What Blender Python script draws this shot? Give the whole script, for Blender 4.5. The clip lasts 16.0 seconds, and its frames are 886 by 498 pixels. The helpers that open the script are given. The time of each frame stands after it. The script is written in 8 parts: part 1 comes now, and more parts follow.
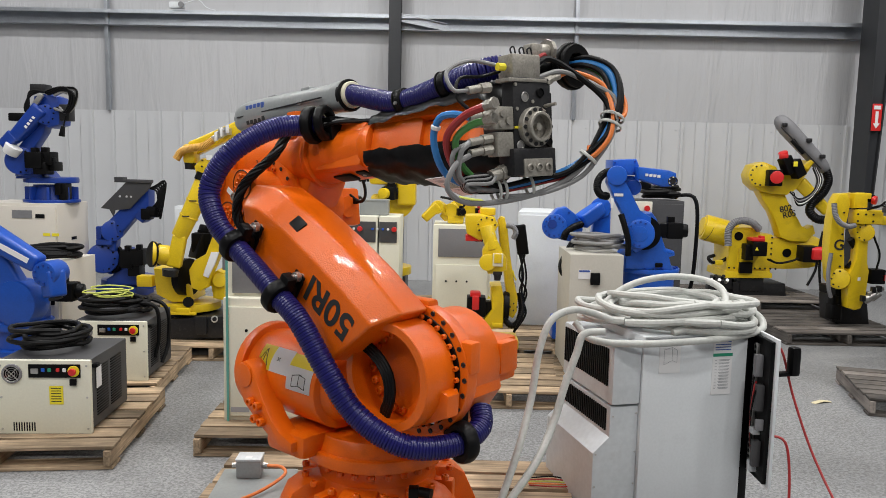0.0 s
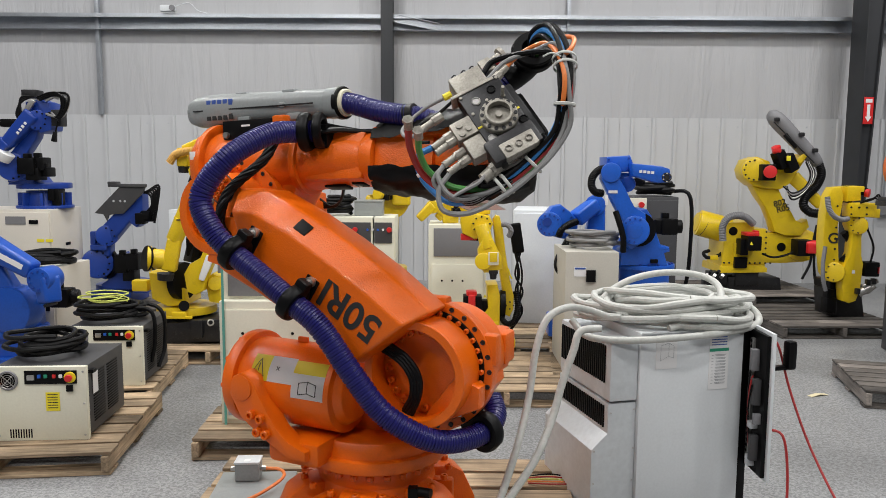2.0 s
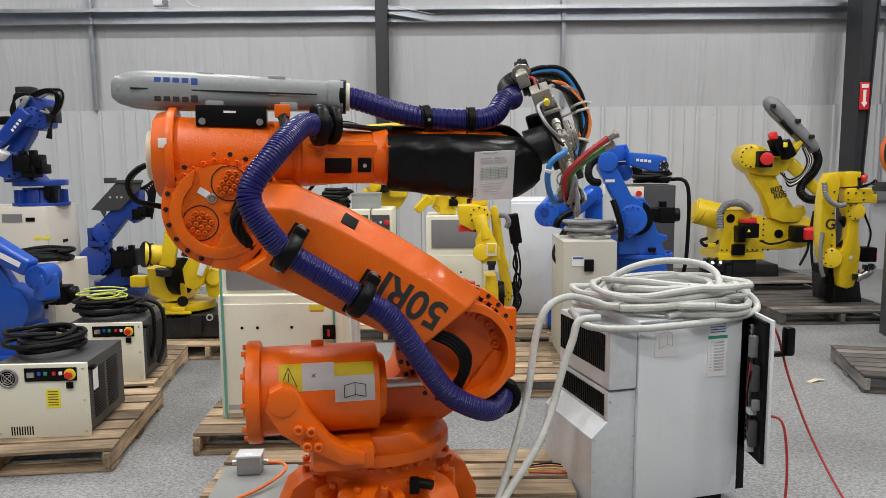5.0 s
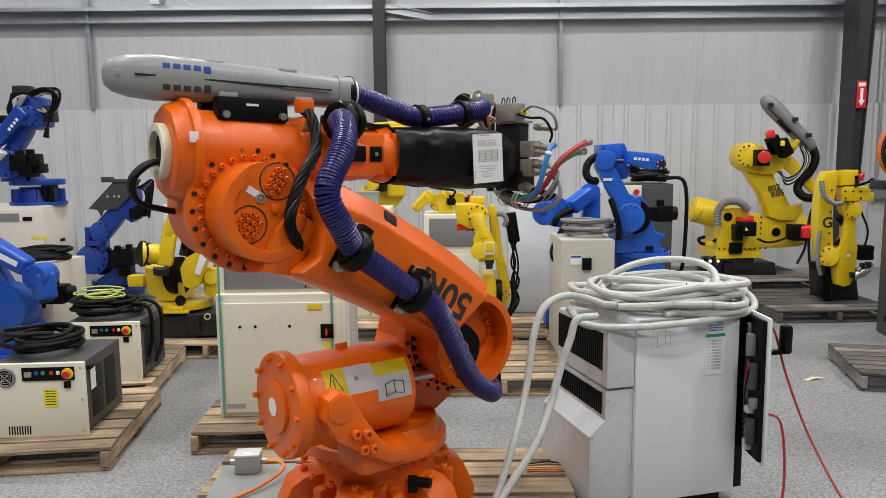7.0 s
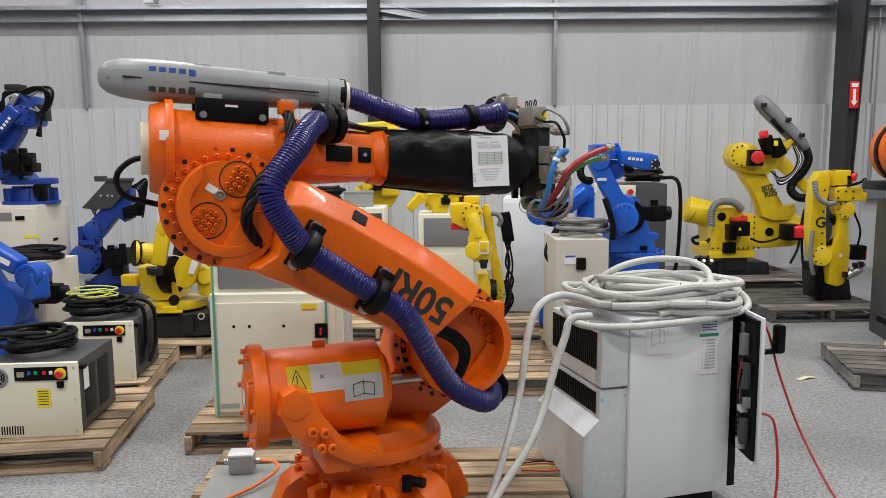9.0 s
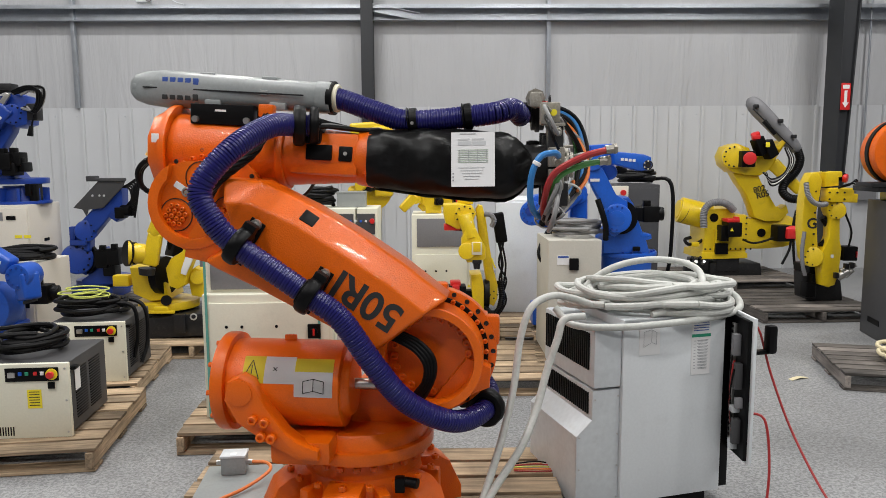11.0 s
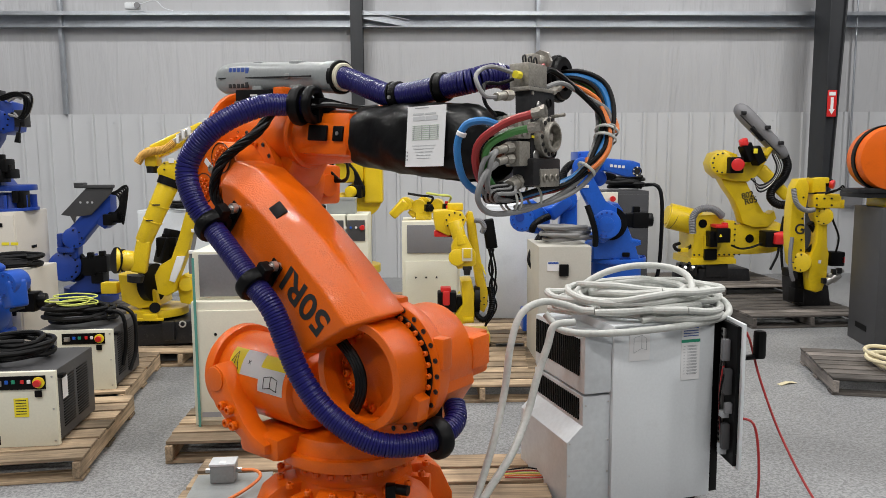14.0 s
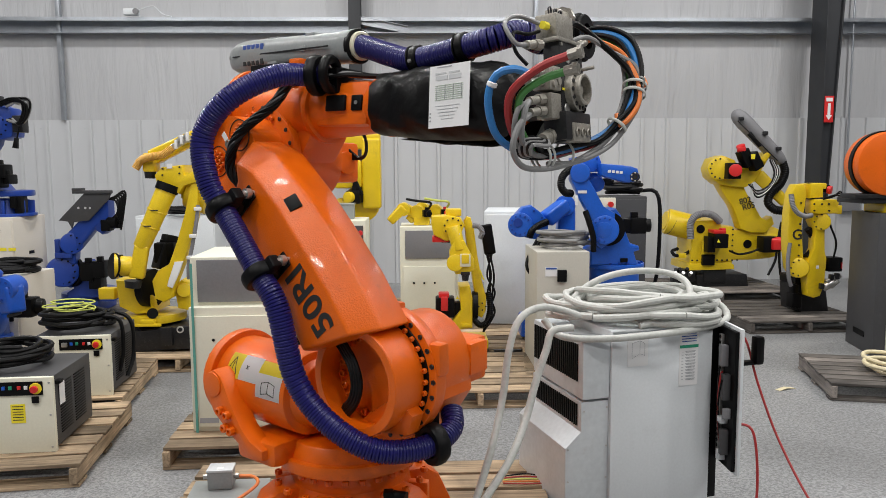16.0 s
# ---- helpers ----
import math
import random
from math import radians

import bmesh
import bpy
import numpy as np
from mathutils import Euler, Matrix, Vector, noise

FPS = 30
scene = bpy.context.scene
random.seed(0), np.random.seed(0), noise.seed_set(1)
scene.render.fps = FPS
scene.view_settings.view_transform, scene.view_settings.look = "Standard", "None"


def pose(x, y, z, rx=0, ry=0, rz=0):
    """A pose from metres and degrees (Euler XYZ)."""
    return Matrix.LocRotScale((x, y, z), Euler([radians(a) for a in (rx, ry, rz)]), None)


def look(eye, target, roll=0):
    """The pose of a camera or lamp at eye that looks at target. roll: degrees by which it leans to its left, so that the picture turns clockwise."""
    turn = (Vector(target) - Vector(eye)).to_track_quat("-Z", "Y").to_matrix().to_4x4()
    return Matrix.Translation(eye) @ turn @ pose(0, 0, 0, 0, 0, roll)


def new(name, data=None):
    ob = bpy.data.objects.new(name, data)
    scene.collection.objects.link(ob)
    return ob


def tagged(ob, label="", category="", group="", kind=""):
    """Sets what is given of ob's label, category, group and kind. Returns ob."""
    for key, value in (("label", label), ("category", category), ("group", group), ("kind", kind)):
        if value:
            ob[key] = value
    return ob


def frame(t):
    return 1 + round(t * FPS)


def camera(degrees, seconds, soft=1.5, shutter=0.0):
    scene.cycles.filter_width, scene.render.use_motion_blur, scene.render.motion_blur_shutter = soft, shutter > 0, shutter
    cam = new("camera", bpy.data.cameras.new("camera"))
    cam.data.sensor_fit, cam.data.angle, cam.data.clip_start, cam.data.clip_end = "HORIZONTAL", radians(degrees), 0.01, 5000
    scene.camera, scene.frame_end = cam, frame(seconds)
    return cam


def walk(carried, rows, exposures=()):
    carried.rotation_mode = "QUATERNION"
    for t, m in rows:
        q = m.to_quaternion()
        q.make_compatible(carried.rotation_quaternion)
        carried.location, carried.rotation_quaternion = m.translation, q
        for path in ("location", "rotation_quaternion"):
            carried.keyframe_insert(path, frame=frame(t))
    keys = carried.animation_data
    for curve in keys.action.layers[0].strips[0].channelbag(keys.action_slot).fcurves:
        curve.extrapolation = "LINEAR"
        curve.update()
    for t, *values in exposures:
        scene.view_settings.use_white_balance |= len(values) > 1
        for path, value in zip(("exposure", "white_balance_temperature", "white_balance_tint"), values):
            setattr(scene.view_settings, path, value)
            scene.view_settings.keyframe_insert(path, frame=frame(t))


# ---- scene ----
cam = camera(62.19, 16.0, soft=0.5)
EYE = Vector((0.0, 0.0, 1.65))
walk(cam, [
    (0, look(EYE, EYE + Vector((-0.01194, 0.99406, -0.10821)), 1.26)),
    (0.5, look(EYE, EYE + Vector((-0.00917, 0.99417, -0.10747)), 1.08)),
    (1, look(EYE, EYE + Vector((-0.00690, 0.99406, -0.10862)), 0.85)),
    (1.5, look(EYE, EYE + Vector((-0.00553, 0.99400, -0.10920)), 0.65)),
    (2, look(EYE, EYE + Vector((-0.00570, 0.99406, -0.10865)), 0.38)),
    (2.5, look(EYE, EYE + Vector((-0.00514, 0.99396, -0.10963)), 0.14)),
    (3, look(EYE, EYE + Vector((-0.00534, 0.99366, -0.11233)), -0.07)),
    (3.5, look(EYE, EYE + Vector((-0.00582, 0.99345, -0.11411)), -0.24)),
    (4, look(EYE, EYE + Vector((-0.00516, 0.99319, -0.11643)), -0.31)),
    (6.5, look(EYE, EYE + Vector((-0.00021, 0.99254, -0.12189)), -0.52)),
    (7, look(EYE, EYE + Vector((0.00000, 0.99256, -0.12173)), -0.49)),
    (7.5, look(EYE, EYE + Vector((-0.00282, 0.99255, -0.12182)), -0.44)),
    (8, look(EYE, EYE + Vector((-0.00227, 0.99250, -0.12219)), -0.37)),
    (8.5, look(EYE, EYE + Vector((0.00321, 0.99251, -0.12214)), -0.38)),
    (9, look(EYE, EYE + Vector((0.00760, 0.99246, -0.12234)), -0.41)),
    (11.5, look(EYE, EYE + Vector((0.01750, 0.99248, -0.12112)), -0.28)),
    (12, look(EYE, EYE + Vector((0.01750, 0.99257, -0.12038)), -0.31)),
    (12.5, look(EYE, EYE + Vector((0.01736, 0.99244, -0.12147)), -0.36)),
    (13, look(EYE, EYE + Vector((0.01903, 0.99209, -0.12406)), -0.39)),
    (13.5, look(EYE, EYE + Vector((0.02395, 0.99236, -0.12100)), -0.34)),
    (14, look(EYE, EYE + Vector((0.03026, 0.99311, -0.11320)), -0.32)),
    (14.5, look(EYE, EYE + Vector((0.03576, 0.99345, -0.10856)), -0.22)),
    (15, look(EYE, EYE + Vector((0.03713, 0.99373, -0.10550)), -0.21)),
    (15.5, look(EYE, EYE + Vector((0.03545, 0.99393, -0.10412)), -0.27)),
    (16, look(EYE, EYE + Vector((0.03284, 0.99385, -0.10577)), -0.31)),
])

# ---- light: hall daylight-white lamps under the ceiling ----
world = bpy.data.worlds.new("hall")
scene.world = world
world.use_nodes = True
world.node_tree.nodes["Background"].inputs[0].default_value = (0.75, 0.8, 0.9, 1)
world.node_tree.nodes["Background"].inputs[1].default_value = 0.008
scene.view_settings.exposure = 0.17
LAMPS = [(x, y) for y in (-2.5, 1.0, 4.6, 7.6) for x in (-6.6, -2.2, 2.2, 6.6)]
LAMP_W = 104.0
for lx, ly in LAMPS:
    ld = bpy.data.lights.new("hall_lamp", "AREA")
    ld.shape, ld.size, ld.size_y, ld.energy, ld.color = "RECTANGLE", 0.8, 0.3, LAMP_W, (1.0, 0.985, 0.965)
    new("hall_lamp", ld).matrix_world = pose(lx, ly, 6.68)


# ---- materials ----
def material(name, colour, rough=0.5, metal=0.0, vary=0.12, scale=6.0, fine=90.0, bump=0.0, dirt=0.0, dirt_col=(0.06, 0.05, 0.045), coat=0.0, spec=0.5):
    """Colour broken by cloudy stains, fine grain, relief and dirt."""
    m = bpy.data.materials.new(name)
    m.use_nodes = True
    nt, ln = m.node_tree, m.node_tree.links.new
    b = nt.nodes["Principled BSDF"]
    co = nt.nodes.new("ShaderNodeTexCoord")
    n1, n2 = nt.nodes.new("ShaderNodeTexNoise"), nt.nodes.new("ShaderNodeTexNoise")
    n1.inputs["Scale"].default_value, n1.inputs["Detail"].default_value = scale, 5
    n2.inputs["Scale"].default_value, n2.inputs["Detail"].default_value = fine, 3
    ln(co.outputs["Object"], n1.inputs["Vector"]), ln(co.outputs["Object"], n2.inputs["Vector"])
    add = nt.nodes.new("ShaderNodeMath")
    add.operation = "ADD"
    ln(n1.outputs["Fac"], add.inputs[0]), ln(n2.outputs["Fac"], add.inputs[1])
    mr = nt.nodes.new("ShaderNodeMapRange")
    mr.inputs[1].default_value, mr.inputs[2].default_value = 0.6, 1.4
    mr.inputs[3].default_value, mr.inputs[4].default_value = 1 - vary, 1 + vary
    ln(add.outputs[0], mr.inputs[0])
    hsv = nt.nodes.new("ShaderNodeHueSaturation")
    hsv.inputs["Color"].default_value = (*colour, 1)
    ln(mr.outputs[0], hsv.inputs["Value"])
    out = hsv.outputs[0]
    if dirt:
        n3 = nt.nodes.new("ShaderNodeTexNoise")
        n3.inputs["Scale"].default_value, n3.inputs["Detail"].default_value, n3.inputs["Roughness"].default_value = scale * 2.3, 9, 0.7
        ln(co.outputs["Object"], n3.inputs["Vector"])
        r = nt.nodes.new("ShaderNodeMapRange")
        r.inputs[1].default_value, r.inputs[2].default_value, r.inputs[4].default_value = 0.56, 0.75, dirt
        ln(n3.outputs["Fac"], r.inputs[0])
        mx = nt.nodes.new("ShaderNodeMix")
        mx.data_type = "RGBA"
        ln(r.outputs[0], mx.inputs[0]), ln(out, mx.inputs[6])
        mx.inputs[7].default_value = (*dirt_col, 1)
        out = mx.outputs[2]
    ln(out, b.inputs["Base Color"])
    rr = nt.nodes.new("ShaderNodeMapRange")
    rr.inputs[3].default_value, rr.inputs[4].default_value = max(rough - 0.1, 0.02), min(rough + 0.12, 1)
    ln(n1.outputs["Fac"], rr.inputs[0]), ln(rr.outputs[0], b.inputs["Roughness"])
    b.inputs["Metallic"].default_value = metal
    b.inputs["Coat Weight"].default_value = coat
    b.inputs["Specular IOR Level"].default_value = spec
    if bump:
        bp = nt.nodes.new("ShaderNodeBump")
        bp.inputs["Strength"].default_value, bp.inputs["Distance"].default_value = bump, 0.004
        ln(add.outputs[0], bp.inputs["Height"]), ln(bp.outputs[0], b.inputs["Normal"])
    return m


def glow(name, colour, power):
    m = bpy.data.materials.new(name)
    m.use_nodes = True
    b = m.node_tree.nodes["Principled BSDF"]
    b.inputs["Emission Color"].default_value, b.inputs["Emission Strength"].default_value = (*colour, 1), power
    return m


def wood_material(name, colour, grey=0.0):
    """Rough pallet boards: grain along x, a tint of its own for each piece."""
    m = bpy.data.materials.new(name)
    m.use_nodes = True
    nt, ln = m.node_tree, m.node_tree.links.new
    b = nt.nodes["Principled BSDF"]
    co, mp, oi = nt.nodes.new("ShaderNodeTexCoord"), nt.nodes.new("ShaderNodeMapping"), nt.nodes.new("ShaderNodeObjectInfo")
    mp.inputs["Scale"].default_value = (1.5, 26, 26)
    off = nt.nodes.new("ShaderNodeVectorMath")
    off.operation = "MULTIPLY_ADD"
    off.inputs[1].default_value = (7, 7, 7)
    ln(oi.outputs["Random"], off.inputs[0]), ln(co.outputs["Object"], off.inputs[2])
    ln(off.outputs[0], mp.inputs["Vector"])
    g, n = nt.nodes.new("ShaderNodeTexNoise"), nt.nodes.new("ShaderNodeTexNoise")
    g.inputs["Scale"].default_value, g.inputs["Detail"].default_value, g.inputs["Distortion"].default_value = 2.2, 6, 0.6
    n.inputs["Scale"].default_value, n.inputs["Detail"].default_value = 3.0, 6
    ln(mp.outputs[0], g.inputs["Vector"]), ln(off.outputs[0], n.inputs["Vector"])
    ramp = nt.nodes.new("ShaderNodeValToRGB")
    c = Vector(colour)
    ramp.color_ramp.elements[0].position, ramp.color_ramp.elements[0].color = 0.3, (*(c * 0.5), 1)
    ramp.color_ramp.elements[1].position, ramp.color_ramp.elements[1].color = 0.62, (*c, 1)
    ln(g.outputs["Fac"], ramp.inputs[0])
    val = nt.nodes.new("ShaderNodeMapRange")
    val.inputs[3].default_value, val.inputs[4].default_value = 0.42, 1.2
    ln(oi.outputs["Random"], val.inputs[0])
    st = nt.nodes.new("ShaderNodeMapRange")
    st.inputs[1].default_value, st.inputs[2].default_value, st.inputs[3].default_value, st.inputs[4].default_value = 0.36, 0.62, 0.5, 1.12
    ln(n.outputs["Fac"], st.inputs[0])
    mul = nt.nodes.new("ShaderNodeMath")
    mul.operation = "MULTIPLY"
    ln(val.outputs[0], mul.inputs[0]), ln(st.outputs[0], mul.inputs[1])
    hsv = nt.nodes.new("ShaderNodeHueSaturation")
    hsv.inputs["Saturation"].default_value = 1 - grey
    ln(ramp.outputs[0], hsv.inputs["Color"]), ln(mul.outputs[0], hsv.inputs["Value"])
    ln(hsv.outputs[0], b.inputs["Base Color"])
    b.inputs["Roughness"].default_value = 0.8
    bp = nt.nodes.new("ShaderNodeBump")
    bp.inputs["Strength"].default_value, bp.inputs["Distance"].default_value = 0.5, 0.003
    ln(g.outputs["Fac"], bp.inputs["Height"]), ln(bp.outputs[0], b.inputs["Normal"])
    return m


def concrete_material():
    """Smooth grey hall floor: clouds, speckle, scuffs."""
    m = bpy.data.materials.new("concrete")
    m.use_nodes = True
    nt, ln = m.node_tree, m.node_tree.links.new
    b = nt.nodes["Principled BSDF"]
    co = nt.nodes.new("ShaderNodeTexCoord")
    tex = []
    for s, d, dis in ((0.9, 8, 0.6), (62, 8, 0.8), (260, 2, 0.0)):
        n = nt.nodes.new("ShaderNodeTexNoise")
        n.inputs["Scale"].default_value, n.inputs["Detail"].default_value, n.inputs["Distortion"].default_value = s, d, dis
        ln(co.outputs["Object"], n.inputs["Vector"])
        tex.append(n)
    ramp = nt.nodes.new("ShaderNodeValToRGB")
    ramp.color_ramp.elements[0].position, ramp.color_ramp.elements[0].color = 0.39, (0.15, 0.152, 0.155, 1)
    ramp.color_ramp.elements[1].position, ramp.color_ramp.elements[1].color = 0.6, (0.29, 0.294, 0.297, 1)
    ln(tex[1].outputs["Fac"], ramp.inputs[0])
    mr = nt.nodes.new("ShaderNodeMapRange")
    mr.inputs[1].default_value, mr.inputs[2].default_value, mr.inputs[3].default_value, mr.inputs[4].default_value = 0.3, 0.7, 0.8, 1.25
    ln(tex[0].outputs["Fac"], mr.inputs[0])
    hsv = nt.nodes.new("ShaderNodeHueSaturation")
    ln(ramp.outputs[0], hsv.inputs["Color"]), ln(mr.outputs[0], hsv.inputs["Value"])
    ln(hsv.outputs[0], b.inputs["Base Color"])
    b.inputs["Roughness"].default_value = 0.5
    bp = nt.nodes.new("ShaderNodeBump")
    bp.inputs["Strength"].default_value, bp.inputs["Distance"].default_value = 0.2, 0.002
    ln(tex[1].outputs["Fac"], bp.inputs["Height"]), ln(bp.outputs[0], b.inputs["Normal"])
    return m


def vinyl_material():
    """White insulation facing, puckered into upright wrinkles."""
    m = bpy.data.materials.new("vinyl_facing")
    m.use_nodes = True
    nt, ln = m.node_tree, m.node_tree.links.new
    b = nt.nodes["Principled BSDF"]
    co = nt.nodes.new("ShaderNodeTexCoord")
    mp = nt.nodes.new("ShaderNodeMapping")
    mp.inputs["Scale"].default_value = (2.6, 1.0, 0.3)
    ln(co.outputs["Object"], mp.inputs["Vector"])
    n, w = nt.nodes.new("ShaderNodeTexNoise"), nt.nodes.new("ShaderNodeTexNoise")
    n.inputs["Scale"].default_value, n.inputs["Detail"].default_value, n.inputs["Distortion"].default_value = 1.6, 5, 0.8
    w.inputs["Scale"].default_value, w.inputs["Detail"].default_value = 0.5, 3
    ln(mp.outputs[0], n.inputs["Vector"]), ln(co.outputs["Object"], w.inputs["Vector"])
    mr = nt.nodes.new("ShaderNodeMapRange")
    mr.inputs[1].default_value, mr.inputs[2].default_value, mr.inputs[3].default_value, mr.inputs[4].default_value = 0.3, 0.7, 0.93, 1.05
    ln(w.outputs["Fac"], mr.inputs[0])
    hsv = nt.nodes.new("ShaderNodeHueSaturation")
    hsv.inputs["Color"].default_value = (0.47, 0.475, 0.49, 1)
    ln(mr.outputs[0], hsv.inputs["Value"]), ln(hsv.outputs[0], b.inputs["Base Color"])
    b.inputs["Roughness"].default_value = 0.36
    bp = nt.nodes.new("ShaderNodeBump")
    bp.inputs["Strength"].default_value, bp.inputs["Distance"].default_value = 0.7, 0.06
    ln(n.outputs["Fac"], bp.inputs["Height"]), ln(bp.outputs[0], b.inputs["Normal"])
    return m


ORANGE = material("orange_paint", (0.76, 0.128, 0.002), 0.32, 0, 0.1, 5, 170, 0.42, 0.35, (0.3, 0.04, 0.003), coat=0.12, spec=0.42)
YELLOW = material("yellow_paint", (0.74, 0.52, 0.012), 0.33, 0, 0.12, 4, 110, 0.12, 0.4, (0.35, 0.22, 0.02), coat=0.15)
BLUE = material("blue_paint", (0.012, 0.105, 0.54), 0.32, 0, 0.12, 4, 70, 0.08, 0.4, (0.01, 0.03, 0.12), coat=0.15)
MIDBLUE = material("mid_blue_paint", (0.009, 0.075, 0.42), 0.34, 0, 0.12, 4, 70, 0.08, 0.4, (0.01, 0.025, 0.1), coat=0.1)
NAVY = material("deep_blue_paint", (0.008, 0.045, 0.3), 0.36, 0, 0.1, 4, 70, 0.05, 0.25, (0.01, 0.015, 0.05), coat=0.1)
HOSE = material("violet_blue_hose", (0.011, 0.01, 0.108), 0.33, 0, 0.08, 8, 80, 0, 0, spec=0.45)
BLACK = material("black_plastic", (0.003, 0.003, 0.0034), 0.42, 0, 0.2, 9, 90, 0.05, spec=0.16)
RUBBER = material("black_cable", (0.004, 0.004, 0.0045), 0.45, 0, 0.2, 9, 90, 0.05, spec=0.2)
DARK = material("dark_gunmetal", (0.028, 0.028, 0.03), 0.4, 0.5, 0.25, 14, 90, 0.1, 0.4, (0.12, 0.11, 0.10))
VINYL_BAG = material("black_vinyl_cover", (0.008, 0.008, 0.0085), 0.32, 0, 0.2, 5, 24, 0.5, 0.25, (0.03, 0.03, 0.03), spec=0.4)
STEEL = material("bare_steel", (0.55, 0.54, 0.52), 0.34, 0.9, 0.15, 12, 120, 0.1, 0.35, (0.2, 0.18, 0.16))
GALV = material("galvanised_steel", (0.5, 0.53, 0.57), 0.33, 0.8, 0.12, 9, 60, 0.05)
GREY_SHELL = material("grey_moulded_plastic", (0.27, 0.288, 0.288), 0.36, 0, 0.1, 5, 80, 0.05, 0.35, (0.2, 0.19, 0.17))
CREAM = material("cream_plastic", (0.72, 0.68, 0.52), 0.4, 0, 0.06)
BEIGE = material("beige_cabinet_paint", (0.76, 0.75, 0.62), 0.42, 0, 0.05, 3, 80, 0.04, 0.15, (0.4, 0.37, 0.28))
DRAB = material("drab_beige_cabinet_paint", (0.5, 0.48, 0.42), 0.45, 0, 0.07, 3, 80, 0.04, 0.3, (0.3, 0.27, 0.22))
WHITE = material("off_white_cabinet_paint", (0.66, 0.62, 0.55), 0.42, 0, 0.05, 3, 80, 0.04, 0.15, (0.4, 0.36, 0.3))
CAB_GREY = material("light_grey_cabinet_paint", (0.70, 0.73, 0.75), 0.42, 0, 0.05, 2.5, 80, 0.04, 0.2, (0.36, 0.36, 0.36))
CAB_ALU = material("dull_aluminium_sheet", (0.64, 0.67, 0.69), 0.42, 0.3, 0.08, 5, 40, 0.04, 0.25, (0.45, 0.43, 0.4))
CHARCOAL = material("charcoal_cabinet_paint", (0.055, 0.055, 0.058), 0.5, 0, 0.1, 4, 80, 0.05, 0.2, (0.15, 0.14, 0.13))
MIDGREY = material("mid_grey_paint", (0.2, 0.2, 0.21), 0.5, 0, 0.1, 4, 80, 0.05)
PAPER = material("white_paper", (0.78, 0.78, 0.78), 0.6, 0, 0.02)
INK = material("black_ink", (0.02, 0.02, 0.02), 0.6, 0, 0.02)
PALEINK = material("pale_grey_ink", (0.55, 0.56, 0.57), 0.6, 0, 0.02)
TOOLSTEEL = material("dirty_tool_metal", (0.34, 0.32, 0.28), 0.45, 0.5, 0.3, 18, 120, 0.15, 0.7, (0.07, 0.06, 0.05))
GREYINK = material("grey_ink", (0.35, 0.36, 0.38), 0.6, 0, 0.02)
BLUEINK = material("blue_print", (0.04, 0.09, 0.34), 0.5, 0, 0.02)
GREENPALE = material("pale_green_print", (0.42, 0.5, 0.40), 0.6, 0, 0.02)
GREENINK = material("green_print", (0.02, 0.28, 0.16), 0.5, 0, 0.02)
YLABEL = material("yellow_label", (0.85, 0.72, 0.03), 0.5, 0, 0.02)
OLABEL = material("orange_label", (0.85, 0.25, 0.03), 0.5, 0, 0.02)
RED = material("red_plastic", (0.62, 0.02, 0.02), 0.35, 0, 0.06, coat=0.2)
RED_HOSE = material("red_hose", (0.36, 0.025, 0.025), 0.42, 0, 0.1)
BLUE_HOSE = material("blue_hose", (0.03, 0.2, 0.52), 0.42, 0, 0.1)
GREEN_HOSE = material("green_hose", (0.07, 0.26, 0.06), 0.42, 0, 0.1)
ORANGE_CABLE = material("orange_cable", (0.75, 0.2, 0.04), 0.45, 0, 0.08)
GREY_CABLE = material("grey_cable", (0.24, 0.24, 0.24), 0.5, 0, 0.1)
PALE_CABLE = material("pale_grey_cable", (0.52, 0.53, 0.50), 0.5, 0, 0.14, 7, 60, 0.05, 0.55, (0.3, 0.28, 0.24))
CREAM_CABLE = material("cream_cable", (0.66, 0.58, 0.38), 0.5, 0, 0.08)
LIME_CABLE = material("yellow_green_wire", (0.55, 0.6, 0.12), 0.5, 0, 0.08)
COLUMN = material("dark_grey_steel_paint", (0.024, 0.026, 0.03), 0.5, 0, 0.12, 3, 60, 0.05)
LINER = material("white_liner_sheet", (0.54, 0.55, 0.565), 0.4, 0, 0.04, 2, 60, 0.02, 0.08, (0.5, 0.5, 0.5))
WOOD = wood_material("pallet_pine", (0.56, 0.41, 0.26))
OLDWOOD = wood_material("weathered_pallet_wood", (0.25, 0.2, 0.16), 0.4)
CONCRETE = concrete_material()
VINYL = vinyl_material()
# for walls and ceiling out of view: kept dark to cut bounced light
UNSEEN_HALL = material("unseen_hall_grey", (0.17, 0.17, 0.18), 0.5, 0, 0.05)
TAN = material("tan_hose", (0.62, 0.36, 0.08), 0.5, 0, 0.08)
TEAL = material("sea_green_edge", (0.12, 0.38, 0.32), 0.4, 0, 0.05)


# ---- mesh helpers ----
def put(bm, tmp, m=None):
    """Adds the temporary bmesh tmp, moved by m, to bm."""
    if m is not None:
        tmp.transform(m)
    me = bpy.data.meshes.new("tmp")
    tmp.to_mesh(me)
    tmp.free()
    bm.from_mesh(me)
    bpy.data.meshes.remove(me)
    return bm


def bx(bm, c, s, bev=0.004, m=None, seg=2):
    """A box with rounded edges: centre c, size s."""
    t = bmesh.new()
    bmesh.ops.create_cube(t, size=1, matrix=Matrix.Translation(c) @ Matrix.Diagonal((*s, 1)))
    if bev:
        bmesh.ops.bevel(t, geom=t.edges[:], offset=min(bev, min(s) * 0.45), segments=seg, affect="EDGES", profile=0.6)
    return put(bm, t, m)


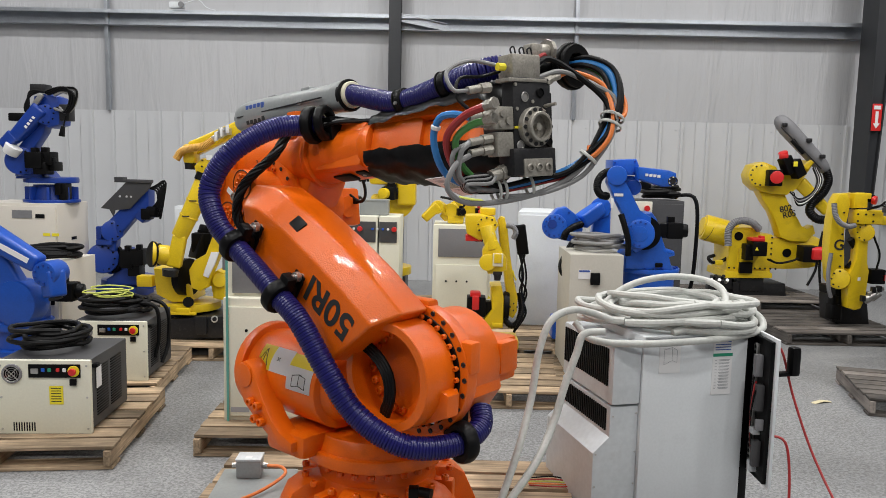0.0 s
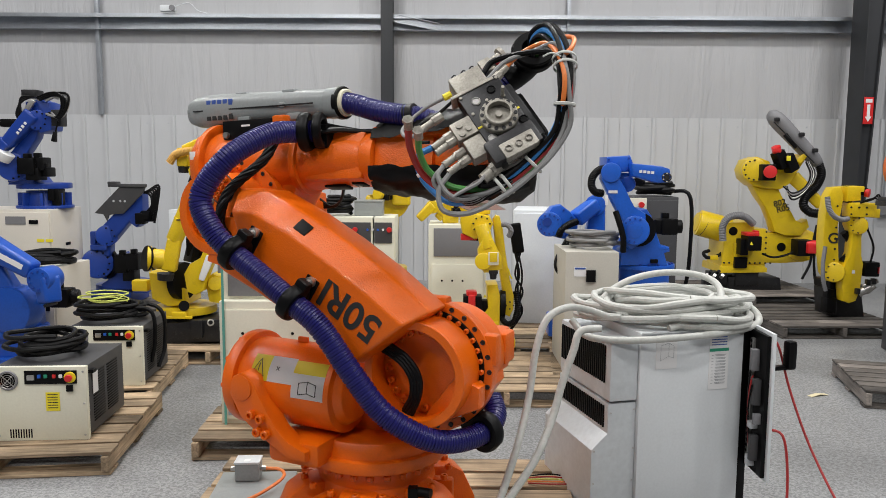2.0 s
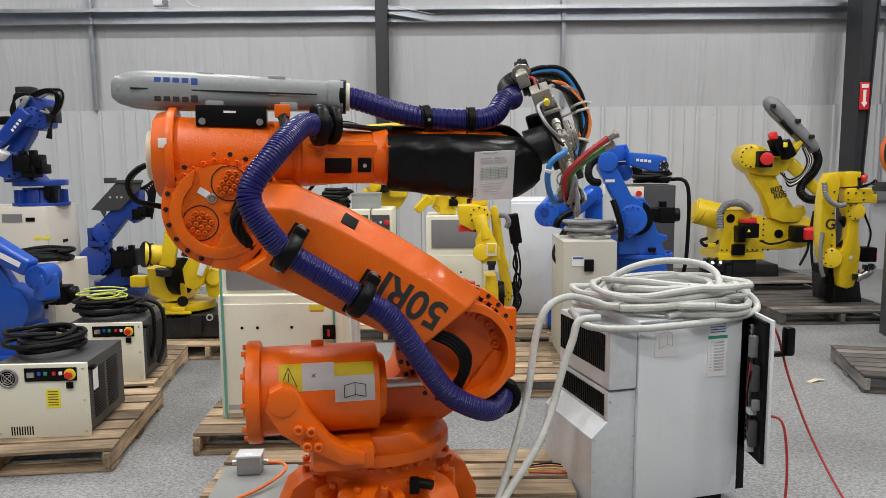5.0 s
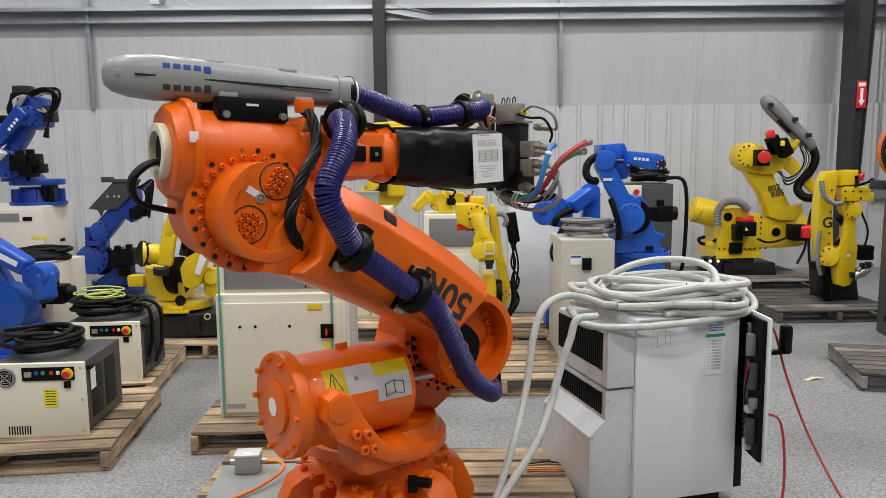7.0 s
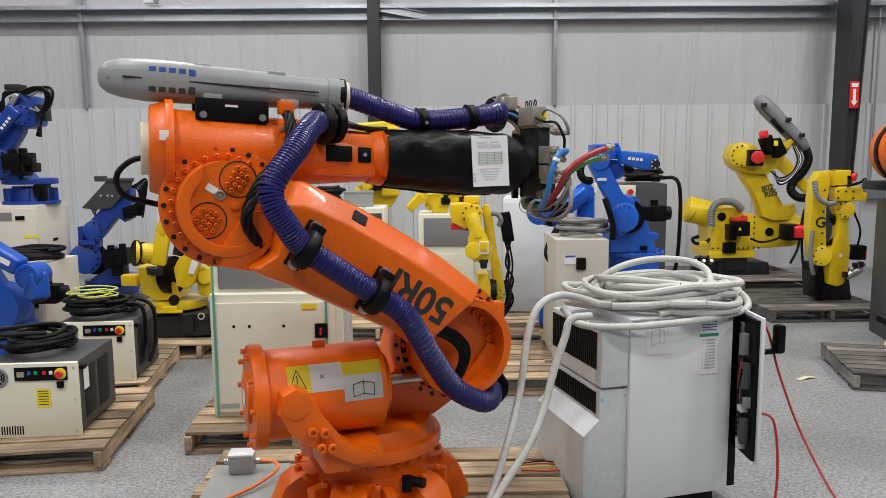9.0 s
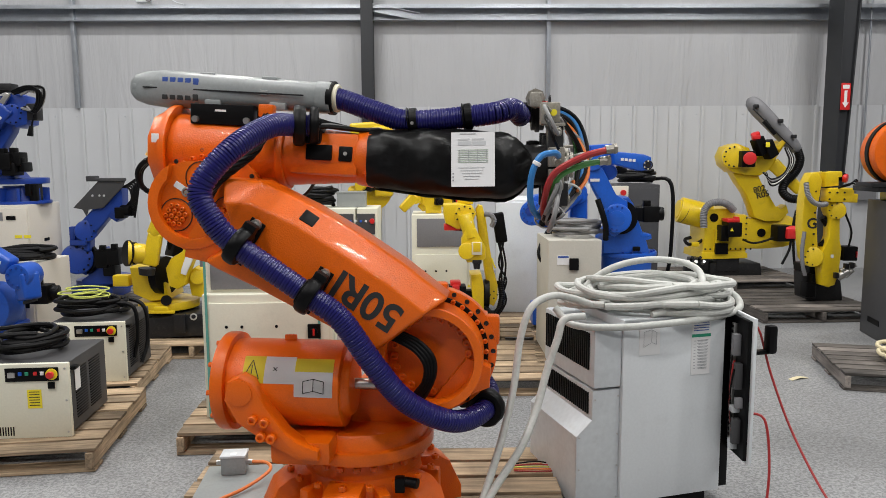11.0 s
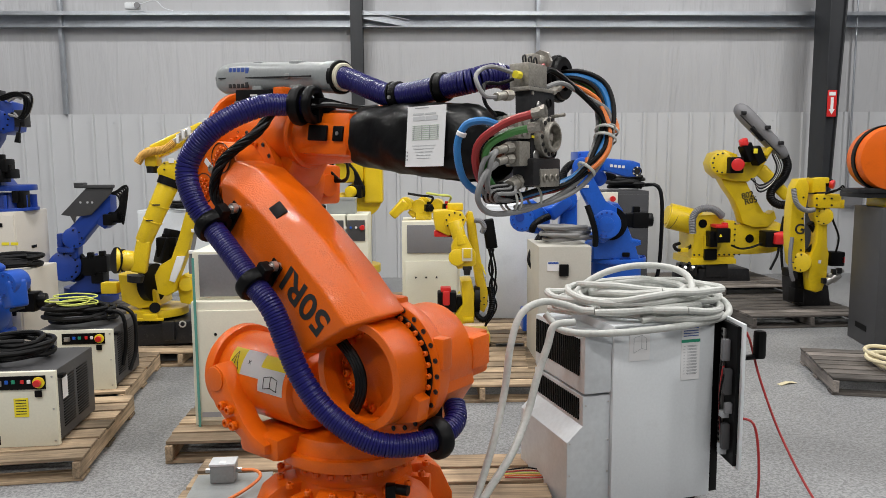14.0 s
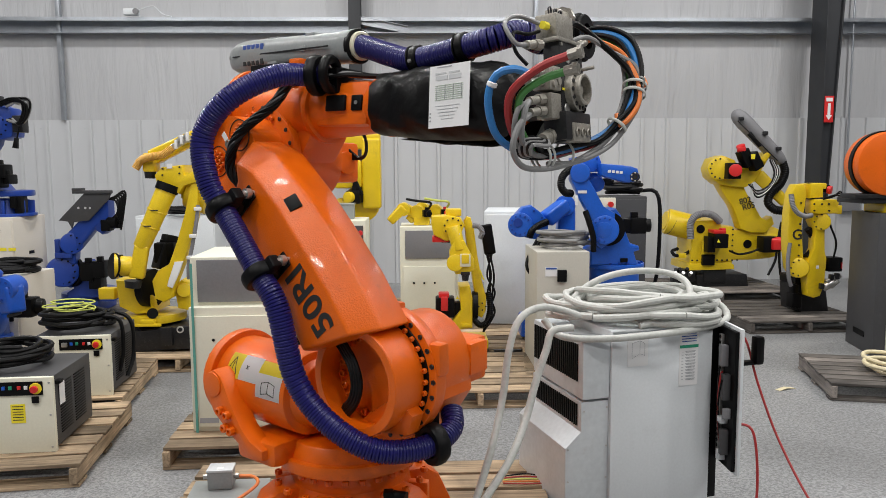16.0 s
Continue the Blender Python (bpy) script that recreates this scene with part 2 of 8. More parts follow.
def along(p, q):
    p, q = Vector(p), Vector(q)
    return Matrix.Translation((p + q) / 2) @ (q - p).to_track_quat("Z", "Y").to_matrix().to_4x4(), (q - p).length


def cy(bm, p, q, r, r2=None, seg=24, bev=0.0, m=None):
    """A cylinder or cone from p to q."""
    t = bmesh.new()
    mm, d = along(p, q)
    bmesh.ops.create_cone(t, cap_ends=True, segments=seg, radius1=r, radius2=r if r2 is None else r2, depth=d)
    if bev:
        rim = [e for e in t.edges if len(e.link_faces) == 2 and any(len(f.verts) > 4 for f in e.link_faces)]
        bmesh.ops.bevel(t, geom=rim, offset=bev, segments=2, affect="EDGES", profile=0.6)
    t.transform(mm)
    return put(bm, t, m)


def ring(bm, p, q, ro, ri, seg=32, m=None):
    """A round collar from p to q with a hole."""
    t = bmesh.new()
    mm, d = along(p, q)
    rows = []
    for r, z in ((ri, -d / 2), (ro - 0.003, -d / 2), (ro, -d / 2 + 0.003), (ro, d / 2 - 0.003), (ro - 0.003, d / 2), (ri, d / 2)):
        rows.append([t.verts.new((r * math.cos(a), r * math.sin(a), z)) for a in np.linspace(0, 2 * math.pi, seg, False)])
    for k in range(6):
        a, b = rows[k], rows[(k + 1) % 6]
        for i in range(seg):
            t.faces.new((a[i], a[(i + 1) % seg], b[(i + 1) % seg], b[i]))
    t.transform(mm)
    return put(bm, t, m)


def prism(bm, pts, y0, y1, bev=0.01, m=None, seg=2):
    """An outline in x and z, drawn out from y0 to y1, edges rounded."""
    t = bmesh.new()
    f = t.faces.new([t.verts.new((x, y0, z)) for x, z in pts])
    ex = bmesh.ops.extrude_face_region(t, geom=[f])
    bmesh.ops.translate(t, vec=(0, y1 - y0, 0), verts=[v for v in ex["geom"] if isinstance(v, bmesh.types.BMVert)])
    bmesh.ops.recalc_face_normals(t, faces=t.faces[:])
    if bev:
        caps = [e for e in t.edges if any(len(g.verts) == len(pts) for g in e.link_faces)]
        bmesh.ops.bevel(t, geom=caps, offset=bev, segments=seg, affect="EDGES", profile=0.6)
    return put(bm, t, m)


def spline(pts, n):
    """n points evenly along a smooth curve through pts."""
    p = [Vector(a) for a in pts]
    p = [2 * p[0] - p[1]] + p + [2 * p[-1] - p[-2]]
    out = []
    for i in range(1, len(p) - 2):
        a, b, c, d = p[i - 1:i + 3]
        for k in range(16):
            u = k / 16
            out.append(0.5 * ((2 * b) + (c - a) * u + (2 * a - 5 * b + 4 * c - d) * u * u + (3 * b - a - 3 * c + d) * u ** 3))
    out.append(p[-2])
    s = np.cumsum([0] + [(out[i + 1] - out[i]).length for i in range(len(out) - 1)])
    res = []
    for x in np.linspace(0, s[-1], n):
        i = min(max(int(np.searchsorted(s, x)) - 1, 0), len(out) - 2)
        res.append(out[i].lerp(out[i + 1], (x - s[i]) / max(s[i + 1] - s[i], 1e-9)))
    return res


def tube(bm, pts, r, n=40, seg=8, ribs=0.0, m=None, smooth=True):
    """A cable or hose through pts; ribs: depth of its corrugation."""
    c = spline(pts, n) if smooth else [Vector(p) for p in pts]
    t = bmesh.new()
    up, last = Vector((0.13, 0.31, 0.94)), None
    for i, p in enumerate(c):
        d = (c[min(i + 1, len(c) - 1)] - c[max(i - 1, 0)]).normalized()
        x = up.cross(d)
        x = x.normalized() if x.length > 1e-4 else Vector((1, 0, 0)).cross(d).normalized()
        y = d.cross(x)
        up = y if last is not None else up
        rr = r - (ribs if i % 2 else 0)
        row = [t.verts.new(p + (x * math.cos(a) + y * math.sin(a)) * rr) for a in np.linspace(0, 2 * math.pi, seg, False)]
        up = y
        if last:
            for k in range(seg):
                t.faces.new((last[k], last[(k + 1) % seg], row[(k + 1) % seg], row[k]))
        else:
            t.faces.new(row[::-1])
        last = row
    t.faces.new(last)
    bmesh.ops.recalc_face_normals(t, faces=t.faces[:])
    return put(bm, t, m)


def donut(bm, c, axis, r, w, h, ribs=0, m=None):
    """A soft-edged clamp ring about the axis; w: its width along it, h: its depth."""
    t = bmesh.new()
    q = Vector(axis).to_track_quat("Z", "Y").to_matrix().to_4x4()
    q.translation = c
    rows = []
    for i in range(40):
        a = i * 2 * math.pi / 40
        k = 1.0 - (0.12 if ribs and (i // 2) % 4 == 0 else 0)
        rows.append([t.verts.new(((r + h * k * math.copysign(abs(math.cos(s)) ** 0.7, math.cos(s))) * math.cos(a), (r + h * k * math.copysign(abs(math.cos(s)) ** 0.7, math.cos(s))) * math.sin(a), w * math.copysign(abs(math.sin(s)) ** 0.7, math.sin(s)))) for s in np.linspace(0, 2 * math.pi, 12, False)])
    for i in range(40):
        for j in range(12):
            t.faces.new((rows[i][j], rows[(i + 1) % 40][j], rows[(i + 1) % 40][(j + 1) % 12], rows[i][(j + 1) % 12]))
    t.transform(q)
    bmesh.ops.recalc_face_normals(t, faces=t.faces[:])
    return put(bm, t, m)


def shell(bm, p, q, r, r2=None, m=None):
    """A long moulded housing with rounded ends from p to q."""
    t = bmesh.new()
    mm, d = along(p, q)
    r2 = r2 or r
    last = None
    for u, k in ((0, 0.15), (0.015, 0.45), (0.05, 0.72), (0.12, 0.92), (0.22, 1.0), (0.7, 1.0), (0.88, 0.95), (0.95, 0.8), (0.985, 0.6), (1.0, 0.3)):
        rr = (r + (r2 - r) * u) * k
        row = [t.verts.new((rr * math.cos(a), rr * 0.85 * math.sin(a), (u - 0.5) * d)) for a in np.linspace(0, 2 * math.pi, 22, False)]
        if last:
            for i in range(22):
                t.faces.new((last[i], last[(i + 1) % 22], row[(i + 1) % 22], row[i]))
        else:
            t.faces.new(row[::-1])
        last = row
    t.faces.new(last)
    t.transform(mm)
    bmesh.ops.recalc_face_normals(t, faces=t.faces[:])
    return put(bm, t, m)


def mesh_of(name, bm, mat, flat=False):
    me = bpy.data.meshes.new(name)
    bm.to_mesh(me)
    bm.free()
    me.materials.append(mat)
    if not flat:
        for p in me.polygons:
            p.use_smooth = True
        me.set_sharp_from_angle(angle=radians(38))
    return me


def part(name, bm, mat, parent, label="", m=None):
    ob = new(name, mesh_of(name, bm, mat))
    ob.parent = parent
    if m is not None:
        ob.matrix_basis = m
    return tagged(ob, label)


def piece(name, me, parent, m):
    ob = new(name, me)
    ob.parent = parent
    ob.matrix_basis = m
    return ob


def thing(name, label, category, m=None, group="", kind=""):
    ob = new(name)
    ob.matrix_basis = m if m is not None else Matrix()
    return tagged(ob, label, category, group, kind)


def solid(name, bm, mat, label, category, group="", kind="", m=None):
    ob = new(name, mesh_of(name, bm, mat))
    if m is not None:
        ob.matrix_basis = m
    return tagged(ob, label, category, group, kind)


B = bmesh.new


def lettering(body, size, m, mat, parent, label="black stencilled letters"):
    """Flat letters of the built-in font as one mesh."""
    cu = bpy.data.curves.new("lettering", "FONT")
    cu.body, cu.size, cu.extrude, cu.align_x, cu.align_y = body, size, 0.0006, "CENTER", "CENTER"
    cu.offset = size * 0.018
    tob = new("lettering", cu)
    tm = bpy.data.meshes.new_from_object(tob.evaluated_get(bpy.context.evaluated_depsgraph_get()))
    bpy.data.objects.remove(tob)
    tm.materials.append(mat)
    ob = new("lettering", tm)
    ob.parent, ob.matrix_basis = parent, m
    return tagged(ob, label)


UPRIGHT = Matrix(((1, 0, 0, 0), (0, 0, -1, 0), (0, 1, 0, 0), (0, 0, 0, 1)))

# ---- the hall ----
WALL_Y = 10.8
solid("floor", bx(B(), (0, 2, -0.1), (22, 19, 0.2), 0), CONCRETE, "smooth grey concrete hall floor, scuffed and speckled", "floor", kind="structure")
solid("wall_north", bx(B(), (0, WALL_Y + 0.15, 3.4), (22, 0.2, 6.8), 0), VINYL, "white puckered vinyl insulation facing of the hall wall", "wall", kind="structure")
# unseen enclosure, added to close the hall; its dark grey deepens the shadows
solid("wall_south", bx(B(), (0, -7.4, 3.4), (22, 0.2, 6.8), 0), UNSEEN_HALL, "assumed hall wall behind, unseen, dark grey to cut bounce light", "wall", kind="structure")
solid("wall_west", bx(B(), (-10.9, 2, 3.4), (0.2, 18.6, 6.8), 0), UNSEEN_HALL, "assumed hall side wall, unseen, dark grey to cut bounce light", "wall", kind="structure")
solid("wall_east", bx(B(), (10.9, 2, 3.4), (0.2, 18.6, 6.8), 0), UNSEEN_HALL, "assumed hall side wall, unseen, dark grey to cut bounce light", "wall", kind="structure")
solid("ceiling", bx(B(), (0, 2, 6.9), (22, 19, 0.2), 0), UNSEEN_HALL, "assumed hall ceiling, unseen, dark grey to cut bounce light", "ceiling", kind="structure")

for lx, ly in LAMPS:
    f = thing("ceiling_light", "long white strip light under the hall ceiling", "ceiling light", pose(lx, ly, 6.7), "strip lights")
    part("housing", bx(B(), (0, 0, 0.055), (1.4, 0.5, 0.1), 0.01), GALV, f)

# ribbed liner panels on the lower wall, one object a panel
rib = [(-0.5, 0), (-0.46, 0)]
x = -0.46
for _ in range(3):
    rib += [(x + 0.11, 0), (x + 0.122, -0.03), (x + 0.158, -0.03), (x + 0.17, 0)]
    x += 0.31
rib += [(0.498, 0), (0.498, 0.012), (-0.5, 0.012)]
bm = B()
prism(bm, rib, 0, 2.4, 0)
bm.transform(Matrix(((1, 0, 0, 0), (0, 0, 1, 0), (0, 1, 0, 0), (0, 0, 0, 1))))
bmesh.ops.recalc_face_normals(bm, faces=bm.faces[:])
panel_me = mesh_of("liner_panel", bm, LINER, flat=True)
liner = thing("trim_liner", "white ribbed sheet-metal liner along the lower wall", "wall liner", pose(0, WALL_Y, 0), kind="structure")
for i in range(-11, 12):
    piece("panel", panel_me, liner, pose(i * 0.995, 0, 0))

screw_me = mesh_of("panel_screw", cy(B(), (0, 0, 0), (0, -0.006, 0), 0.007, seg=8), GALV)
for i in range(-11, 12):
    for k in range(3):
        piece("panel_screw", screw_me, liner, pose(i * 0.995 - 0.4 + 0.31 * k, -0.001, 2.28))

# girts, studs, columns
girt = thing("trim_girt", "galvanised steel girt rail across the wall", "girt", pose(0, WALL_Y - 0.02, 3.7), kind="structure")
part("top_flange", bx(B(), (0, -0.05, 0.1), (21.5, 0.2, 0.006), 0), GALV, girt)
part("web", bx(B(), (0, 0.03, 0.0), (21.5, 0.006, 0.2), 0), GALV, girt)
part("lip", bx(B(), (0, -0.15, 0.075), (21.5, 0.006, 0.05), 0), GALV, girt)
part("bottom_flange", bx(B(), (0, -0.03, -0.1), (21.5, 0.14, 0.006), 0), GALV, girt)
for sx in (-5.03, 1.71, 8.3):
    st = thing("trim_stud", "thin galvanised upright stud on the wall", "stud", pose(sx, WALL_Y - 0.02, 0), kind="structure")
    part("web", bx(B(), (0, 0, 4.6), (0.055, 0.07, 4.4), 0.004), GALV, st)


def column(x, y, w0, w1, d, label):
    c = thing("column", label, "steel column", pose(x, y, 0), kind="structure")
    part("base_plate", bx(B(), (0, 0, 0.01), (w0 + 0.1, d + 0.1, 0.02), 0.003), COLUMN, c)
    for s in (-1, 1):
        b = B()
        prism(b, [(-w0 / 2, 0.02), (w0 / 2, 0.02), (w1 / 2, 6.8), (-w1 / 2, 6.8)], s * d / 2 - 0.008, s * d / 2 + 0.008, 0.002)
        part("flange", b, COLUMN, c)
    part("web", bx(B(), (0, 0, 3.4), (0.012, d - 0.02, 6.76), 0), COLUMN, c)
    return c


column(-0.87, WALL_Y - 0.14, 0.17, 0.17, 0.2, "dark grey steel wind column against the wall")
cr = thing("column", "dark grey tapered steel frame column", "steel column", pose(5.6, 10.1, 0), kind="structure")
part("base_plate", bx(B(), (0.05, 0.2, 0.01), (0.3, 0.6, 0.02), 0.003), COLUMN, cr)
part("flange", bx(B(), (0, 0.2, 3.41), (0.02, 0.4, 6.78), 0.002), COLUMN, cr)
part("web", prism(B(), [(0.012, 0.02), (0.05, 0.02), (0.33, 6.8), (0.012, 6.8)], 0.05, 0.062, 0), COLUMN, cr)
part("flange", prism(B(), [(0.05, 0.02), (0.07, 0.02), (0.35, 6.8), (0.33, 6.8)], 0.0, 0.4, 0.002), COLUMN, cr)
br = thing("trim_brace", "short galvanised brace from column to girt", "brace", pose(-0.55, WALL_Y - 0.12, 3.68), kind="structure")
part("web", prism(B(), [(-0.24, 0.13), (0.42, 0.0), (0.42, -0.09), (-0.24, 0.03)], -0.003, 0.003, 0), GALV, br)
part("flange", prism(B(), [(-0.24, 0.136), (0.42, 0.006), (0.42, 0.0), (-0.24, 0.13)], -0.06, 0.003, 0), GALV, br)
sign = thing("arrow_sign", "small red sign with a white downward arrow on the column", "sign", pose(5.665, 10.085, 2.467))
part("plate", bx(B(), (0, 0, 0), (0.13, 0.006, 0.36), 0.002), RED, sign)
part("arrow", prism(B(), [(-0.02, 0.08), (0.02, 0.08), (0.02, -0.08), (0.045, -0.08), (0, -0.15), (-0.045, -0.08), (-0.02, -0.08)], -0.006, -0.0035, 0), PAPER, sign)
part("text_bar", bx(B(), (0, -0.005, 0.13), (0.09, 0.003, 0.05), 0), PAPER, sign)
cb = thing("sensor_box", "small grey sensor box with a wire on the girt", "sensor", pose(-3.95, 10.6, 3.86))
part("body", bx(B(), (0, 0, 0), (0.2, 0.1, 0.09), 0.02), CAB_GREY, cb)
part("eye", cy(B(), (0.08, -0.05, 0), (0.08, -0.07, 0), 0.04), MIDGREY, cb)
part("wire", tube(B(), [(0.1, 0, 0.03), (0.3, 0, 0.08), (0.42, 0, -0.02), (0.55, 0, -0.06)], 0.006), CAB_GREY, cb)
ob_ = thing("outlet_box", "grey electric box with conduit on the wall", "outlet box", pose(6.4, WALL_Y - 0.06, 1.13))
part("body", bx(B(), (0, 0, 0), (0.3, 0.1, 0.22), 0.01), MIDGREY, ob_)
part("conduit", cy(B(), (-0.06, 0, 0.1), (-0.06, 0, 3.2), 0.014, seg=10), GALV, ob_)


# ---- pallets ----
def pallet(x, y, rz, w=1.2, d=1.0, wood=None, label="rough pine shipping pallet on the concrete floor", boards=7, z=0.0):
    """Boards run along x on three stringers that run along y."""
    wood = wood or WOOD
    p = thing("pallet", label, "pallet", pose(x, y, z, 0, 0, rz), "pallets")
    bw = d / boards
    top = mesh_of("top_board", bx(B(), (0, 0, 0), (w, bw * 0.82, 0.018), 0.002, seg=1), wood)
    sm = mesh_of("stringer", bx(B(), (0, 0, 0), (d, 0.04, 0.085), 0.003, seg=1), wood)
    for i in range(boards):
        yy = -d / 2 + bw * (i + 0.5)
        piece("top_board", top, p, pose(random.uniform(-0.008, 0.008), yy, 0.121, 0, 0, random.uniform(-0.4, 0.4)))
    for i in (0, boards // 2, boards - 1):
        piece("bottom_board", top, p, pose(0, -d / 2 + bw * (i + 0.5), 0.0105))
    for sx in (-w / 2 + 0.025, 0, w / 2 - 0.025):
        piece("stringer", sm, p, pose(sx, 0, 0.0655, 0, 0, 90))
    return p


pallet(-2.47, 4.24, 7.0, 1.22, 1.1, label="rough pine pallet under a small robot controller")
pallet(-2.70, 5.40, 7.0, 1.22, 1.1, label="rough pine pallet behind another pallet")
pallet(-3.85, 5.6, 5.0, 1.2, 1.1)
pallet(-0.83, 4.52, 2.0, 1.25, 1.05, label="pine pallet carrying a tall cabinet")
pallet(-2.0, 6.55, 0.0, 1.3, 1.1)
pallet(-3.6, 8.3, 0.0, 1.2, 1.1, OLDWOOD)
pallet(0.42, 5.5, 0.0, 1.2, 1.1, label="bare pine pallet between the robots")
pallet(0.62, 6.75, 0.0, 1.2, 1.1)
pallet(-0.55, 7.1, 0.0, 1.1, 1.1)
pallet(-0.75, 8.3, 0.0, 1.1, 1.0)
pallet(1.45, 5.85, -6.0, 1.2, 1.2)
pallet(3.75, 9.55, 2.0, 1.9, 1.3, OLDWOOD, "brown weathered pallet under a yellow robot")
pallet(3.92, 7.72, 2.0, 1.25, 1.15, OLDWOOD, "grey weathered pallet under a yellow robot")
pallet(3.62, 5.3, -14.0, 1.2, 0.9, OLDWOOD, "brown pallet with a coil of cream cable")
pallet(-0.27, 3.1, 0.0, 1.73, 1.3, label="pale pine pallet under the orange robot")


# ---- cables and small helpers ----
def coil(name, x, y, z, r, turns, rad, mat, label, squash=0.75, lift=0.02, seed=1, extra=(), sy=1.0):
    """A loose heap of cable loops."""
    rnd = random.Random(seed)
    pts = []
    for i in range(turns * 10):
        a = i / 10 * 2 * math.pi
        k = i // 10
        rr = r * (squash + (1 - squash) * rnd.random()) * (1 + 0.06 * math.sin(a * 2.3 + seed))
        pts.append((math.cos(a) * rr + 0.03 * math.sin(k * 2.1), math.sin(a) * rr * sy + 0.03 * math.cos(k * 1.7), rad + lift * i / 10 + rnd.uniform(0, rad * 0.6)))
    t = thing(name, label, "cable coil", pose(x, y, z))
    part("loop", tube(B(), pts, rad, turns * 26, 8), mat, t)
    for e in extra:
        part("tail", tube(B(), e, rad, 30, 8), mat, t)
    return t


def screws(parent, pts, r, depth, axis, mat):
    a = Vector(axis)
    me = mesh_of("screw", ring(cy(B(), (0, 0, 0), a * depth * 0.6, r * 0.8, seg=8), (0, 0, 0), a * depth, r, r * 0.5, 8), mat)
    for p in pts:
        piece("screw", me, parent, pose(*p))


# ---- small robot controllers ----
def small_controller(x, y, z, rz, label, w=0.5, d=0.52, h=0.42):
    c = thing("robot_controller", label, "controller", pose(x, y, z, 0, 0, rz), "small controllers")
    part("body", bx(B(), (0, d / 2 + 0.02, h / 2 + 0.01), (w - 0.006, d, h - 0.02), 0.006), CHARCOAL, c, "charcoal sheet-metal body")
    f = part("front_panel", bx(B(), (0, 0.004, h / 2), (w, 0.03, h), 0.005), BEIGE, c, "beige front panel")
    p = part("control_panel", bx(B(), (0.06, -0.014, h * 0.86), (0.28, 0.008, 0.075), 0.002), BLACK, f, "black control strip with buttons")
    part("emergency_stop", cy(cy(B(), (0.165, -0.018, h * 0.86), (0.165, -0.03, h * 0.86), 0.012), (0.165, -0.03, h * 0.86), (0.165, -0.05, h * 0.86), 0.02, bev=0.005), RED, f, "red mushroom stop button")
    part("stop_ring", ring(B(), (0.165, -0.018, h * 0.86), (0.165, -0.022, h * 0.86), 0.032, 0.012, 20), YLABEL, f)
    for i, mt in enumerate((BLUE, GREENINK, RED, PAPER)):
        part("button", bx(B(), (0.0 + i * 0.035 + (0.01 if i > 1 else 0), -0.02, h * 0.875), (0.018, 0.008, 0.02), 0.002), mt, f)
    part("keyway", bx(B(), (-0.045, -0.02, h * 0.86), (0.04, 0.01, 0.03), 0.004), STEEL, f)
    fan = part("fan", ring(B(), (-0.17, -0.008, h * 0.82), (-0.17, -0.02, h * 0.82), 0.055, 0.045, 28), MIDGREY, f, "round fan guard")
    part("fan_disc", cy(B(), (-0.17, -0.006, h * 0.82), (-0.17, -0.014, h * 0.82), 0.046), BLACK, f)
    for r_ in (0.018, 0.03, 0.042):
        part("guard_wire", ring(B(), (-0.17, -0.016, h * 0.82), (-0.17, -0.019, h * 0.82), r_ + 0.0025, r_, 24), STEEL, f)
    for a in (45, 135):
        part("guard_bar", bx(B(), (0, 0, 0), (0.1, 0.003, 0.005), 0.001, pose(-0.17, -0.02, h * 0.82, 0, a, 0)), STEEL, f)
    part("caution_label", bx(B(), (0.065, -0.0125, h * 0.53), (0.075, 0.002, 0.105), 0), YLABEL, f, "yellow caution label")
    for i in range(6):
        part("text_bar", bx(B(), (0.065, -0.0142, h * 0.53 + 0.04 - i * 0.015), (0.055, 0.001, 0.004), 0), INK, f)
    part("switch", bx(B(), (0.16, -0.018, h * 0.71), (0.036, 0.012, 0.036), 0.003), BLACK, f)
    for i in range(9):
        part("slot", bx(B(), (-0.17 + i * 0.014, -0.0105, h * 0.1), (0.007, 0.004, 0.05), 0.001), BLACK, f)
    for sx in (-w / 2 + 0.018, w / 2 - 0.018):
        for sz in (0.03, h * 0.5, h - 0.03):
            part("screw", cy(B(), (sx, -0.011, sz), (sx, -0.014, sz), 0.006, seg=8), STEEL, f)
    for i in range(2):
        for k in range(18):
            part("louvre", bx(B(), (w / 2 - 0.002, 0.16 + i * 0.2, 0.08 + k * 0.016), (0.006, 0.16, 0.007), 0.001), BLACK, c)
    part("side_handle", bx(B(), (w / 2 + 0.01, 0.05, h - 0.04), (0.03, 0.05, 0.02), 0.004), BLACK, c)
    return c


c1 = small_controller(-2.245, 3.95, 0.13, 4, "beige and charcoal robot controller on a pine pallet")
part("tag", bx(B(), (0.253, 0.1, 0.3), (0.002, 0.07, 0.12), 0), PAPER, c1, "white paper tag")
small_controller(-2.36, 4.98, 0.13, 4, "beige and charcoal robot controller behind a coil of cable")
coil("cable_coil", -2.33, 4.2, 0.555, 0.19, 6, 0.014, RUBBER, "coil of black cable on a controller", seed=3)
coil("cable_coil", -2.42, 5.2, 0.555, 0.22, 6, 0.014, RUBBER, "coil of black cable with plugs on a controller", seed=5,
     extra=([(0.15, -0.05, 0.1), (0.3, -0.02, 0.06), (0.32, -0.02, -0.15), (0.3, -0.05, -0.3)], [(0.1, 0.1, 0.12), (0.32, 0.1, 0.05), (0.35, 0.08, -0.2), (0.33, 0.0, -0.35)]))
coil("wire_coil", -2.42, 5.15, 0.68, 0.15, 4, 0.005, LIME_CABLE, "thin yellow-green wire on a cable coil", seed=8)


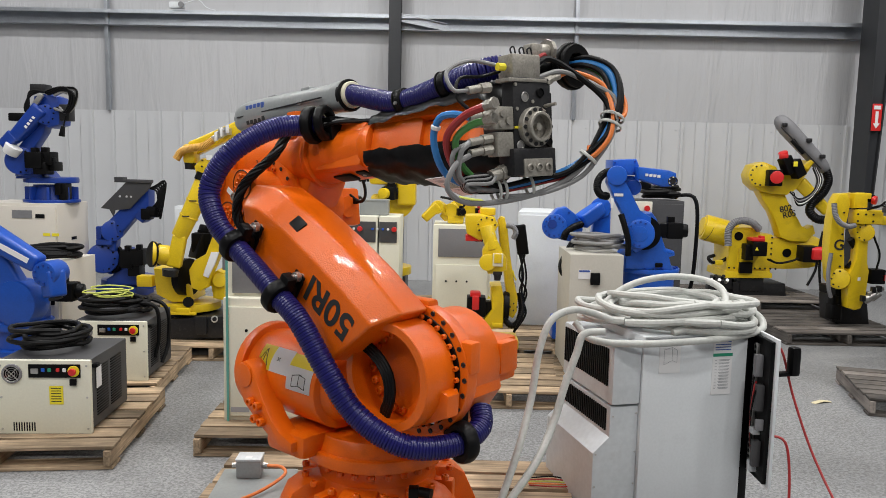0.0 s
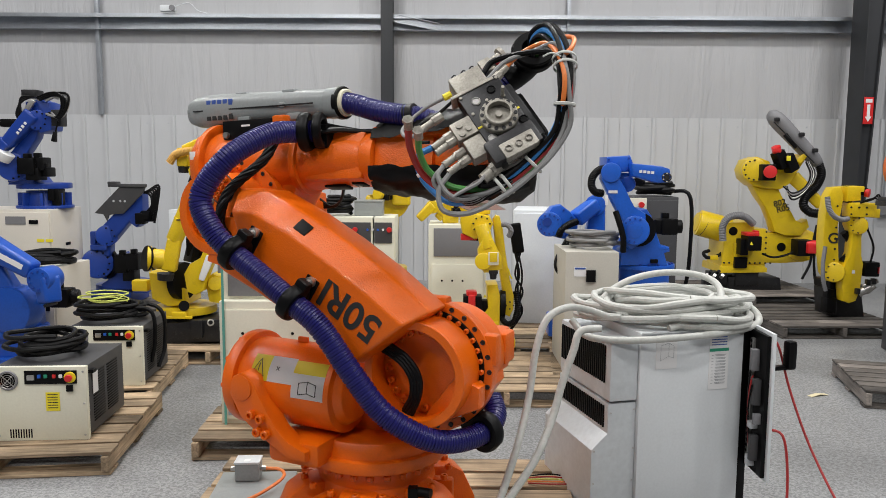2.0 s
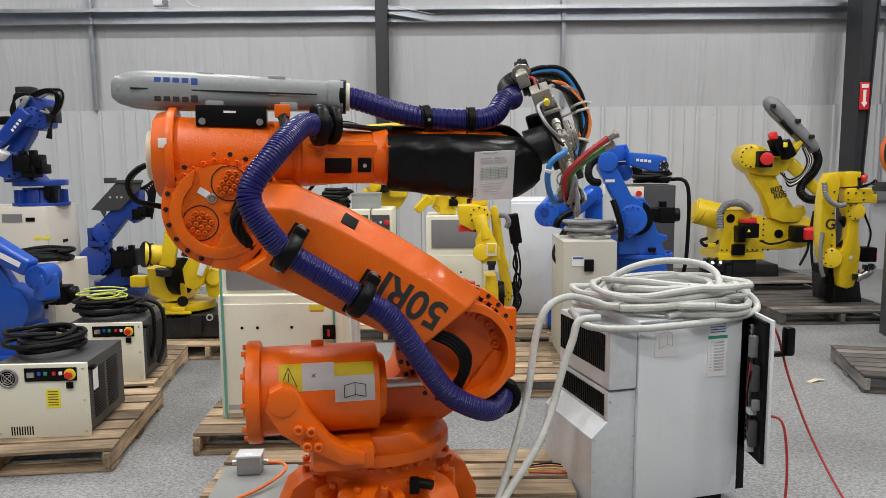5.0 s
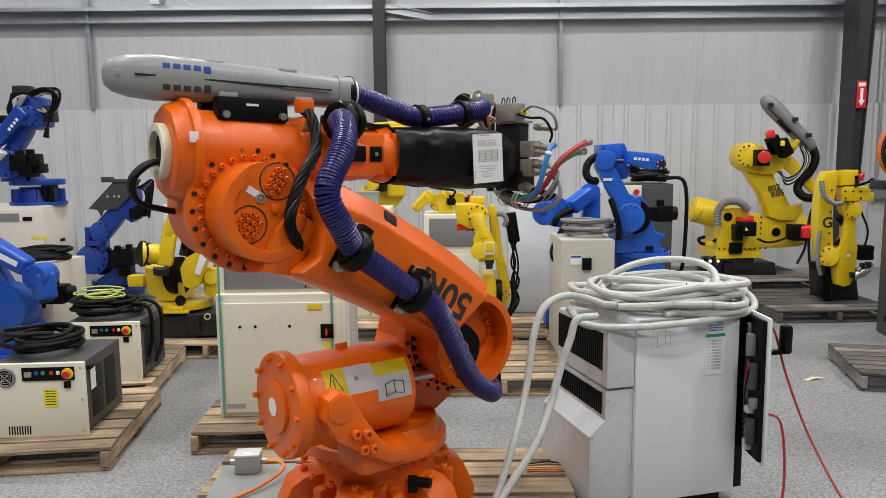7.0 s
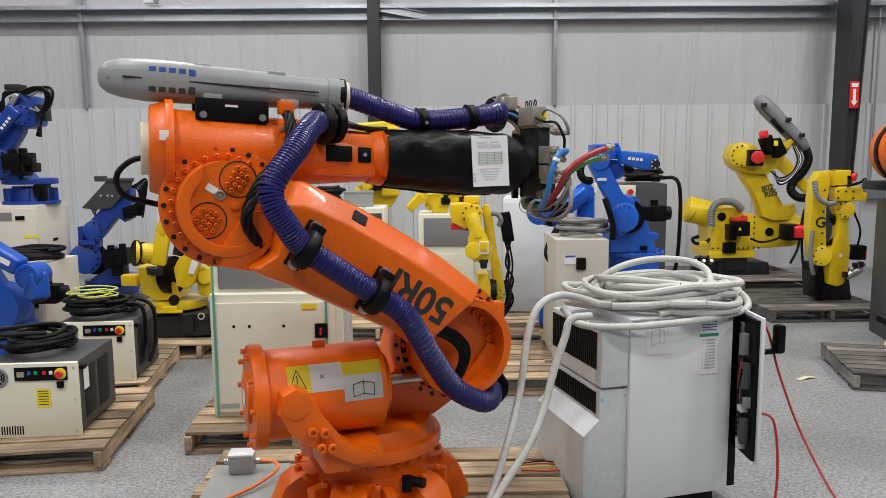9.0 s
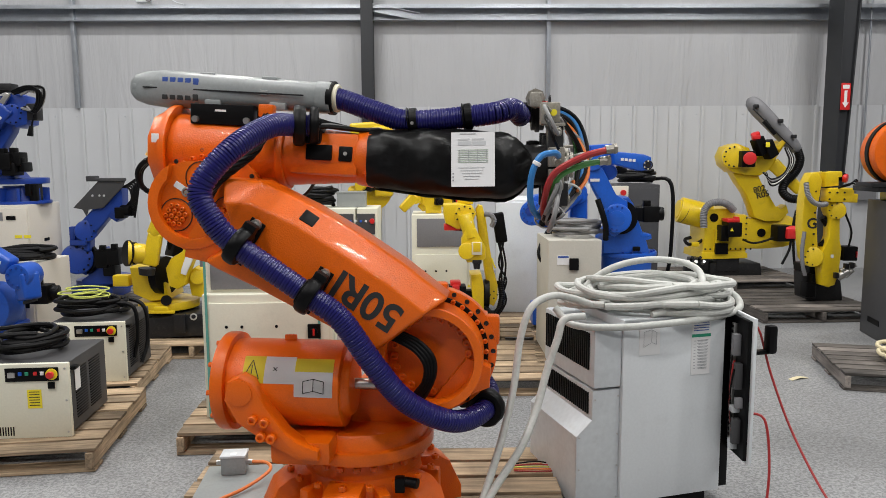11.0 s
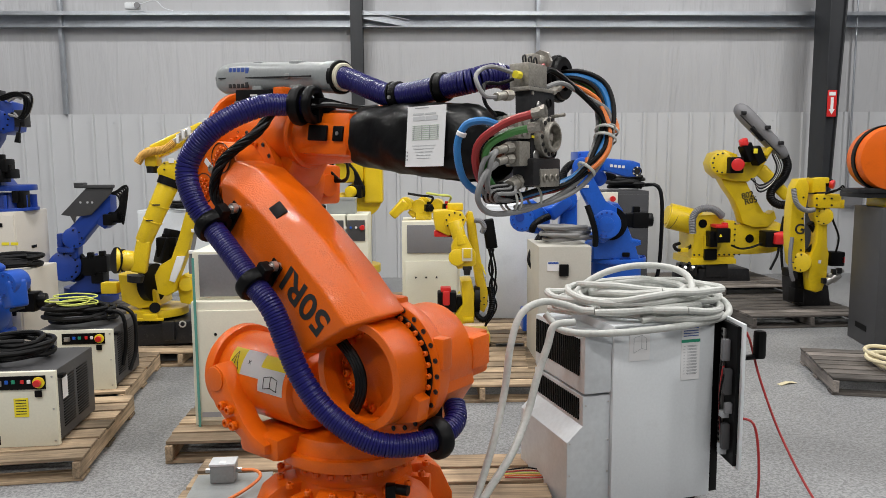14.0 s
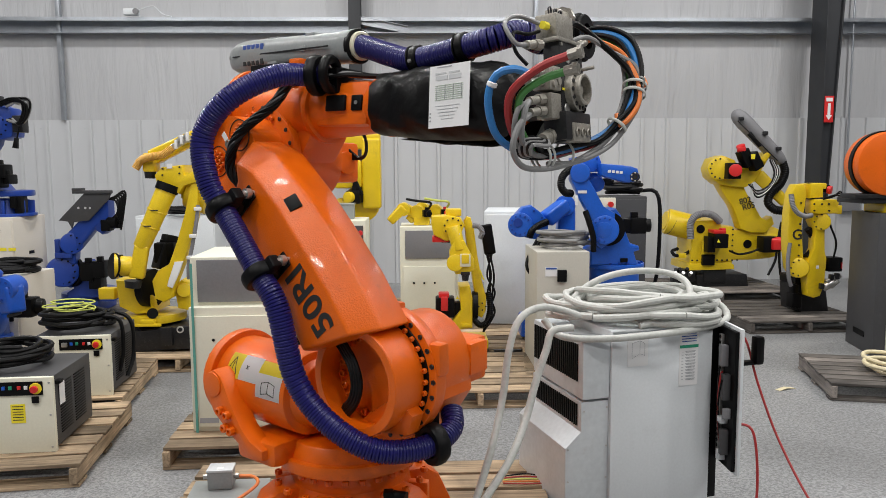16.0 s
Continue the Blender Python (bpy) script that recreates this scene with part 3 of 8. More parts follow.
# ---- cabinets ----
def cabinet(name, label, x, y, z, rz, w, d, h, mat, front=None):
    c = thing(name, label, "cabinet", pose(x, y, z, 0, 0, rz))
    part("body", bx(B(), (0, 0, h / 2), (w, d, h), 0.008), mat, c)
    if front:
        part("door", bx(B(), (0, -d / 2 - 0.008, h / 2), (w - 0.03, 0.016, h - 0.06), 0.004), front, c)
        part("door_handle", bx(B(), (w / 2 - 0.06, -d / 2 - 0.024, h * 0.55), (0.03, 0.02, 0.1), 0.005), BLACK, c, "black door handle")
    return c


wl = cabinet("tall_controller_cabinet", "tall off-white controller cabinet with a blue robot on top", -4.38, 7.6, 0.13, 0, 0.85, 0.62, 1.09, WHITE, WHITE)
part("name_plate", bx(B(), (0.08, -0.33, 0.98), (0.2, 0.004, 0.08), 0), MIDGREY, wl)
part("vent", bx(B(), (0.26, -0.33, 0.965), (0.09, 0.006, 0.04), 0), BLACK, wl)
for k in range(2):
    part("caution_label", bx(B(), (0.32 + 0.09 * k, -0.329, 0.78), (0.07, 0.003, 0.03), 0), YLABEL, wl)
part("side_slot", bx(B(), (0.426, 0.0, 0.72), (0.004, 0.1, 0.03), 0.001), BLACK, wl)
w2 = cabinet("low_controller_cabinet", "low off-white controller cabinet under a cable coil", -3.62, 6.3, 0.13, 0, 0.75, 0.6, 0.68, WHITE, WHITE)
coil("cable_coil", -3.45, 6.25, 0.8, 0.22, 5, 0.018, RUBBER, "thick black cable coiled on a white cabinet", seed=11)
cabinet("grey_cabinet", "grey steel cabinet against the wall", -3.1, 9.7, 0, 0, 1.0, 0.5, 1.1, CAB_GREY, CAB_GREY)
coil("cable_coil", -3.0, 9.6, 1.1, 0.25, 4, 0.02, RUBBER, "black cable heaped on a grey cabinet", seed=13)

# tall operator cabinet with a grey screen bay and sea-green strapping
mc = thing("operator_cabinet", "cream operator cabinet with a dark screen bay on a pallet", "cabinet", pose(-0.97, 4.6, 0.13, 0, 0, 2))
part("body", bx(B(), (0, 0, 0.37), (0.76, 0.7, 0.74), 0.008), BEIGE, mc)
part("upper_body", bx(B(), (0, 0.03, 0.88), (0.76, 0.62, 0.29), 0.008), BEIGE, mc)
part("screen_bay", bx(B(), (0.01, -0.285, 0.885), (0.70, 0.014, 0.25), 0.004), MIDGREY, mc, "dark grey screen bay cover")
part("bay_joint", bx(B(), (0.14, -0.293, 0.885), (0.006, 0.004, 0.24), 0), BLACK, mc)
for k in range(2):
    part("hinge", cy(B(), (0.335, -0.295, 0.82 + 0.13 * k), (0.335, -0.295, 0.86 + 0.13 * k), 0.009, seg=10), STEEL, mc)
part("door", bx(B(), (0, -0.357, 0.36), (0.70, 0.014, 0.66), 0.004), BEIGE, mc)
part("rotary_switch", cy(bx(B(), (0.27, -0.372, 0.52), (0.075, 0.02, 0.085), 0.004), (0.27, -0.38, 0.52), (0.27, -0.4, 0.52), 0.022), BLACK, mc, "black rotary main switch")
for k in range(2):
    part("warning_label", bx(B(), (0.27, -0.3655, 0.44 - 0.04 * k), (0.04, 0.002, 0.03), 0), YLABEL, mc)
for sx in (-0.24, -0.15, 0.05):
    part("lock_hole", cy(B(), (sx, -0.364, 0.55), (sx, -0.367, 0.55), 0.009, seg=10), BLACK, mc)
part("caution_label", bx(B(), (0.2, -0.3645, 0.665), (0.09, 0.002, 0.03), 0), YLABEL, mc)
part("caution_text", bx(B(), (0.2, -0.366, 0.645), (0.08, 0.001, 0.006), 0), OLABEL, mc)
part("switch_knob", bx(B(), (0.27, -0.402, 0.52), (0.012, 0.012, 0.04), 0.003), RED, mc)
part("name_plate", bx(B(), (-0.28, -0.3645, 0.07), (0.11, 0.002, 0.03), 0), GREYINK, mc)
part("side_frame", bx(B(), (0.41, -0.3, 0.46), (0.03, 0.03, 0.92), 0.003), CAB_ALU, mc, "bare metal side frame")
part("side_frame", bx(B(), (0.41, -0.05, 0.46), (0.03, 0.03, 0.92), 0.003), CAB_ALU, mc)
for sx in (-0.35, 0.3):
    part("strap", bx(B(), (sx, -0.37, 0.5), (0.014, 0.004, 1.0), 0), TEAL, mc, "sea-green packing strap")

# controllers behind, in the middle
cm = cabinet("controller_cabinet", "cream controller cabinet with a dark screen", 0.1, 7.3, 0.13, 0, 0.56, 0.6, 0.99, BEIGE)
part("screen", bx(B(), (0, -0.305, 0.82), (0.46, 0.012, 0.27), 0.004), MIDGREY, cm)
part("door", bx(B(), (0, -0.307, 0.33), (0.5, 0.014, 0.56), 0.004), BEIGE, cm)
for i in range(3):
    part("lock_hole", cy(B(), (-0.15 + i * 0.1, -0.314, 0.45), (-0.15 + i * 0.1, -0.318, 0.45), 0.01, seg=8), BLACK, cm)
for cx_, lab in ((-0.95, "cream controller cabinet with a push-button panel"), (-0.62, "cream controller cabinet beside another, with stop button")):
    cc = cabinet("controller_cabinet", lab, cx_, 7.35, 0.13, 0, 0.5 if cx_ < -0.8 else 0.22, 0.55, 1.05, BEIGE)
    part("button_panel", bx(B(), (0, -0.28, 0.9), (0.42 if cx_ < -0.8 else 0.17, 0.012, 0.2), 0.003), CHARCOAL, cc)
    part("emergency_stop", cy(B(), (0.06, -0.285, 0.93), (0.06, -0.32, 0.93), 0.025, bev=0.006), RED, cc)
    for i in range(4):
        part("button", cy(B(), (-0.15 + i * 0.05, -0.285, 0.93), (-0.15 + i * 0.05, -0.295, 0.93), 0.012, seg=10), PAPER if i % 2 else BLUE, cc)
wr = cabinet("tall_cabinet", "tall pale grey cabinet behind the blue robot", 0.95, 7.6, 0, -8, 0.5, 0.8, 1.25, CAB_GREY, CAB_GREY)
bc = cabinet("controller_cabinet", "beige controller cabinet with labels and a coil on top", 1.085, 5.75, 0.13, 0, 0.4, 0.6, 0.91, DRAB)
part("rotary_switch", bx(B(), (-0.01, -0.31, 0.73), (0.07, 0.03, 0.09), 0.006), BLACK, bc)
part("maker_label", bx(B(), (-0.09, -0.302, 0.76), (0.09, 0.003, 0.07), 0), PAPER, bc)
part("maker_bar", bx(B(), (-0.09, -0.304, 0.785), (0.08, 0.002, 0.014), 0), BLUEINK, bc)
part("warning_label", bx(B(), (0.13, -0.302, 0.62), (0.09, 0.003, 0.04), 0), OLABEL, bc)
part("rating_label", bx(B(), (0.0, -0.302, 0.54), (0.1, 0.003, 0.07), 0), GREYINK, bc)
coil("cable_coil", 1.15, 5.75, 1.04, 0.2, 6, 0.014, GREY_CABLE, "grey cables coiled on a beige controller", seed=17)
dk = cabinet("dark_cabinet", "tall dark grey controller cabinet with a black coil on top", 1.9, 6.9, 0.0, -4, 0.4, 0.5, 1.41, CHARCOAL, CHARCOAL)
part("stop_panel", bx(B(), (-0.2, -0.28, 1.32), (0.22, 0.03, 0.16), 0.004), BEIGE, dk)
part("emergency_stop", cy(B(), (-0.14, -0.29, 1.34), (-0.14, -0.33, 1.34), 0.025), RED, dk)
coil("cable_coil", 1.92, 6.85, 1.41, 0.17, 5, 0.018, RUBBER, "black cable coiled on a dark cabinet", seed=19, extra=([(0.15, 0, 0.05), (0.3, -0.1, 0), (0.32, -0.1, -0.5), (0.28, -0.1, -0.85), (0.15, -0.12, -0.9)],))
dr = cabinet("dark_cabinet", "dark grey controller cabinet with a pale front door", 4.38, 6.44, 0.0, -11, 0.7, 0.62, 1.26, CHARCOAL)
part("front_door", bx(B(), (0.04, -0.32, 0.62), (0.58, 0.02, 1.1), 0.004), BEIGE, dr)
part("slot", bx(B(), (-0.352, 0.0, 0.16), (0.006, 0.25, 0.05), 0), BLACK, dr)


# ---- big grey controller in front, with its open door ----
g = thing("robot_controller_cabinet", "light grey robot controller cabinet with its door open", "cabinet", pose(0.862, 3.2, 0.0, 0, 0, 15))
part("body", bx(B(), (0.265, 0.28, 0.5), (0.53, 0.56, 0.86), 0.005), CAB_GREY, g)
part("top_trim", bx(B(), (0.265, 0.003, 0.915), (0.52, 0.006, 0.03), 0.001), CAB_ALU, g)
part("upper_cooler", bx(B(), (-0.07, 0.28, 0.757), (0.138, 0.54, 0.27), 0.012), CAB_ALU, g, "dull aluminium cooler housing")
part("lower_cooler", prism(B(), [(-0.215, 0.07), (-0.001, 0.07), (-0.001, 0.612), (-0.139, 0.612), (-0.139, 0.475), (-0.215, 0.405)], 0.02, 0.55, 0.006), CAB_ALU, g)
for k in range(24):
    part("louvre", bx(B(), (-0.142, 0.06 + k * 0.02, 0.785), (0.008, 0.009, 0.17), 0.001), BLACK, g)
    part("louvre", bx(B(), (-0.142, 0.06 + k * 0.02, 0.545), (0.008, 0.009, 0.1), 0.001), BLACK, g)
for sz in (0.1, 0.25, 0.4, 0.58):
    part("screw", cy(B(), (-0.012, 0.018, sz), (-0.012, 0.014, sz), 0.004, seg=8), STEEL, g)
    part("screw", cy(B(), (-0.127 if sz > 0.5 else -0.203, 0.018, min(sz, 0.57)), (-0.127 if sz > 0.5 else -0.203, 0.014, min(sz, 0.57)), 0.004, seg=8), STEEL, g)
part("plinth", bx(B(), (0.2, 0.28, 0.035), (0.55, 0.5, 0.07), 0.004), BLACK, g)
dl = part("diagram_label", bx(B(), (0.13, -0.0015, 0.84), (0.105, 0.003, 0.155), 0), PAPER, g, "white label with a line drawing")
sl = part("spec_label", bx(B(), (0.4, -0.0015, 0.78), (0.1, 0.003, 0.26), 0), PAPER, g, "white label with a green band")
part("green_band", bx(B(), (0.4, -0.0035, 0.835), (0.1, 0.002, 0.014), 0), GREENINK, sl)
for k in range(10):
    for dz_, w_ in ((0.0, 0.056), (-0.0045, 0.048)):
        part("text_bar", bx(B(), (0.408, -0.0035, 0.812 - k * 0.0145 + dz_), (w_, 0.001, 0.0022), 0), GREYINK, sl)
    part("text_bar", bx(B(), (0.366, -0.0035, 0.81 - k * 0.0145), (0.01, 0.001, 0.002), 0), GREYINK, sl)
for k in range(4):
    part("text_bar", bx(B(), (0.4, -0.0035, 0.895 - k * 0.012), (0.08, 0.001, 0.004), 0), BLUEINK, sl)
for a, b_ in (((0.1, 0.80), (0.1, 0.87)), ((0.1, 0.87), (0.14, 0.88)), ((0.14, 0.88), (0.14, 0.82)), ((0.14, 0.82), (0.1, 0.80)), ((0.14, 0.88), (0.165, 0.865)), ((0.165, 0.865), (0.165, 0.81)), ((0.165, 0.81), (0.14, 0.82))):
    part("drawn_line", cy(B(), (a[0], -0.004, a[1]), (b_[0], -0.004, b_[1]), 0.0008, seg=6), GREYINK, dl)
part("inner_frame", bx(B(), (0.555, 0.24, 0.5), (0.05, 0.46, 0.84), 0.004), BLACK, g, "black inner frame of the cabinet")
dm = Matrix.Translation((0.59, 0.02, 0)) @ pose(0, 0, 0, 0, 0, -105)
dd = part("open_door", bx(B(), (0.105, 0.012, 0.6), (0.215, 0.014, 0.68), 0.003, dm), CAB_GREY, g, "opened door, its inner side black")
part("door_lining", bx(B(), (0.1, -0.004, 0.6), (0.185, 0.018, 0.65), 0.003, dm), BLACK, dd)
part("perforated_rail", bx(B(), (0.06, -0.02, 0.6), (0.03, 0.014, 0.58), 0.001, dm), STEEL, dd)
for k in range(22):
    part("rail_hole", cy(B(), (0.06, -0.026, 0.33 + k * 0.026), (0.06, -0.0285, 0.33 + k * 0.026), 0.009, seg=8, m=dm), BLACK, dd)
for k, (sx, sz, w_, h_) in enumerate(((0.11, 0.8, 0.03, 0.1), (0.14, 0.66, 0.035, 0.12), (0.12, 0.5, 0.04, 0.03), (0.14, 0.4, 0.03, 0.12), (0.16, 0.54, 0.02, 0.05), (0.11, 0.33, 0.03, 0.05))):
    part("door_module", bx(B(), (sx, -0.03, sz), (w_, 0.035, h_), 0.004, dm), (MIDGREY, CHARCOAL, CAB_ALU, CHARCOAL, MIDGREY, CAB_ALU)[k], dd)
for k in range(3):
    part("door_wire", tube(B(), [(0.1, -0.03, 0.82 - 0.1 * k), (0.11 + 0.02 * k, -0.05, 0.7), (0.1, -0.045, 0.55), (0.11, -0.03, 0.33)], 0.0045, 24, 6, 0, dm), (RUBBER, RED_HOSE, RUBBER)[k], dd)
part("flap", bx(bx(B(), (0.856, 0.081, 0.762), (0.05, 0.05, 0.145), 0.018), (0.801, 0.096, 0.698), (0.13, 0.04, 0.02), 0.006), BLACK, g, "black bent flap")
part("latch", cy(B(), (0.51, -0.004, 0.912), (0.51, -0.012, 0.912), 0.012), STEEL, g)

pc = thing("pale_cable_coil", "heap of thick pale grey cable on a grey cabinet", "cable coil", pose(1.06, 3.5, 0.93))
hp = random.Random(12)
for k in range(13):
    ra, rb = hp.uniform(0.25, 0.40), hp.uniform(0.13, 0.24)
    ox, oy, turn = hp.uniform(-0.06, 0.1), hp.uniform(-0.05, 0.05), hp.uniform(-0.25, 0.25)
    tx, ty, z0 = hp.uniform(-0.03, 0.06), hp.uniform(-0.07, 0.07), 0.018 + 0.0095 * k
    pts = []
    for i in range(15):
        a = i * 2 * math.pi / 14 + k
        px, py = ra * math.cos(a), rb * math.sin(a)
        x_, y_ = ox + px * math.cos(turn) - py * math.sin(turn), oy + px * math.sin(turn) + py * math.cos(turn)
        pts.append((x_, y_, max(z0 + tx * y_ + ty * x_ * 0.6 + hp.uniform(-0.006, 0.006) + 0.012 * math.sin(2 * a + k), 0.018)))
    part("loop", tube(B(), pts, 0.0165, 90, 9), PALE_CABLE, pc)
part("loop", tube(B(), [(-0.318, -0.200, 0.052), (-0.426, -0.220, 0.090), (-0.526, -0.280, 0.110), (-0.623, -0.350, 0.071), (-0.675, -0.400, -0.055), (-0.706, -0.450, -0.240), (-0.763, -0.550, -0.427), (-0.852, -0.650, -0.656), (-0.950, -0.800, -0.858), (-1.009, -0.920, -1.003)], 0.0165, 90, 10), PALE_CABLE, pc)
part("loop", tube(B(), [(-0.394, -0.380, 0.039), (-0.486, -0.400, 0.029), (-0.517, -0.420, -0.051), (-0.568, -0.450, -0.191), (-0.613, -0.500, -0.323), (-0.688, -0.580, -0.465), (-0.806, -0.650, -0.616), (-0.926, -0.750, -0.768), (-1.008, -0.880, -0.948)], 0.0165, 90, 10), PALE_CABLE, pc)
part("loop", tube(B(), [(-0.352, -0.050, 0.008), (-0.303, 0.000, 0.108), (-0.169, 0.050, 0.186), (0.010, 0.100, 0.217), (0.178, 0.100, 0.207), (0.240, 0.000, 0.174), (0.219, -0.100, 0.109), (0.107, -0.200, 0.049), (-0.061, -0.250, 0.013)], 0.0165, 90, 10), PALE_CABLE, pc)
part("loop", tube(B(), [(-0.500, -0.250, 0.050), (-0.427, -0.300, -0.017), (-0.233, -0.330, -0.024), (0.025, -0.300, -0.012), (0.264, -0.200, -0.005), (0.404, -0.100, 0.014), (0.408, 0.000, 0.062), (0.322, 0.100, 0.087)], 0.0165, 90, 10), PALE_CABLE, pc)
rc = thing("red_cable", "thin red cable from the cabinet to the floor", "cable", pose(0, 0, 0))
part("run", tube(B(), [(1.58, 3.58, 0.84), (1.63, 3.55, 0.8), (1.68, 3.5, 0.58), (1.73, 3.35, 0.33), (1.79, 3.1, 0.1), (1.84, 2.8, 0.01)], 0.006, 40), RED_HOSE, rc)
part("run", tube(B(), [(1.44, 3.2, 0.5), (1.5, 3.16, 0.47), (1.51, 3.12, 0.25), (1.46, 3.05, 0.05), (1.36, 2.9, 0.01)], 0.006, 40), RED_HOSE, rc)
coil("cream_cable_coil", 3.62, 5.25, 0.13, 0.28, 4, 0.016, CREAM_CABLE, "coil of cream cable on a brown pallet", seed=29)
coil("cable_coil", 6.2, 9.9, 0.0, 0.2, 5, 0.02, RUBBER, "black cable coil on the floor by the wall", seed=31)

# junction box and plate by the robot's foot
jp = thing("steel_plate", "grey steel base plate beside the robot", "plate", pose(-0.9, 3.22, 0.13, 0, 0, 4))
part("sheet", bx(B(), (0, 0, 0.01), (0.36, 0.56, 0.02), 0.003), GREY_SHELL, jp)
part("black_cap", bx(B(), (0.02, -0.15, 0.026), (0.04, 0.06, 0.012), 0.003), BLACK, jp)
jb = thing("junction_box", "small grey metal junction box with cable glands", "junction box", pose(-0.955, 3.42, 0.15, 0, 0, 3))
part("body", bx(B(), (0, 0, 0.045), (0.115, 0.09, 0.085), 0.006), GREY_SHELL, jb)
part("lid", bx(B(), (0, 0, 0.092), (0.122, 0.096, 0.012), 0.004), CAB_ALU, jb)
part("label", bx(B(), (0, -0.02, 0.0985), (0.03, 0.03, 0.001), 0), PAPER, jb)
for s in (-1, 1):
    part("gland", cy(B(), (s * 0.055, 0, 0.05), (s * 0.085, 0, 0.05), 0.012, seg=8), STEEL, jb)
oc = thing("orange_cable", "orange cable from the junction box", "cable", pose(0, 0, 0))
part("run", tube(B(), [(-0.87, 3.42, 0.2), (-0.8, 3.41, 0.2), (-0.77, 3.34, 0.19), (-0.85, 3.2, 0.17), (-0.98, 3.05, 0.16), (-1.1, 2.85, 0.145), (-1.12, 2.6, 0.14)], 0.008, 40), ORANGE_CABLE, oc)


# ---- standing robots ----
def link(p, q, wa, wb, ta, tb, bev=0.02):
    """A tapered beam from p to q with rounded edges; w: width in the arm's plane, t: thickness."""
    t = bmesh.new()
    mm, d = along(p, q)
    vs = [t.verts.new((sx * (ta if z < 0 else tb) / 2, sy * (wa if z < 0 else wb) / 2, z)) for z in (-d / 2, d / 2) for sx, sy in ((-1, -1), (1, -1), (1, 1), (-1, 1))]
    for f in ((3, 2, 1, 0), (4, 5, 6, 7), (0, 1, 5, 4), (1, 2, 6, 5), (2, 3, 7, 6), (3, 0, 4, 7)):
        t.faces.new([vs[i] for i in f])
    bmesh.ops.bevel(t, geom=t.edges[:], offset=bev, segments=3, affect="EDGES", profile=0.6)
    t.transform(mm)
    return t


def kit(name, label, base):
    """A robot whose parts are given in the hall's coordinates."""
    r = thing(name, label, "robot", pose(*base))
    m = Matrix.Translation(-Vector(base))

    def add(pname, bm, mat, parent=None, plabel=""):
        bm.transform(m)
        return part(pname, bm, mat, parent or r, plabel)
    return r, add, m


def bolts(add, parent, c, k, rr, n, s, mat):
    """A ring of screws about the axis k."""
    k = Vector(k).normalized()
    u = Vector((0, 0, 1)) if abs(k.z) < 0.9 else Vector((1, 0, 0))
    v = k.cross(u)
    for i in range(n):
        a = i * 2 * math.pi / n
        p = Vector(c) + (u * math.cos(a) + v * math.sin(a)) * rr
        add("screw", cy(B(), p, p + k * s, s * 0.9, seg=6), mat, parent)


def servo(add, parent, p, k, s, cap):
    """A black servo motor with a coloured cap, sticking out along k."""
    p, k = Vector(p), Vector(k).normalized()
    m_ = add("motor", put(bx(B(), p + k * s * 0.9, (s, s, s), s * 0.1), link(p, p + k * s * 1.3, s * 0.9, s * 0.9, s * 0.9, s * 0.9, s * 0.08)), BLACK, parent, "black servo motor")
    add("motor_cap", cy(B(), p + k * s * 1.3, p + k * s * 1.75, s * 0.42, None, 16, s * 0.08), cap, m_)
    add("plug", bx(B(), p + k * s * 0.7 + Vector((0, 0, s * 0.65)), (s * 0.45, s * 0.45, s * 0.4), s * 0.06), BLACK if cap != RED else RED, m_)
    return m_


# large yellow robot at the far wall
r, add, m = kit("large_yellow_robot", "large yellow robot with red motor caps on a brown pallet", (3.9, 9.65, 0.13))
add("foot", bx(prism(B(), [(3.607, 0.293), (4.275, 0.289), (4.297, 0.120), (3.614, 0.124)], 9.35, 9.95, 0.015), (3.84, 9.4, 0.28), (0.3, 0.14, 0.2), 0.02), DARK, None, "dark cast foot")
add("bearing", cy(B(), (3.83, 9.65, 0.4), (3.83, 9.65, 0.52), 0.28, None, 40, 0.01), BLACK)
add("cable_block", bx(bx(B(), (3.466, 9.400, 0.287), (0.22, 0.2, 0.16), 0.02), (3.335, 9.350, 0.207), (0.12, 0.12, 0.16), 0.02), DARK)
for k_ in range(5):
    add("cable_plug", cy(B(), (3.28 + 0.05 * k_, 9.26, 0.3 + 0.05 * (k_ % 2)), (3.28 + 0.05 * k_, 9.2, 0.34 + 0.05 * (k_ % 2)), 0.022, seg=10), BLACK if k_ % 2 else STEEL)
b = prism(B(), [(3.481, 0.440), (4.021, 0.458), (4.073, 0.421), (4.075, 0.363), (3.470, 0.352)], 9.29, 9.96, 0.012)
prism(b, [(3.502, 0.995), (3.874, 1.007), (3.906, 0.921), (4.049, 0.920), (4.080, 0.869), (4.431, 0.874), (4.599, 0.801), (4.691, 0.700), (4.656, 0.556), (4.558, 0.498), (4.272, 0.478), (4.070, 0.480), (4.058, 0.436), (3.497, 0.418), (3.516, 0.650)], 9.32, 9.86, 0.025)
cy(b, (4.489, 9.270, 0.719), (4.723, 9.800, 0.665), 0.205, None, 44, 0.02)
bx(b, (3.810, 9.310, 0.603), (0.34, 0.03, 0.26), 0.008)
tu = add("turret", b, YELLOW)
for px_, pz_ in ([(3.628, 0.887), (4.247, 0.688)]):
    add("round_hole", cy(B(), (px_, 9.316, pz_), (px_, 9.311, pz_), 0.055), BLACK, tu)
for k_ in range(10):
    add("screw", cy(B(), (3.52 + k_ * 0.065, 9.29, 0.485), (3.52 + k_ * 0.065, 9.28, 0.485), 0.012, seg=8), DARK, tu)
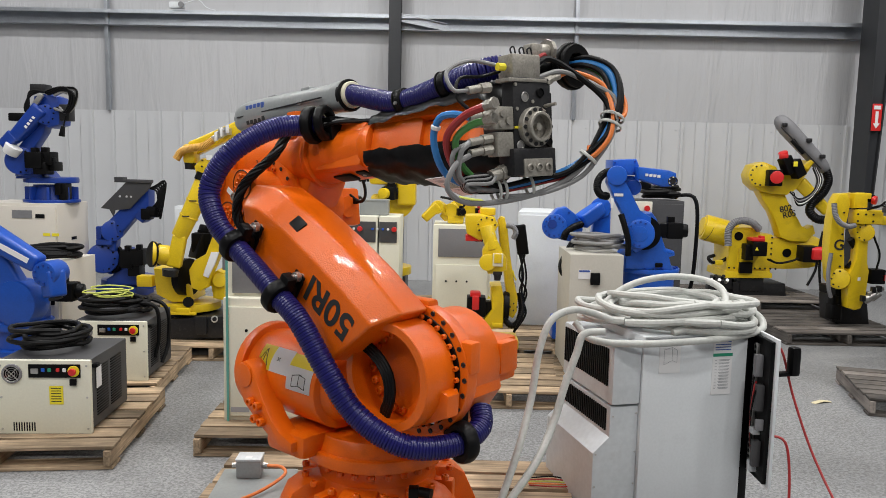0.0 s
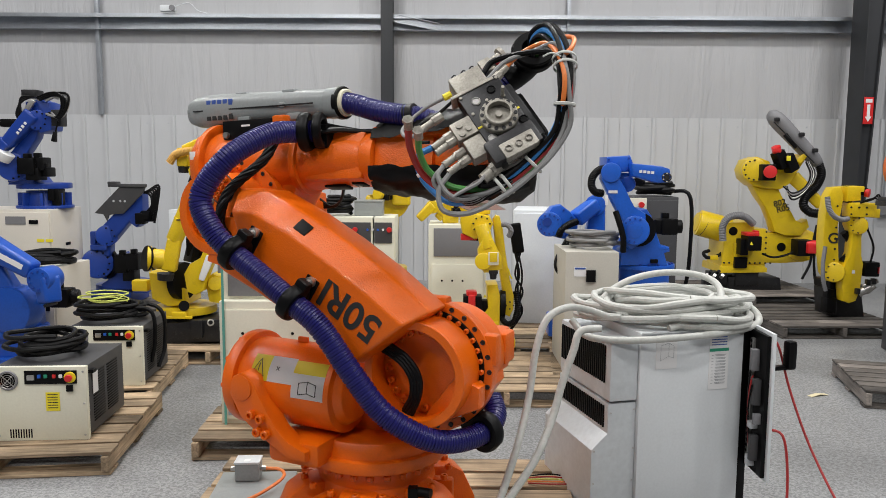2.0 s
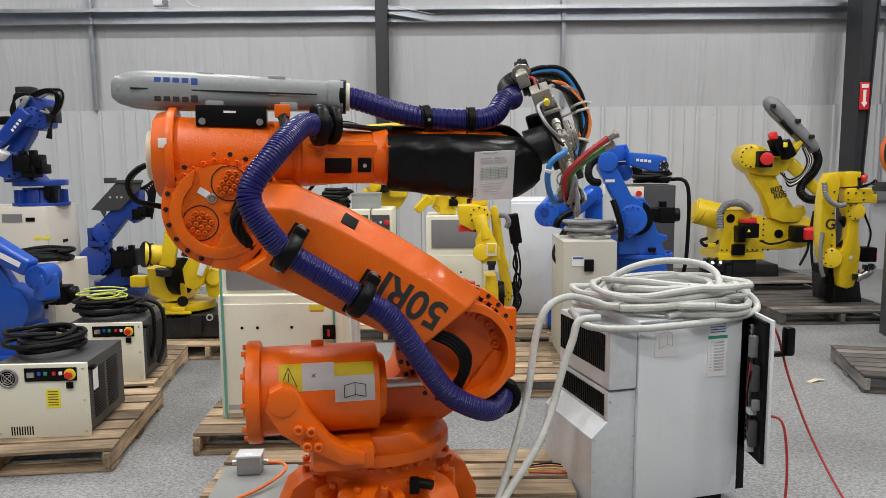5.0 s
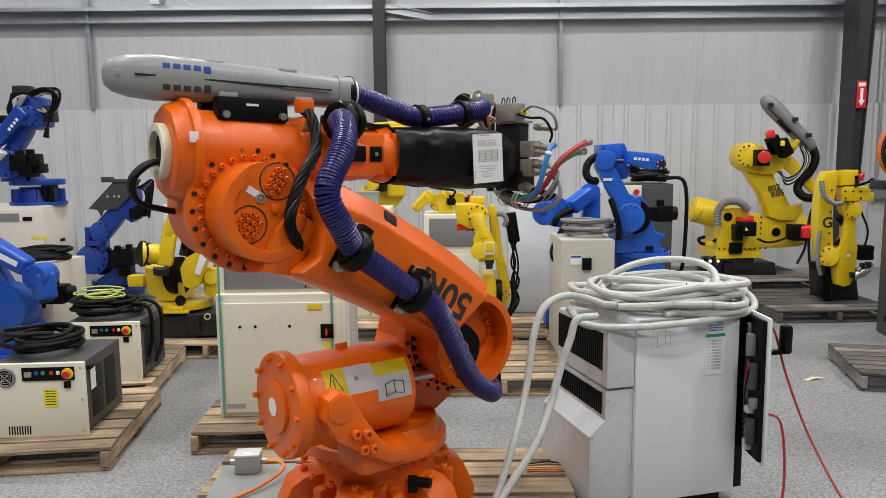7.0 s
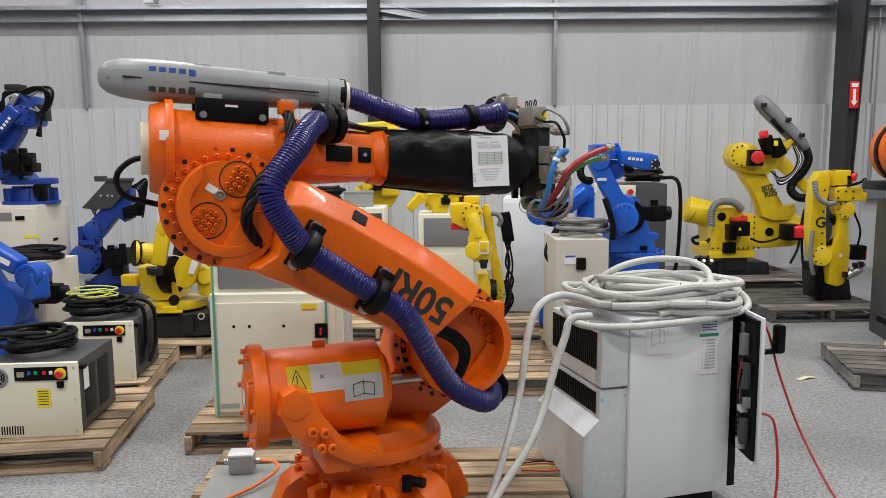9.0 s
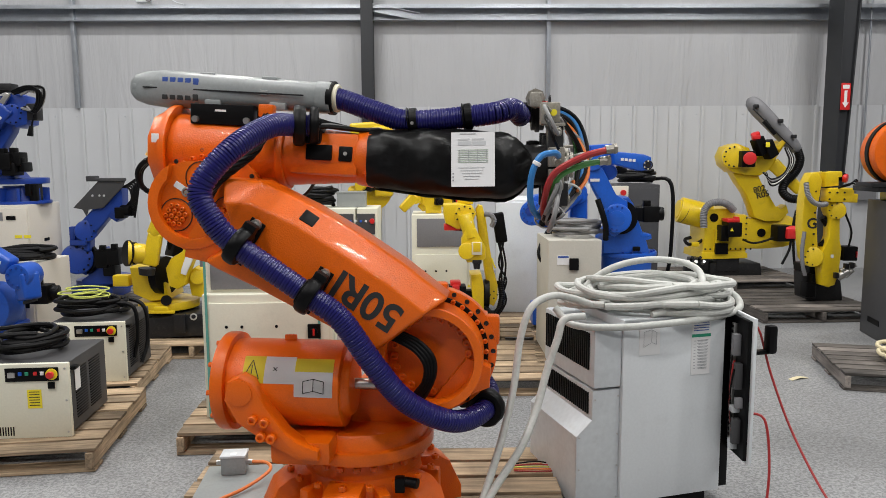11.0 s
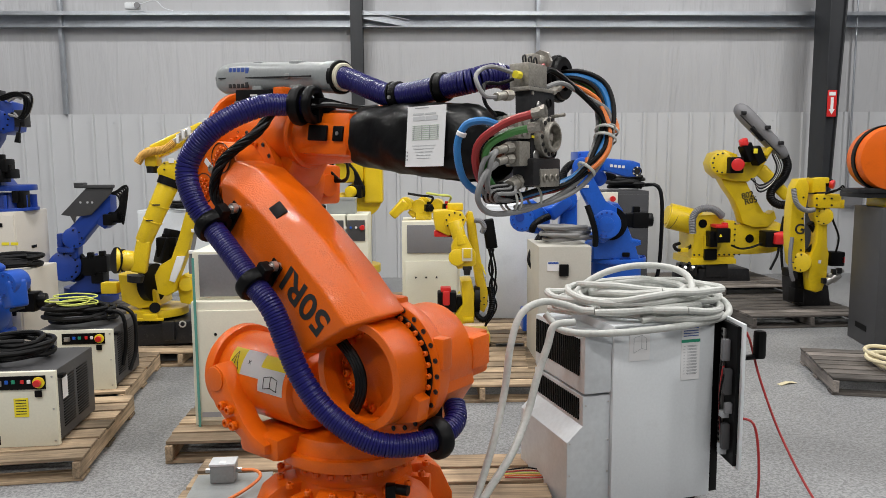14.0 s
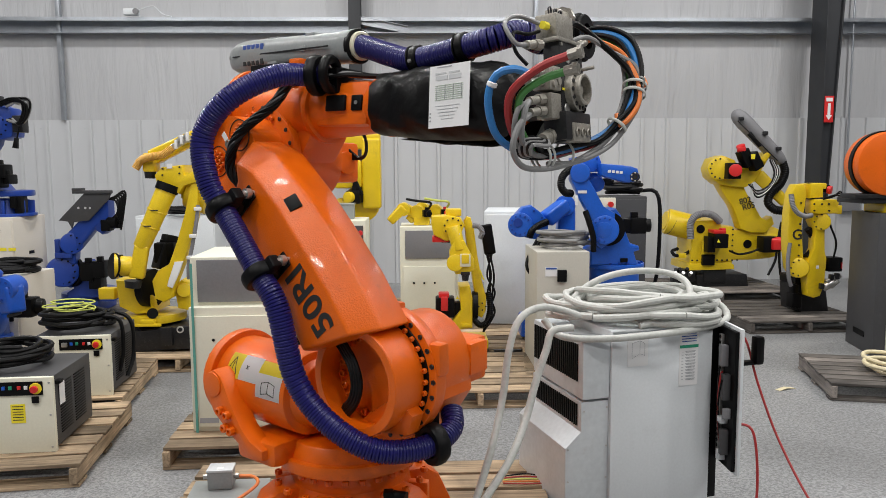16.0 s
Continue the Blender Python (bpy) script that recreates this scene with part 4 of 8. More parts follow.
for k_ in range(5):
    add("screw", cy(B(), (4.05, 9.32, 0.6 + k_ * 0.07), (4.05, 9.31, 0.6 + k_ * 0.07), 0.011, seg=8), DARK, tu)
bc_ = add("balancing_cylinder", cy(cy(B(), (3.251, 9.550, 0.980), (3.640, 9.500, 0.878), 0.168, None, 36, 0.02), (3.229, 9.550, 0.987), (3.259, 9.550, 0.980), 0.125, None, 36, 0.006), YELLOW, tu)
add("cylinder_seam", ring(B(), (3.315, 9.540, 0.961), (3.322, 9.540, 0.958), 0.1695, 0.16, 36), DARK, bc_)
add("ribbed_hose", tube(B(), [(3.478, 9.250, 0.770), (3.467, 9.240, 0.957), (3.526, 9.220, 1.064), (3.653, 9.220, 1.092), (3.761, 9.240, 1.061), (3.867, 9.280, 0.980)], 0.048, 70, 10, 0.008), MIDGREY, tu)
sv = add("motor", bx(bx(B(), (3.815, 9.200, 0.751), (0.17, 0.24, 0.18), 0.012), (3.720, 9.240, 0.698), (0.1, 0.16, 0.2), 0.012), BLACK, tu, "black servo motor")
add("red_plug", bx(bx(B(), (3.796, 9.200, 0.865), (0.16, 0.2, 0.045), 0.012), (3.857, 9.180, 0.895), (0.05, 0.1, 0.03), 0.008), RED, sv)
add("warning_mark", prism(B(), [(3.768, 0.778), (3.791, 0.735), (3.749, 0.736)], 9.075, 9.079, 0), YLABEL, sv)
add("motor_box", bx(B(), (3.723, 9.280, 0.491), (0.16, 0.06, 0.14), 0.008), BLACK, tu)
add("cable", tube(B(), [(3.964, 9.200, 0.614), (4.103, 9.220, 0.568), (4.256, 9.200, 0.598), (4.364, 9.180, 0.657), (4.412, 9.140, 0.732)], 0.014, 36, 7), RUBBER, tu)
add("cable", tube(B(), [(3.366, 9.400, 0.625), (3.280, 9.360, 0.601), (3.319, 9.340, 0.545), (3.441, 9.360, 0.556), (3.527, 9.400, 0.595)], 0.022, 36, 8), RUBBER, tu)
add("hose_clip", bx(B(), (3.405, 9.340, 0.544), (0.1, 0.05, 0.06), 0.01), YELLOW, tu)
m_ = add("motor", bx(B(), (4.437, 9.160, 0.701), (0.2, 0.2, 0.2), 0.015), BLACK, tu, "black servo motor")
add("motor_cap", bx(cy(B(), (4.456, 9.100, 0.735), (4.571, 9.050, 0.740), 0.062, None, 18, 0.01), (4.501, 9.060, 0.704), (0.13, 0.1, 0.13), 0.02), RED, m_)
b = prism(B(), [(3.818, 1.464), (4.144, 1.447), (4.192, 1.349), (4.330, 1.135), (4.392, 1.035), (4.464, 1.007), (4.533, 1.049), (4.567, 0.949), (4.459, 0.835), (4.267, 0.837), (4.129, 0.887), (4.080, 1.023), (4.001, 1.194), (3.895, 1.336)], 9.26, 9.46, 0.025)
la = add("lower_arm", b, YELLOW)
lettering("802", 0.105, m @ Matrix.Translation((4.170, 9.255, 1.250)) @ pose(0, 0, 0, 0, -14, 0) @ UPRIGHT, INK, la)
lettering("R05", 0.105, m @ Matrix.Translation((4.216, 9.255, 1.178)) @ pose(0, 0, 0, 0, -14, 0) @ UPRIGHT, INK, la)
b = prism(B(), [(3.714, 1.786), (3.838, 1.826), (3.994, 1.770), (4.056, 1.658), (4.277, 1.713), (4.355, 1.837), (4.409, 1.864), (4.441, 1.795), (4.325, 1.601), (4.260, 1.490), (4.151, 1.420), (3.968, 1.429), (3.798, 1.465), (3.696, 1.549), (3.663, 1.661)], 9.2, 9.5, 0.03)
cy(b, (3.787, 9.160, 1.660), (3.920, 9.500, 1.660), 0.15, None, 40, 0.05)
ua = add("upper_arm", b, YELLOW)
bolts(add, ua, (3.787, 9.160, 1.660), (0, -1, 0), 0.12, 12, 0.013, DARK)
m_ = add("motor", bx(B(), (3.924, 9.120, 1.631), (0.17, 0.18, 0.2), 0.014), BLACK, ua, "black servo motor")
add("motor_cap", cy(B(), (3.938, 9.040, 1.638), (3.903, 8.960, 1.638), 0.078, None, 22, 0.014), RED, m_)
for c_, t2 in (((4.060, 9.100, 1.795), 0), ((4.173, 9.100, 1.754), 1)):
    c_ = Vector(c_)
    m_ = add("motor", put(B(), link(c_ + Vector((0.06, 0, -0.1)), c_ + Vector((-0.04, -0.03, 0.09)), 0.14, 0.13, 0.13, 0.12, 0.012)), BLACK, ua, "black servo motor")
    add("motor_cap", bx(cy(B(), c_ + Vector((-0.04, -0.03, 0.08)), c_ + Vector((-0.07, -0.05, 0.15)), 0.055, None, 16, 0.01), c_ + Vector((-0.07, -0.08, 0.1)), (0.1, 0.05, 0.05), 0.012), RED, m_) if t2 == 0 else add("yellow_tag", bx(B(), c_ + Vector((-0.04, -0.1, 0.05)), (0.05, 0.01, 0.06), 0.002), YLABEL, m_)
add("forearm", put(put(B(), link((4.330, 9.300, 1.587), (4.643, 9.150, 1.223), 0.17, 0.13, 0.16, 0.13, 0.03)), link((4.331, 9.200, 1.754), (4.414, 9.180, 1.850), 0.08, 0.06, 0.1, 0.08, 0.015)), YELLOW, ua)
hh = add("hose_housing", shell(B(), (3.973, 9.250, 2.380), (4.613, 9.200, 1.724), 0.125, 0.1), MIDGREY, ua, "dark grey moulded hose housing")
add("seam", put(B(), link((3.978, 9.120, 2.247), (4.492, 9.100, 1.751), 0.014, 0.014, 0.014, 0.014, 0.003)), DARK, hh)
add("opening", put(B(), link((4.124, 9.120, 2.097), (4.266, 9.110, 1.931), 0.06, 0.04, 0.02, 0.02, 0.006)), BLACK, hh)
for p_ in ((4.018, 9.120, 2.274), (4.321, 9.100, 2.094), (4.487, 9.080, 1.902)):
    add("latch", bx(B(), p_, (0.06, 0.05, 0.05), 0.012), DARK, hh)
add("hose", tube(B(), [(4.597, 9.200, 1.752), (4.620, 9.160, 1.613), (4.545, 9.120, 1.461), (4.417, 9.100, 1.338), (4.385, 9.080, 1.227), (4.463, 9.060, 1.145), (4.579, 9.040, 1.131)], 0.055, 70, 10, 0.006), BLACK, ua)
for k_ in range(5):
    add("cable", tube(B(), [Vector((4.394, 9.100, 1.766)) + Vector((0.01 * k_, 0, 0)), Vector((4.434, 9.050, 1.601)) + Vector((0.012 * k_, 0, 0)), Vector((4.368, 9.040, 1.450)) + Vector((0, 0, -0.015 * k_)), Vector((4.220, 9.040, 1.382)) + Vector((0, 0, -0.02 * k_)), Vector((4.114, 9.060, 1.465)) + Vector((0.01 * k_, 0, 0))], 0.012, 36, 6), (RUBBER, GREY_CABLE, RUBBER, STEEL, RUBBER)[k_], ua)
for k_ in range(2):
    add("cable", tube(B(), [(4.575, 9.100, 0.988), Vector((4.524, 9.080, 0.723)) + Vector((0.03 * k_, 0, 0)), Vector((4.497, 9.060, 0.513)) + Vector((0.05 * k_, 0, 0)), Vector((4.405, 9.050, 0.317)) + Vector((0.16 * k_, 0, 0))], 0.016, 36, 7), RUBBER)

# upright yellow robot in front of it
r, add, m = kit("yellow_robot", "upright yellow robot with red motor caps on a grey pallet", (3.97, 7.8, 0.13))
r.location.x += 0.08
add("foot", prism(bx(B(), (3.95, 7.62, 0.22), (0.1, 0.06, 0.14), 0.01), [(3.943, 0.414), (4.276, 0.412), (4.324, 0.115), (3.972, 0.117)], 7.65, 8.0, 0.015), DARK, None, "dark cast foot")
add("cable_block", bx(bx(B(), (3.919, 7.620, 0.262), (0.1, 0.14, 0.16), 0.015), (3.896, 7.600, 0.386), (0.06, 0.1, 0.1), 0.015), BLACK)
tu = add("turret", cy(prism(B(), [(3.926, 0.510), (4.235, 0.508), (4.258, 0.412), (3.931, 0.414)], 7.62, 7.98, 0.02), (4.175, 7.800, 0.438), (4.178, 7.800, 0.388), 0.19, None, 32, 0.01), BLACK)
b = prism(B(), [(3.789, 1.403), (3.830, 1.489), (3.910, 1.494), (3.949, 1.413), (3.935, 1.253), (3.909, 1.103), (3.942, 0.731), (3.972, 0.614), (3.942, 0.532), (3.861, 0.521), (3.804, 0.603), (3.778, 0.767), (3.762, 0.954), (3.766, 1.197)], 7.5, 7.66, 0.022)
cy(b, (3.875, 7.470, 0.624), (3.994, 7.700, 0.593), 0.105, None, 30, 0.02)
la = add("lower_arm", b, YELLOW)
lettering("G", 0.15, m @ Matrix.Translation((3.863, 7.496, 0.965)) @ UPRIGHT, INK, la)
bolts(add, la, (3.874, 7.468, 0.625), (0, -1, 0), 0.08, 8, 0.01, DARK)
for k_ in range(6):
    add("screw", cy(B(), (3.885, 7.5, 0.75 + k_ * 0.11), (3.885, 7.49, 0.75 + k_ * 0.11), 0.01, seg=6), DARK, la)
add("joint_gap", cy(cy(B(), (4.002, 7.600, 1.399), (4.037, 7.600, 1.399), 0.105, None, 28), (4.001, 7.580, 0.638), (4.036, 7.580, 0.638), 0.11, None, 28), BLACK, la)
b = bx(bx(prism(B(), [(3.968, 1.494), (4.082, 1.504), (4.106, 1.470), (4.113, 1.356), (3.977, 1.345)], 7.48, 7.74, 0.02), (4.102, 7.600, 1.473), (0.1, 0.2, 0.06), 0.012), (4.118, 7.520, 1.262), (0.25, 0.2, 0.145), 0.016)
bx(b, (4.270, 7.500, 1.228), (0.075, 0.06, 0.09), 0.006)
ua = add("upper_arm", b, YELLOW)
for px_, pz_ in ([(3.982, 1.291), (4.062, 1.290), (4.136, 1.290), (3.986, 1.223), (4.140, 1.222)]):
    add("screw", cy(B(), (px_, 7.421, pz_), (px_, 7.41, pz_), 0.01, seg=6), DARK, ua)
b = prism(B(), [(3.998, 1.186), (4.159, 1.185), (4.181, 1.104), (4.134, 1.024), (4.148, 0.793), (4.171, 0.711), (4.158, 0.442), (4.119, 0.325), (4.051, 0.302), (3.986, 0.326), (3.965, 0.479), (3.971, 0.678), (4.031, 0.828), (4.031, 1.025), (3.992, 1.106)], 7.46, 7.6, 0.022)
cy(b, (4.078, 7.440, 1.106), (4.177, 7.620, 1.093), 0.09, None, 28, 0.01)
fo = add("forearm", b, YELLOW)
bolts(add, fo, (4.077, 7.438, 1.107), (0, -1, 0), 0.075, 8, 0.009, DARK)
add("warning_mark", bx(B(), (4.070, 7.457, 0.631), (0.03, 0.002, 0.035), 0), PAPER, fo)
m_ = add("motor", bx(B(), (4.191, 7.600, 1.444), (0.06, 0.09, 0.08), 0.01), BLACK, ua)
add("motor_cap", cy(B(), (4.204, 7.580, 1.433), (4.234, 7.550, 1.428), 0.045, None, 16, 0.01), RED, m_)
m_ = add("motor", bx(B(), (4.260, 7.520, 0.656), (0.15, 0.14, 0.15), 0.014), BLACK, fo, "black servo motor")
add("motor_cap", bx(B(), (4.313, 7.500, 0.647), (0.045, 0.1, 0.09), 0.014), RED, m_)
gp = add("gripper", put(put(cy(B(), (4.132, 7.450, 0.409), (4.226, 7.400, 0.486), 0.04, None, 16), link((4.158, 7.420, 0.472), (4.279, 7.380, 0.559), 0.06, 0.05, 0.05, 0.04, 0.01)), link((4.195, 7.420, 0.425), (4.260, 7.380, 0.501), 0.05, 0.04, 0.05, 0.04, 0.01)), STEEL, fo, "bare metal gripper")
for p_ in ((4.189, 7.400, 0.533), (4.234, 7.380, 0.547), (4.102, 7.420, 0.437)):
    add("gripper_block", bx(B(), p_, (0.04, 0.05, 0.06), 0.008), DARK, gp)
add("hose", tube(B(), [(3.758, 7.460, 1.393), (3.771, 7.440, 1.280), (3.822, 7.430, 1.200), (3.904, 7.430, 1.165), (3.977, 7.440, 1.176)], 0.028, 50, 9, 0.004), MIDGREY, ua)
add("hose", tube(B(), [(3.997, 7.550, 1.029), (4.080, 7.560, 0.911), (4.058, 7.550, 0.795), (3.987, 7.540, 0.726)], 0.04, 50, 9, 0.004), BLACK, la)
add("cable", tube(B(), [(3.774, 7.470, 0.887), (3.750, 7.450, 0.715), (3.760, 7.440, 0.542), (3.795, 7.450, 0.435)], 0.022, 40, 8, 0.003), MIDGREY, la)
for k_ in range(3):
    add("cable", tube(B(), [(4.070, 7.420, 1.336), Vector((4.126, 7.380, 1.371)) + Vector((0.02 * k_, 0, 0)), Vector((4.193, 7.360, 1.382)) + Vector((0.01 * k_, 0, 0.02 * k_)), Vector((4.251, 7.380, 1.347)) + Vector((0, 0, 0.01 * k_))], 0.008, 26, 6), RUBBER, ua)
add("cable", tube(B(), [(4.234, 7.460, 0.711), (4.246, 7.440, 0.887), (4.190, 7.460, 1.058), (4.160, 7.460, 1.162)], 0.011, 30, 6), RUBBER, fo)

# bright blue robot
r, add, m = kit("blue_robot", "bright blue robot with its forearm level on a blue pedestal", (1.6, 5.95, 0.13))
add("foot", cy(cy(B(), (1.6, 5.95, 0.13), (1.6, 5.95, 0.86), 0.205, None, 40), (1.6, 5.95, 0.13), (1.6, 5.95, 0.17), 0.28, None, 40), BLUE)
b = cy(B(), (1.6, 5.95, 0.862), (1.6, 5.95, 0.9), 0.245, None, 48, 0.01)
prism(b, [(1.366, 0.899), (1.364, 1.011), (1.424, 1.100), (1.437, 1.286), (1.462, 1.338), (1.559, 1.347), (1.600, 1.293), (1.634, 1.178), (1.682, 1.062), (1.749, 1.049), (1.754, 1.013), (1.710, 1.000), (1.740, 0.897)], 5.74, 6.06, 0.025)
tu = add("turret", b, BLUE)
add("oval_hole", bx(B(), (1.626, 5.735, 0.938), (0.06, 0.02, 0.035), 0.012), BLACK, tu)
for k_ in range(9):
    a_ = math.radians(-165 + k_ * 18)
    add("screw", cy(B(), (1.6 + 0.222 * math.cos(a_), 5.95 + 0.222 * math.sin(a_), 0.9), (1.6 + 0.222 * math.cos(a_), 5.95 + 0.222 * math.sin(a_), 0.914), 0.012, seg=6), NAVY, tu)
add("joint_ring", cy(B(), (1.487, 5.720, 1.190), (1.497, 5.760, 1.186), 0.135, None, 40), BLACK, tu)
servo(add, tu, (1.651, 5.900, 1.202), (1, -0.1, 0), 0.13, BLACK)
b = prism(B(), [(1.179, 1.680), (1.257, 1.637), (1.327, 1.552), (1.426, 1.372), (1.513, 1.320), (1.526, 1.164), (1.485, 1.086), (1.408, 1.043), (1.359, 1.078), (1.342, 1.252), (1.280, 1.364), (1.164, 1.579)], 5.6, 5.71, 0.02)
cy(b, (1.424, 5.575, 1.193), (1.461, 5.720, 1.181), 0.112, None, 40, 0.014)
cy(b, (1.231, 5.580, 1.629), (1.266, 5.720, 1.629), 0.075, None, 32, 0.012)
la = add("lower_arm", b, BLUE)
bolts(add, la, (1.424, 5.574, 1.193), (0, -1, 0), 0.09, 14, 0.0095, NAVY)
add("hub_cover", cy(B(), (1.424, 5.576, 1.193), (1.422, 5.568, 1.193), 0.06, None, 32, 0.003), BLUE, la)
add("rating_plate", bx(B(), (1.209, 5.598, 1.420), (0.02, 0.004, 0.075), 0.001), PAPER, la)
add("paper_label", bx(B(), (1.255, 5.596, 1.484), (0.07, 0.004, 0.022), 0.001), PAPER, la)
add("hose", tube(B(), [(1.273, 5.570, 1.340), (1.305, 5.550, 1.238), (1.333, 5.550, 1.135), (1.343, 5.580, 1.028)], 0.024, 40, 10, 0.002), BLACK, la)
b = prism(B(), [(1.212, 1.749), (1.397, 1.761), (1.420, 1.705), (1.400, 1.636), (1.236, 1.625), (1.213, 1.663)], 5.66, 5.95, 0.025)
prism(b, [(1.279, 1.629), (1.419, 1.628), (1.455, 1.567), (1.413, 1.480), (1.326, 1.472), (1.281, 1.542)], 5.72, 5.93, 0.025)
prism(b, [(1.382, 1.700), (1.543, 1.686), (1.620, 1.677), (1.671, 1.660), (1.686, 1.601), (1.662, 1.559), (1.590, 1.551), (1.538, 1.564), (1.393, 1.607)], 5.56, 5.7, 0.022)
cy(b, (1.390, 5.700, 1.541), (1.449, 5.940, 1.537), 0.06, None, 28, 0.01)
ua = add("upper_arm", b, BLUE)
add("flange", ring(cy(B(), (1.649, 5.565, 1.597), (1.645, 5.550, 1.597), 0.022, None, 16), (1.649, 5.565, 1.597), (1.644, 5.548, 1.597), 0.036, 0.026, 28), DARK, ua)
bolts(add, ua, (1.644, 5.548, 1.597), (0, -1, 0), 0.03, 6, 0.006, CREAM)
for k_ in range(4):
    add("print_bar", bx(B(), Vector((1.450, 5.557, 1.640)) + Vector((0.03 * k_, 0, -0.003 * k_)), (0.022, 0.003, 0.02), 0, None), PAPER, ua)
for px_, pz_ in ([(1.229, 1.727), (1.380, 1.739), (1.231, 1.646), (1.373, 1.654)]):
    add("screw", cy(B(), (px_, 5.66, pz_), (px_, 5.652, pz_), 0.008, seg=6), NAVY, ua)
servo(add, ua, (1.470, 5.900, 1.555), (1, 0.1, 0), 0.06, BLACK)
add("hose", tube(B(), [(1.226, 5.660, 1.663), (1.154, 5.640, 1.647), (1.103, 5.620, 1.596), (1.096, 5.620, 1.527), (1.129, 5.630, 1.480), (1.187, 5.660, 1.470)], 0.031, 60, 10, 0.003), BLACK, ua)

# second blue robot, bent low behind the beige controller
r, add, m = kit("blue_robot", "blue robot arm bent low beside the cabinets", (1.22, 6.7, 0.13))
add("foot", bx(cy(B(), (1.22, 6.7, 0.13), (1.22, 6.7, 0.5), 0.16, None, 32), (1.02, 6.55, 0.26), (0.22, 0.2, 0.2), 0.02), BLUE)
tu = add("turret", put(cy(B(), (1.22, 6.7, 0.5), (1.22, 6.7, 0.57), 0.2, None, 32, 0.01), link((1.22, 6.7, 0.55), (1.24, 6.7, 0.95), 0.26, 0.2, 0.24, 0.2, 0.04)), BLUE)
la = add("lower_arm", put(cy(B(), (1.289, 6.420, 1.343), (1.325, 6.600, 1.334), 0.09, None, 28, 0.01), link((1.303, 6.500, 0.948), (1.316, 6.500, 1.324), 0.18, 0.14, 0.13, 0.12, 0.025)), BLUE)
b = prism(B(), [(0.811, 1.250), (0.887, 1.336), (0.963, 1.354), (1.040, 1.297), (1.108, 1.220), (1.109, 1.153), (1.034, 1.057), (0.957, 1.067), (0.851, 1.096)], 6.22, 6.4, 0.025)
cy(b, (0.859, 6.180, 1.191), (0.897, 6.420, 1.173), 0.105, None, 36, 0.015)
put(b, link((1.100, 6.340, 1.221), (1.295, 6.450, 1.351), 0.13, 0.12, 0.13, 0.12, 0.025))
ua = add("upper_arm", b, BLUE)
bolts(add, ua, (0.858, 6.178, 1.191), (0, -1, 0), 0.08, 12, 0.01, NAVY)
for p_ in ((0.840, 6.180, 1.210), (0.904, 6.200, 1.218)):
    add("end_cap", cy(B(), p_, Vector(p_) + Vector((0, -0.008, 0)), 0.038, None, 22), NAVY, ua)
for px_, pz_ in ([(0.982, 1.307), (1.050, 1.249), (1.004, 1.095), (0.928, 1.086)]):
    add("screw", cy(B(), (px_, 6.22, pz_), (px_, 6.21, pz_), 0.01, seg=6), NAVY, ua)
add("hose", tube(B(), [(1.086, 6.200, 1.212), (1.006, 6.120, 1.189), (0.947, 6.100, 1.144), (0.932, 6.120, 1.095)], 0.03, 40, 10, 0.003), BLACK, ua)
for k_ in range(3):
    add("cable", tube(B(), [(1.079, 6.100, 1.143), Vector((0.984, 5.980, 1.098)) + Vector((0.02 * k_, 0, 0)), Vector((0.900, 5.900, 0.978)) + Vector((0.03 * k_, 0, 0)), Vector((0.868, 5.860, 0.891)) + Vector((0.035 * k_, 0, 0.02 * k_)), Vector((0.897, 5.840, 0.820)) + Vector((0.03 * k_, 0, 0.03 * k_)), Vector((0.949, 5.820, 0.804)) + Vector((0, 0, 0.03 * k_))], 0.012, 46, 8), RUBBER, ua)

# yellow robot with a hanging forearm
r, add, m = kit("yellow_robot", "yellow robot with folded forearm hanging to its foot", (0.42, 6.3, 0.13))
add("foot", bx(bx(B(), (0.42, 6.32, 0.17), (0.34, 0.34, 0.08), 0.015), (0.3, 6.2, 0.19), (0.2, 0.1, 0.07), 0.012), YELLOW)
b = prism(B(), [(0.338, 0.673), (0.429, 0.681), (0.453, 0.574), (0.453, 0.311), (0.284, 0.293), (0.178, 0.343), (0.274, 0.372), (0.352, 0.468)], 6.15, 6.42, 0.018)
tu = add("turret", b, YELLOW)
add("lug", bx(B(), (0.399, 6.140, 0.343), (0.09, 0.03, 0.035), 0.008), YELLOW, tu)
add("joint_ring", cy(B(), (0.458, 6.280, 0.487), (0.502, 6.280, 0.486), 0.125, None, 32), BLACK, tu)
m_ = add("motor", bx(bx(B(), (0.220, 6.220, 0.491), (0.16, 0.16, 0.17), 0.012), (0.308, 6.240, 0.471), (0.1, 0.1, 0.12), 0.01), BLACK, tu, "black servo motor")
add("red_plug", bx(bx(B(), (0.212, 6.120, 0.534), (0.06, 0.06, 0.12), 0.014), (0.210, 6.200, 0.598), (0.09, 0.12, 0.04), 0.012), RED, m_)
add("warning_mark", prism(B(), [(0.323, 0.597), (0.337, 0.568), (0.308, 0.568)], 6.139, 6.142, 0), YLABEL, tu)
b = prism(B(), [(0.388, 1.222), (0.413, 1.260), (0.446, 1.251), (0.475, 1.144), (0.504, 0.925), (0.543, 0.704), (0.578, 0.565), (0.578, 0.447), (0.544, 0.377), (0.504, 0.398), (0.485, 0.557), (0.446, 0.803), (0.407, 1.047)], 6.25, 6.37, 0.02)
la = add("lower_arm", b, YELLOW)
bolts(add, la, (0.544, 6.250, 0.482), (0, -1, 0), 0.03, 4, 0.008, DARK)
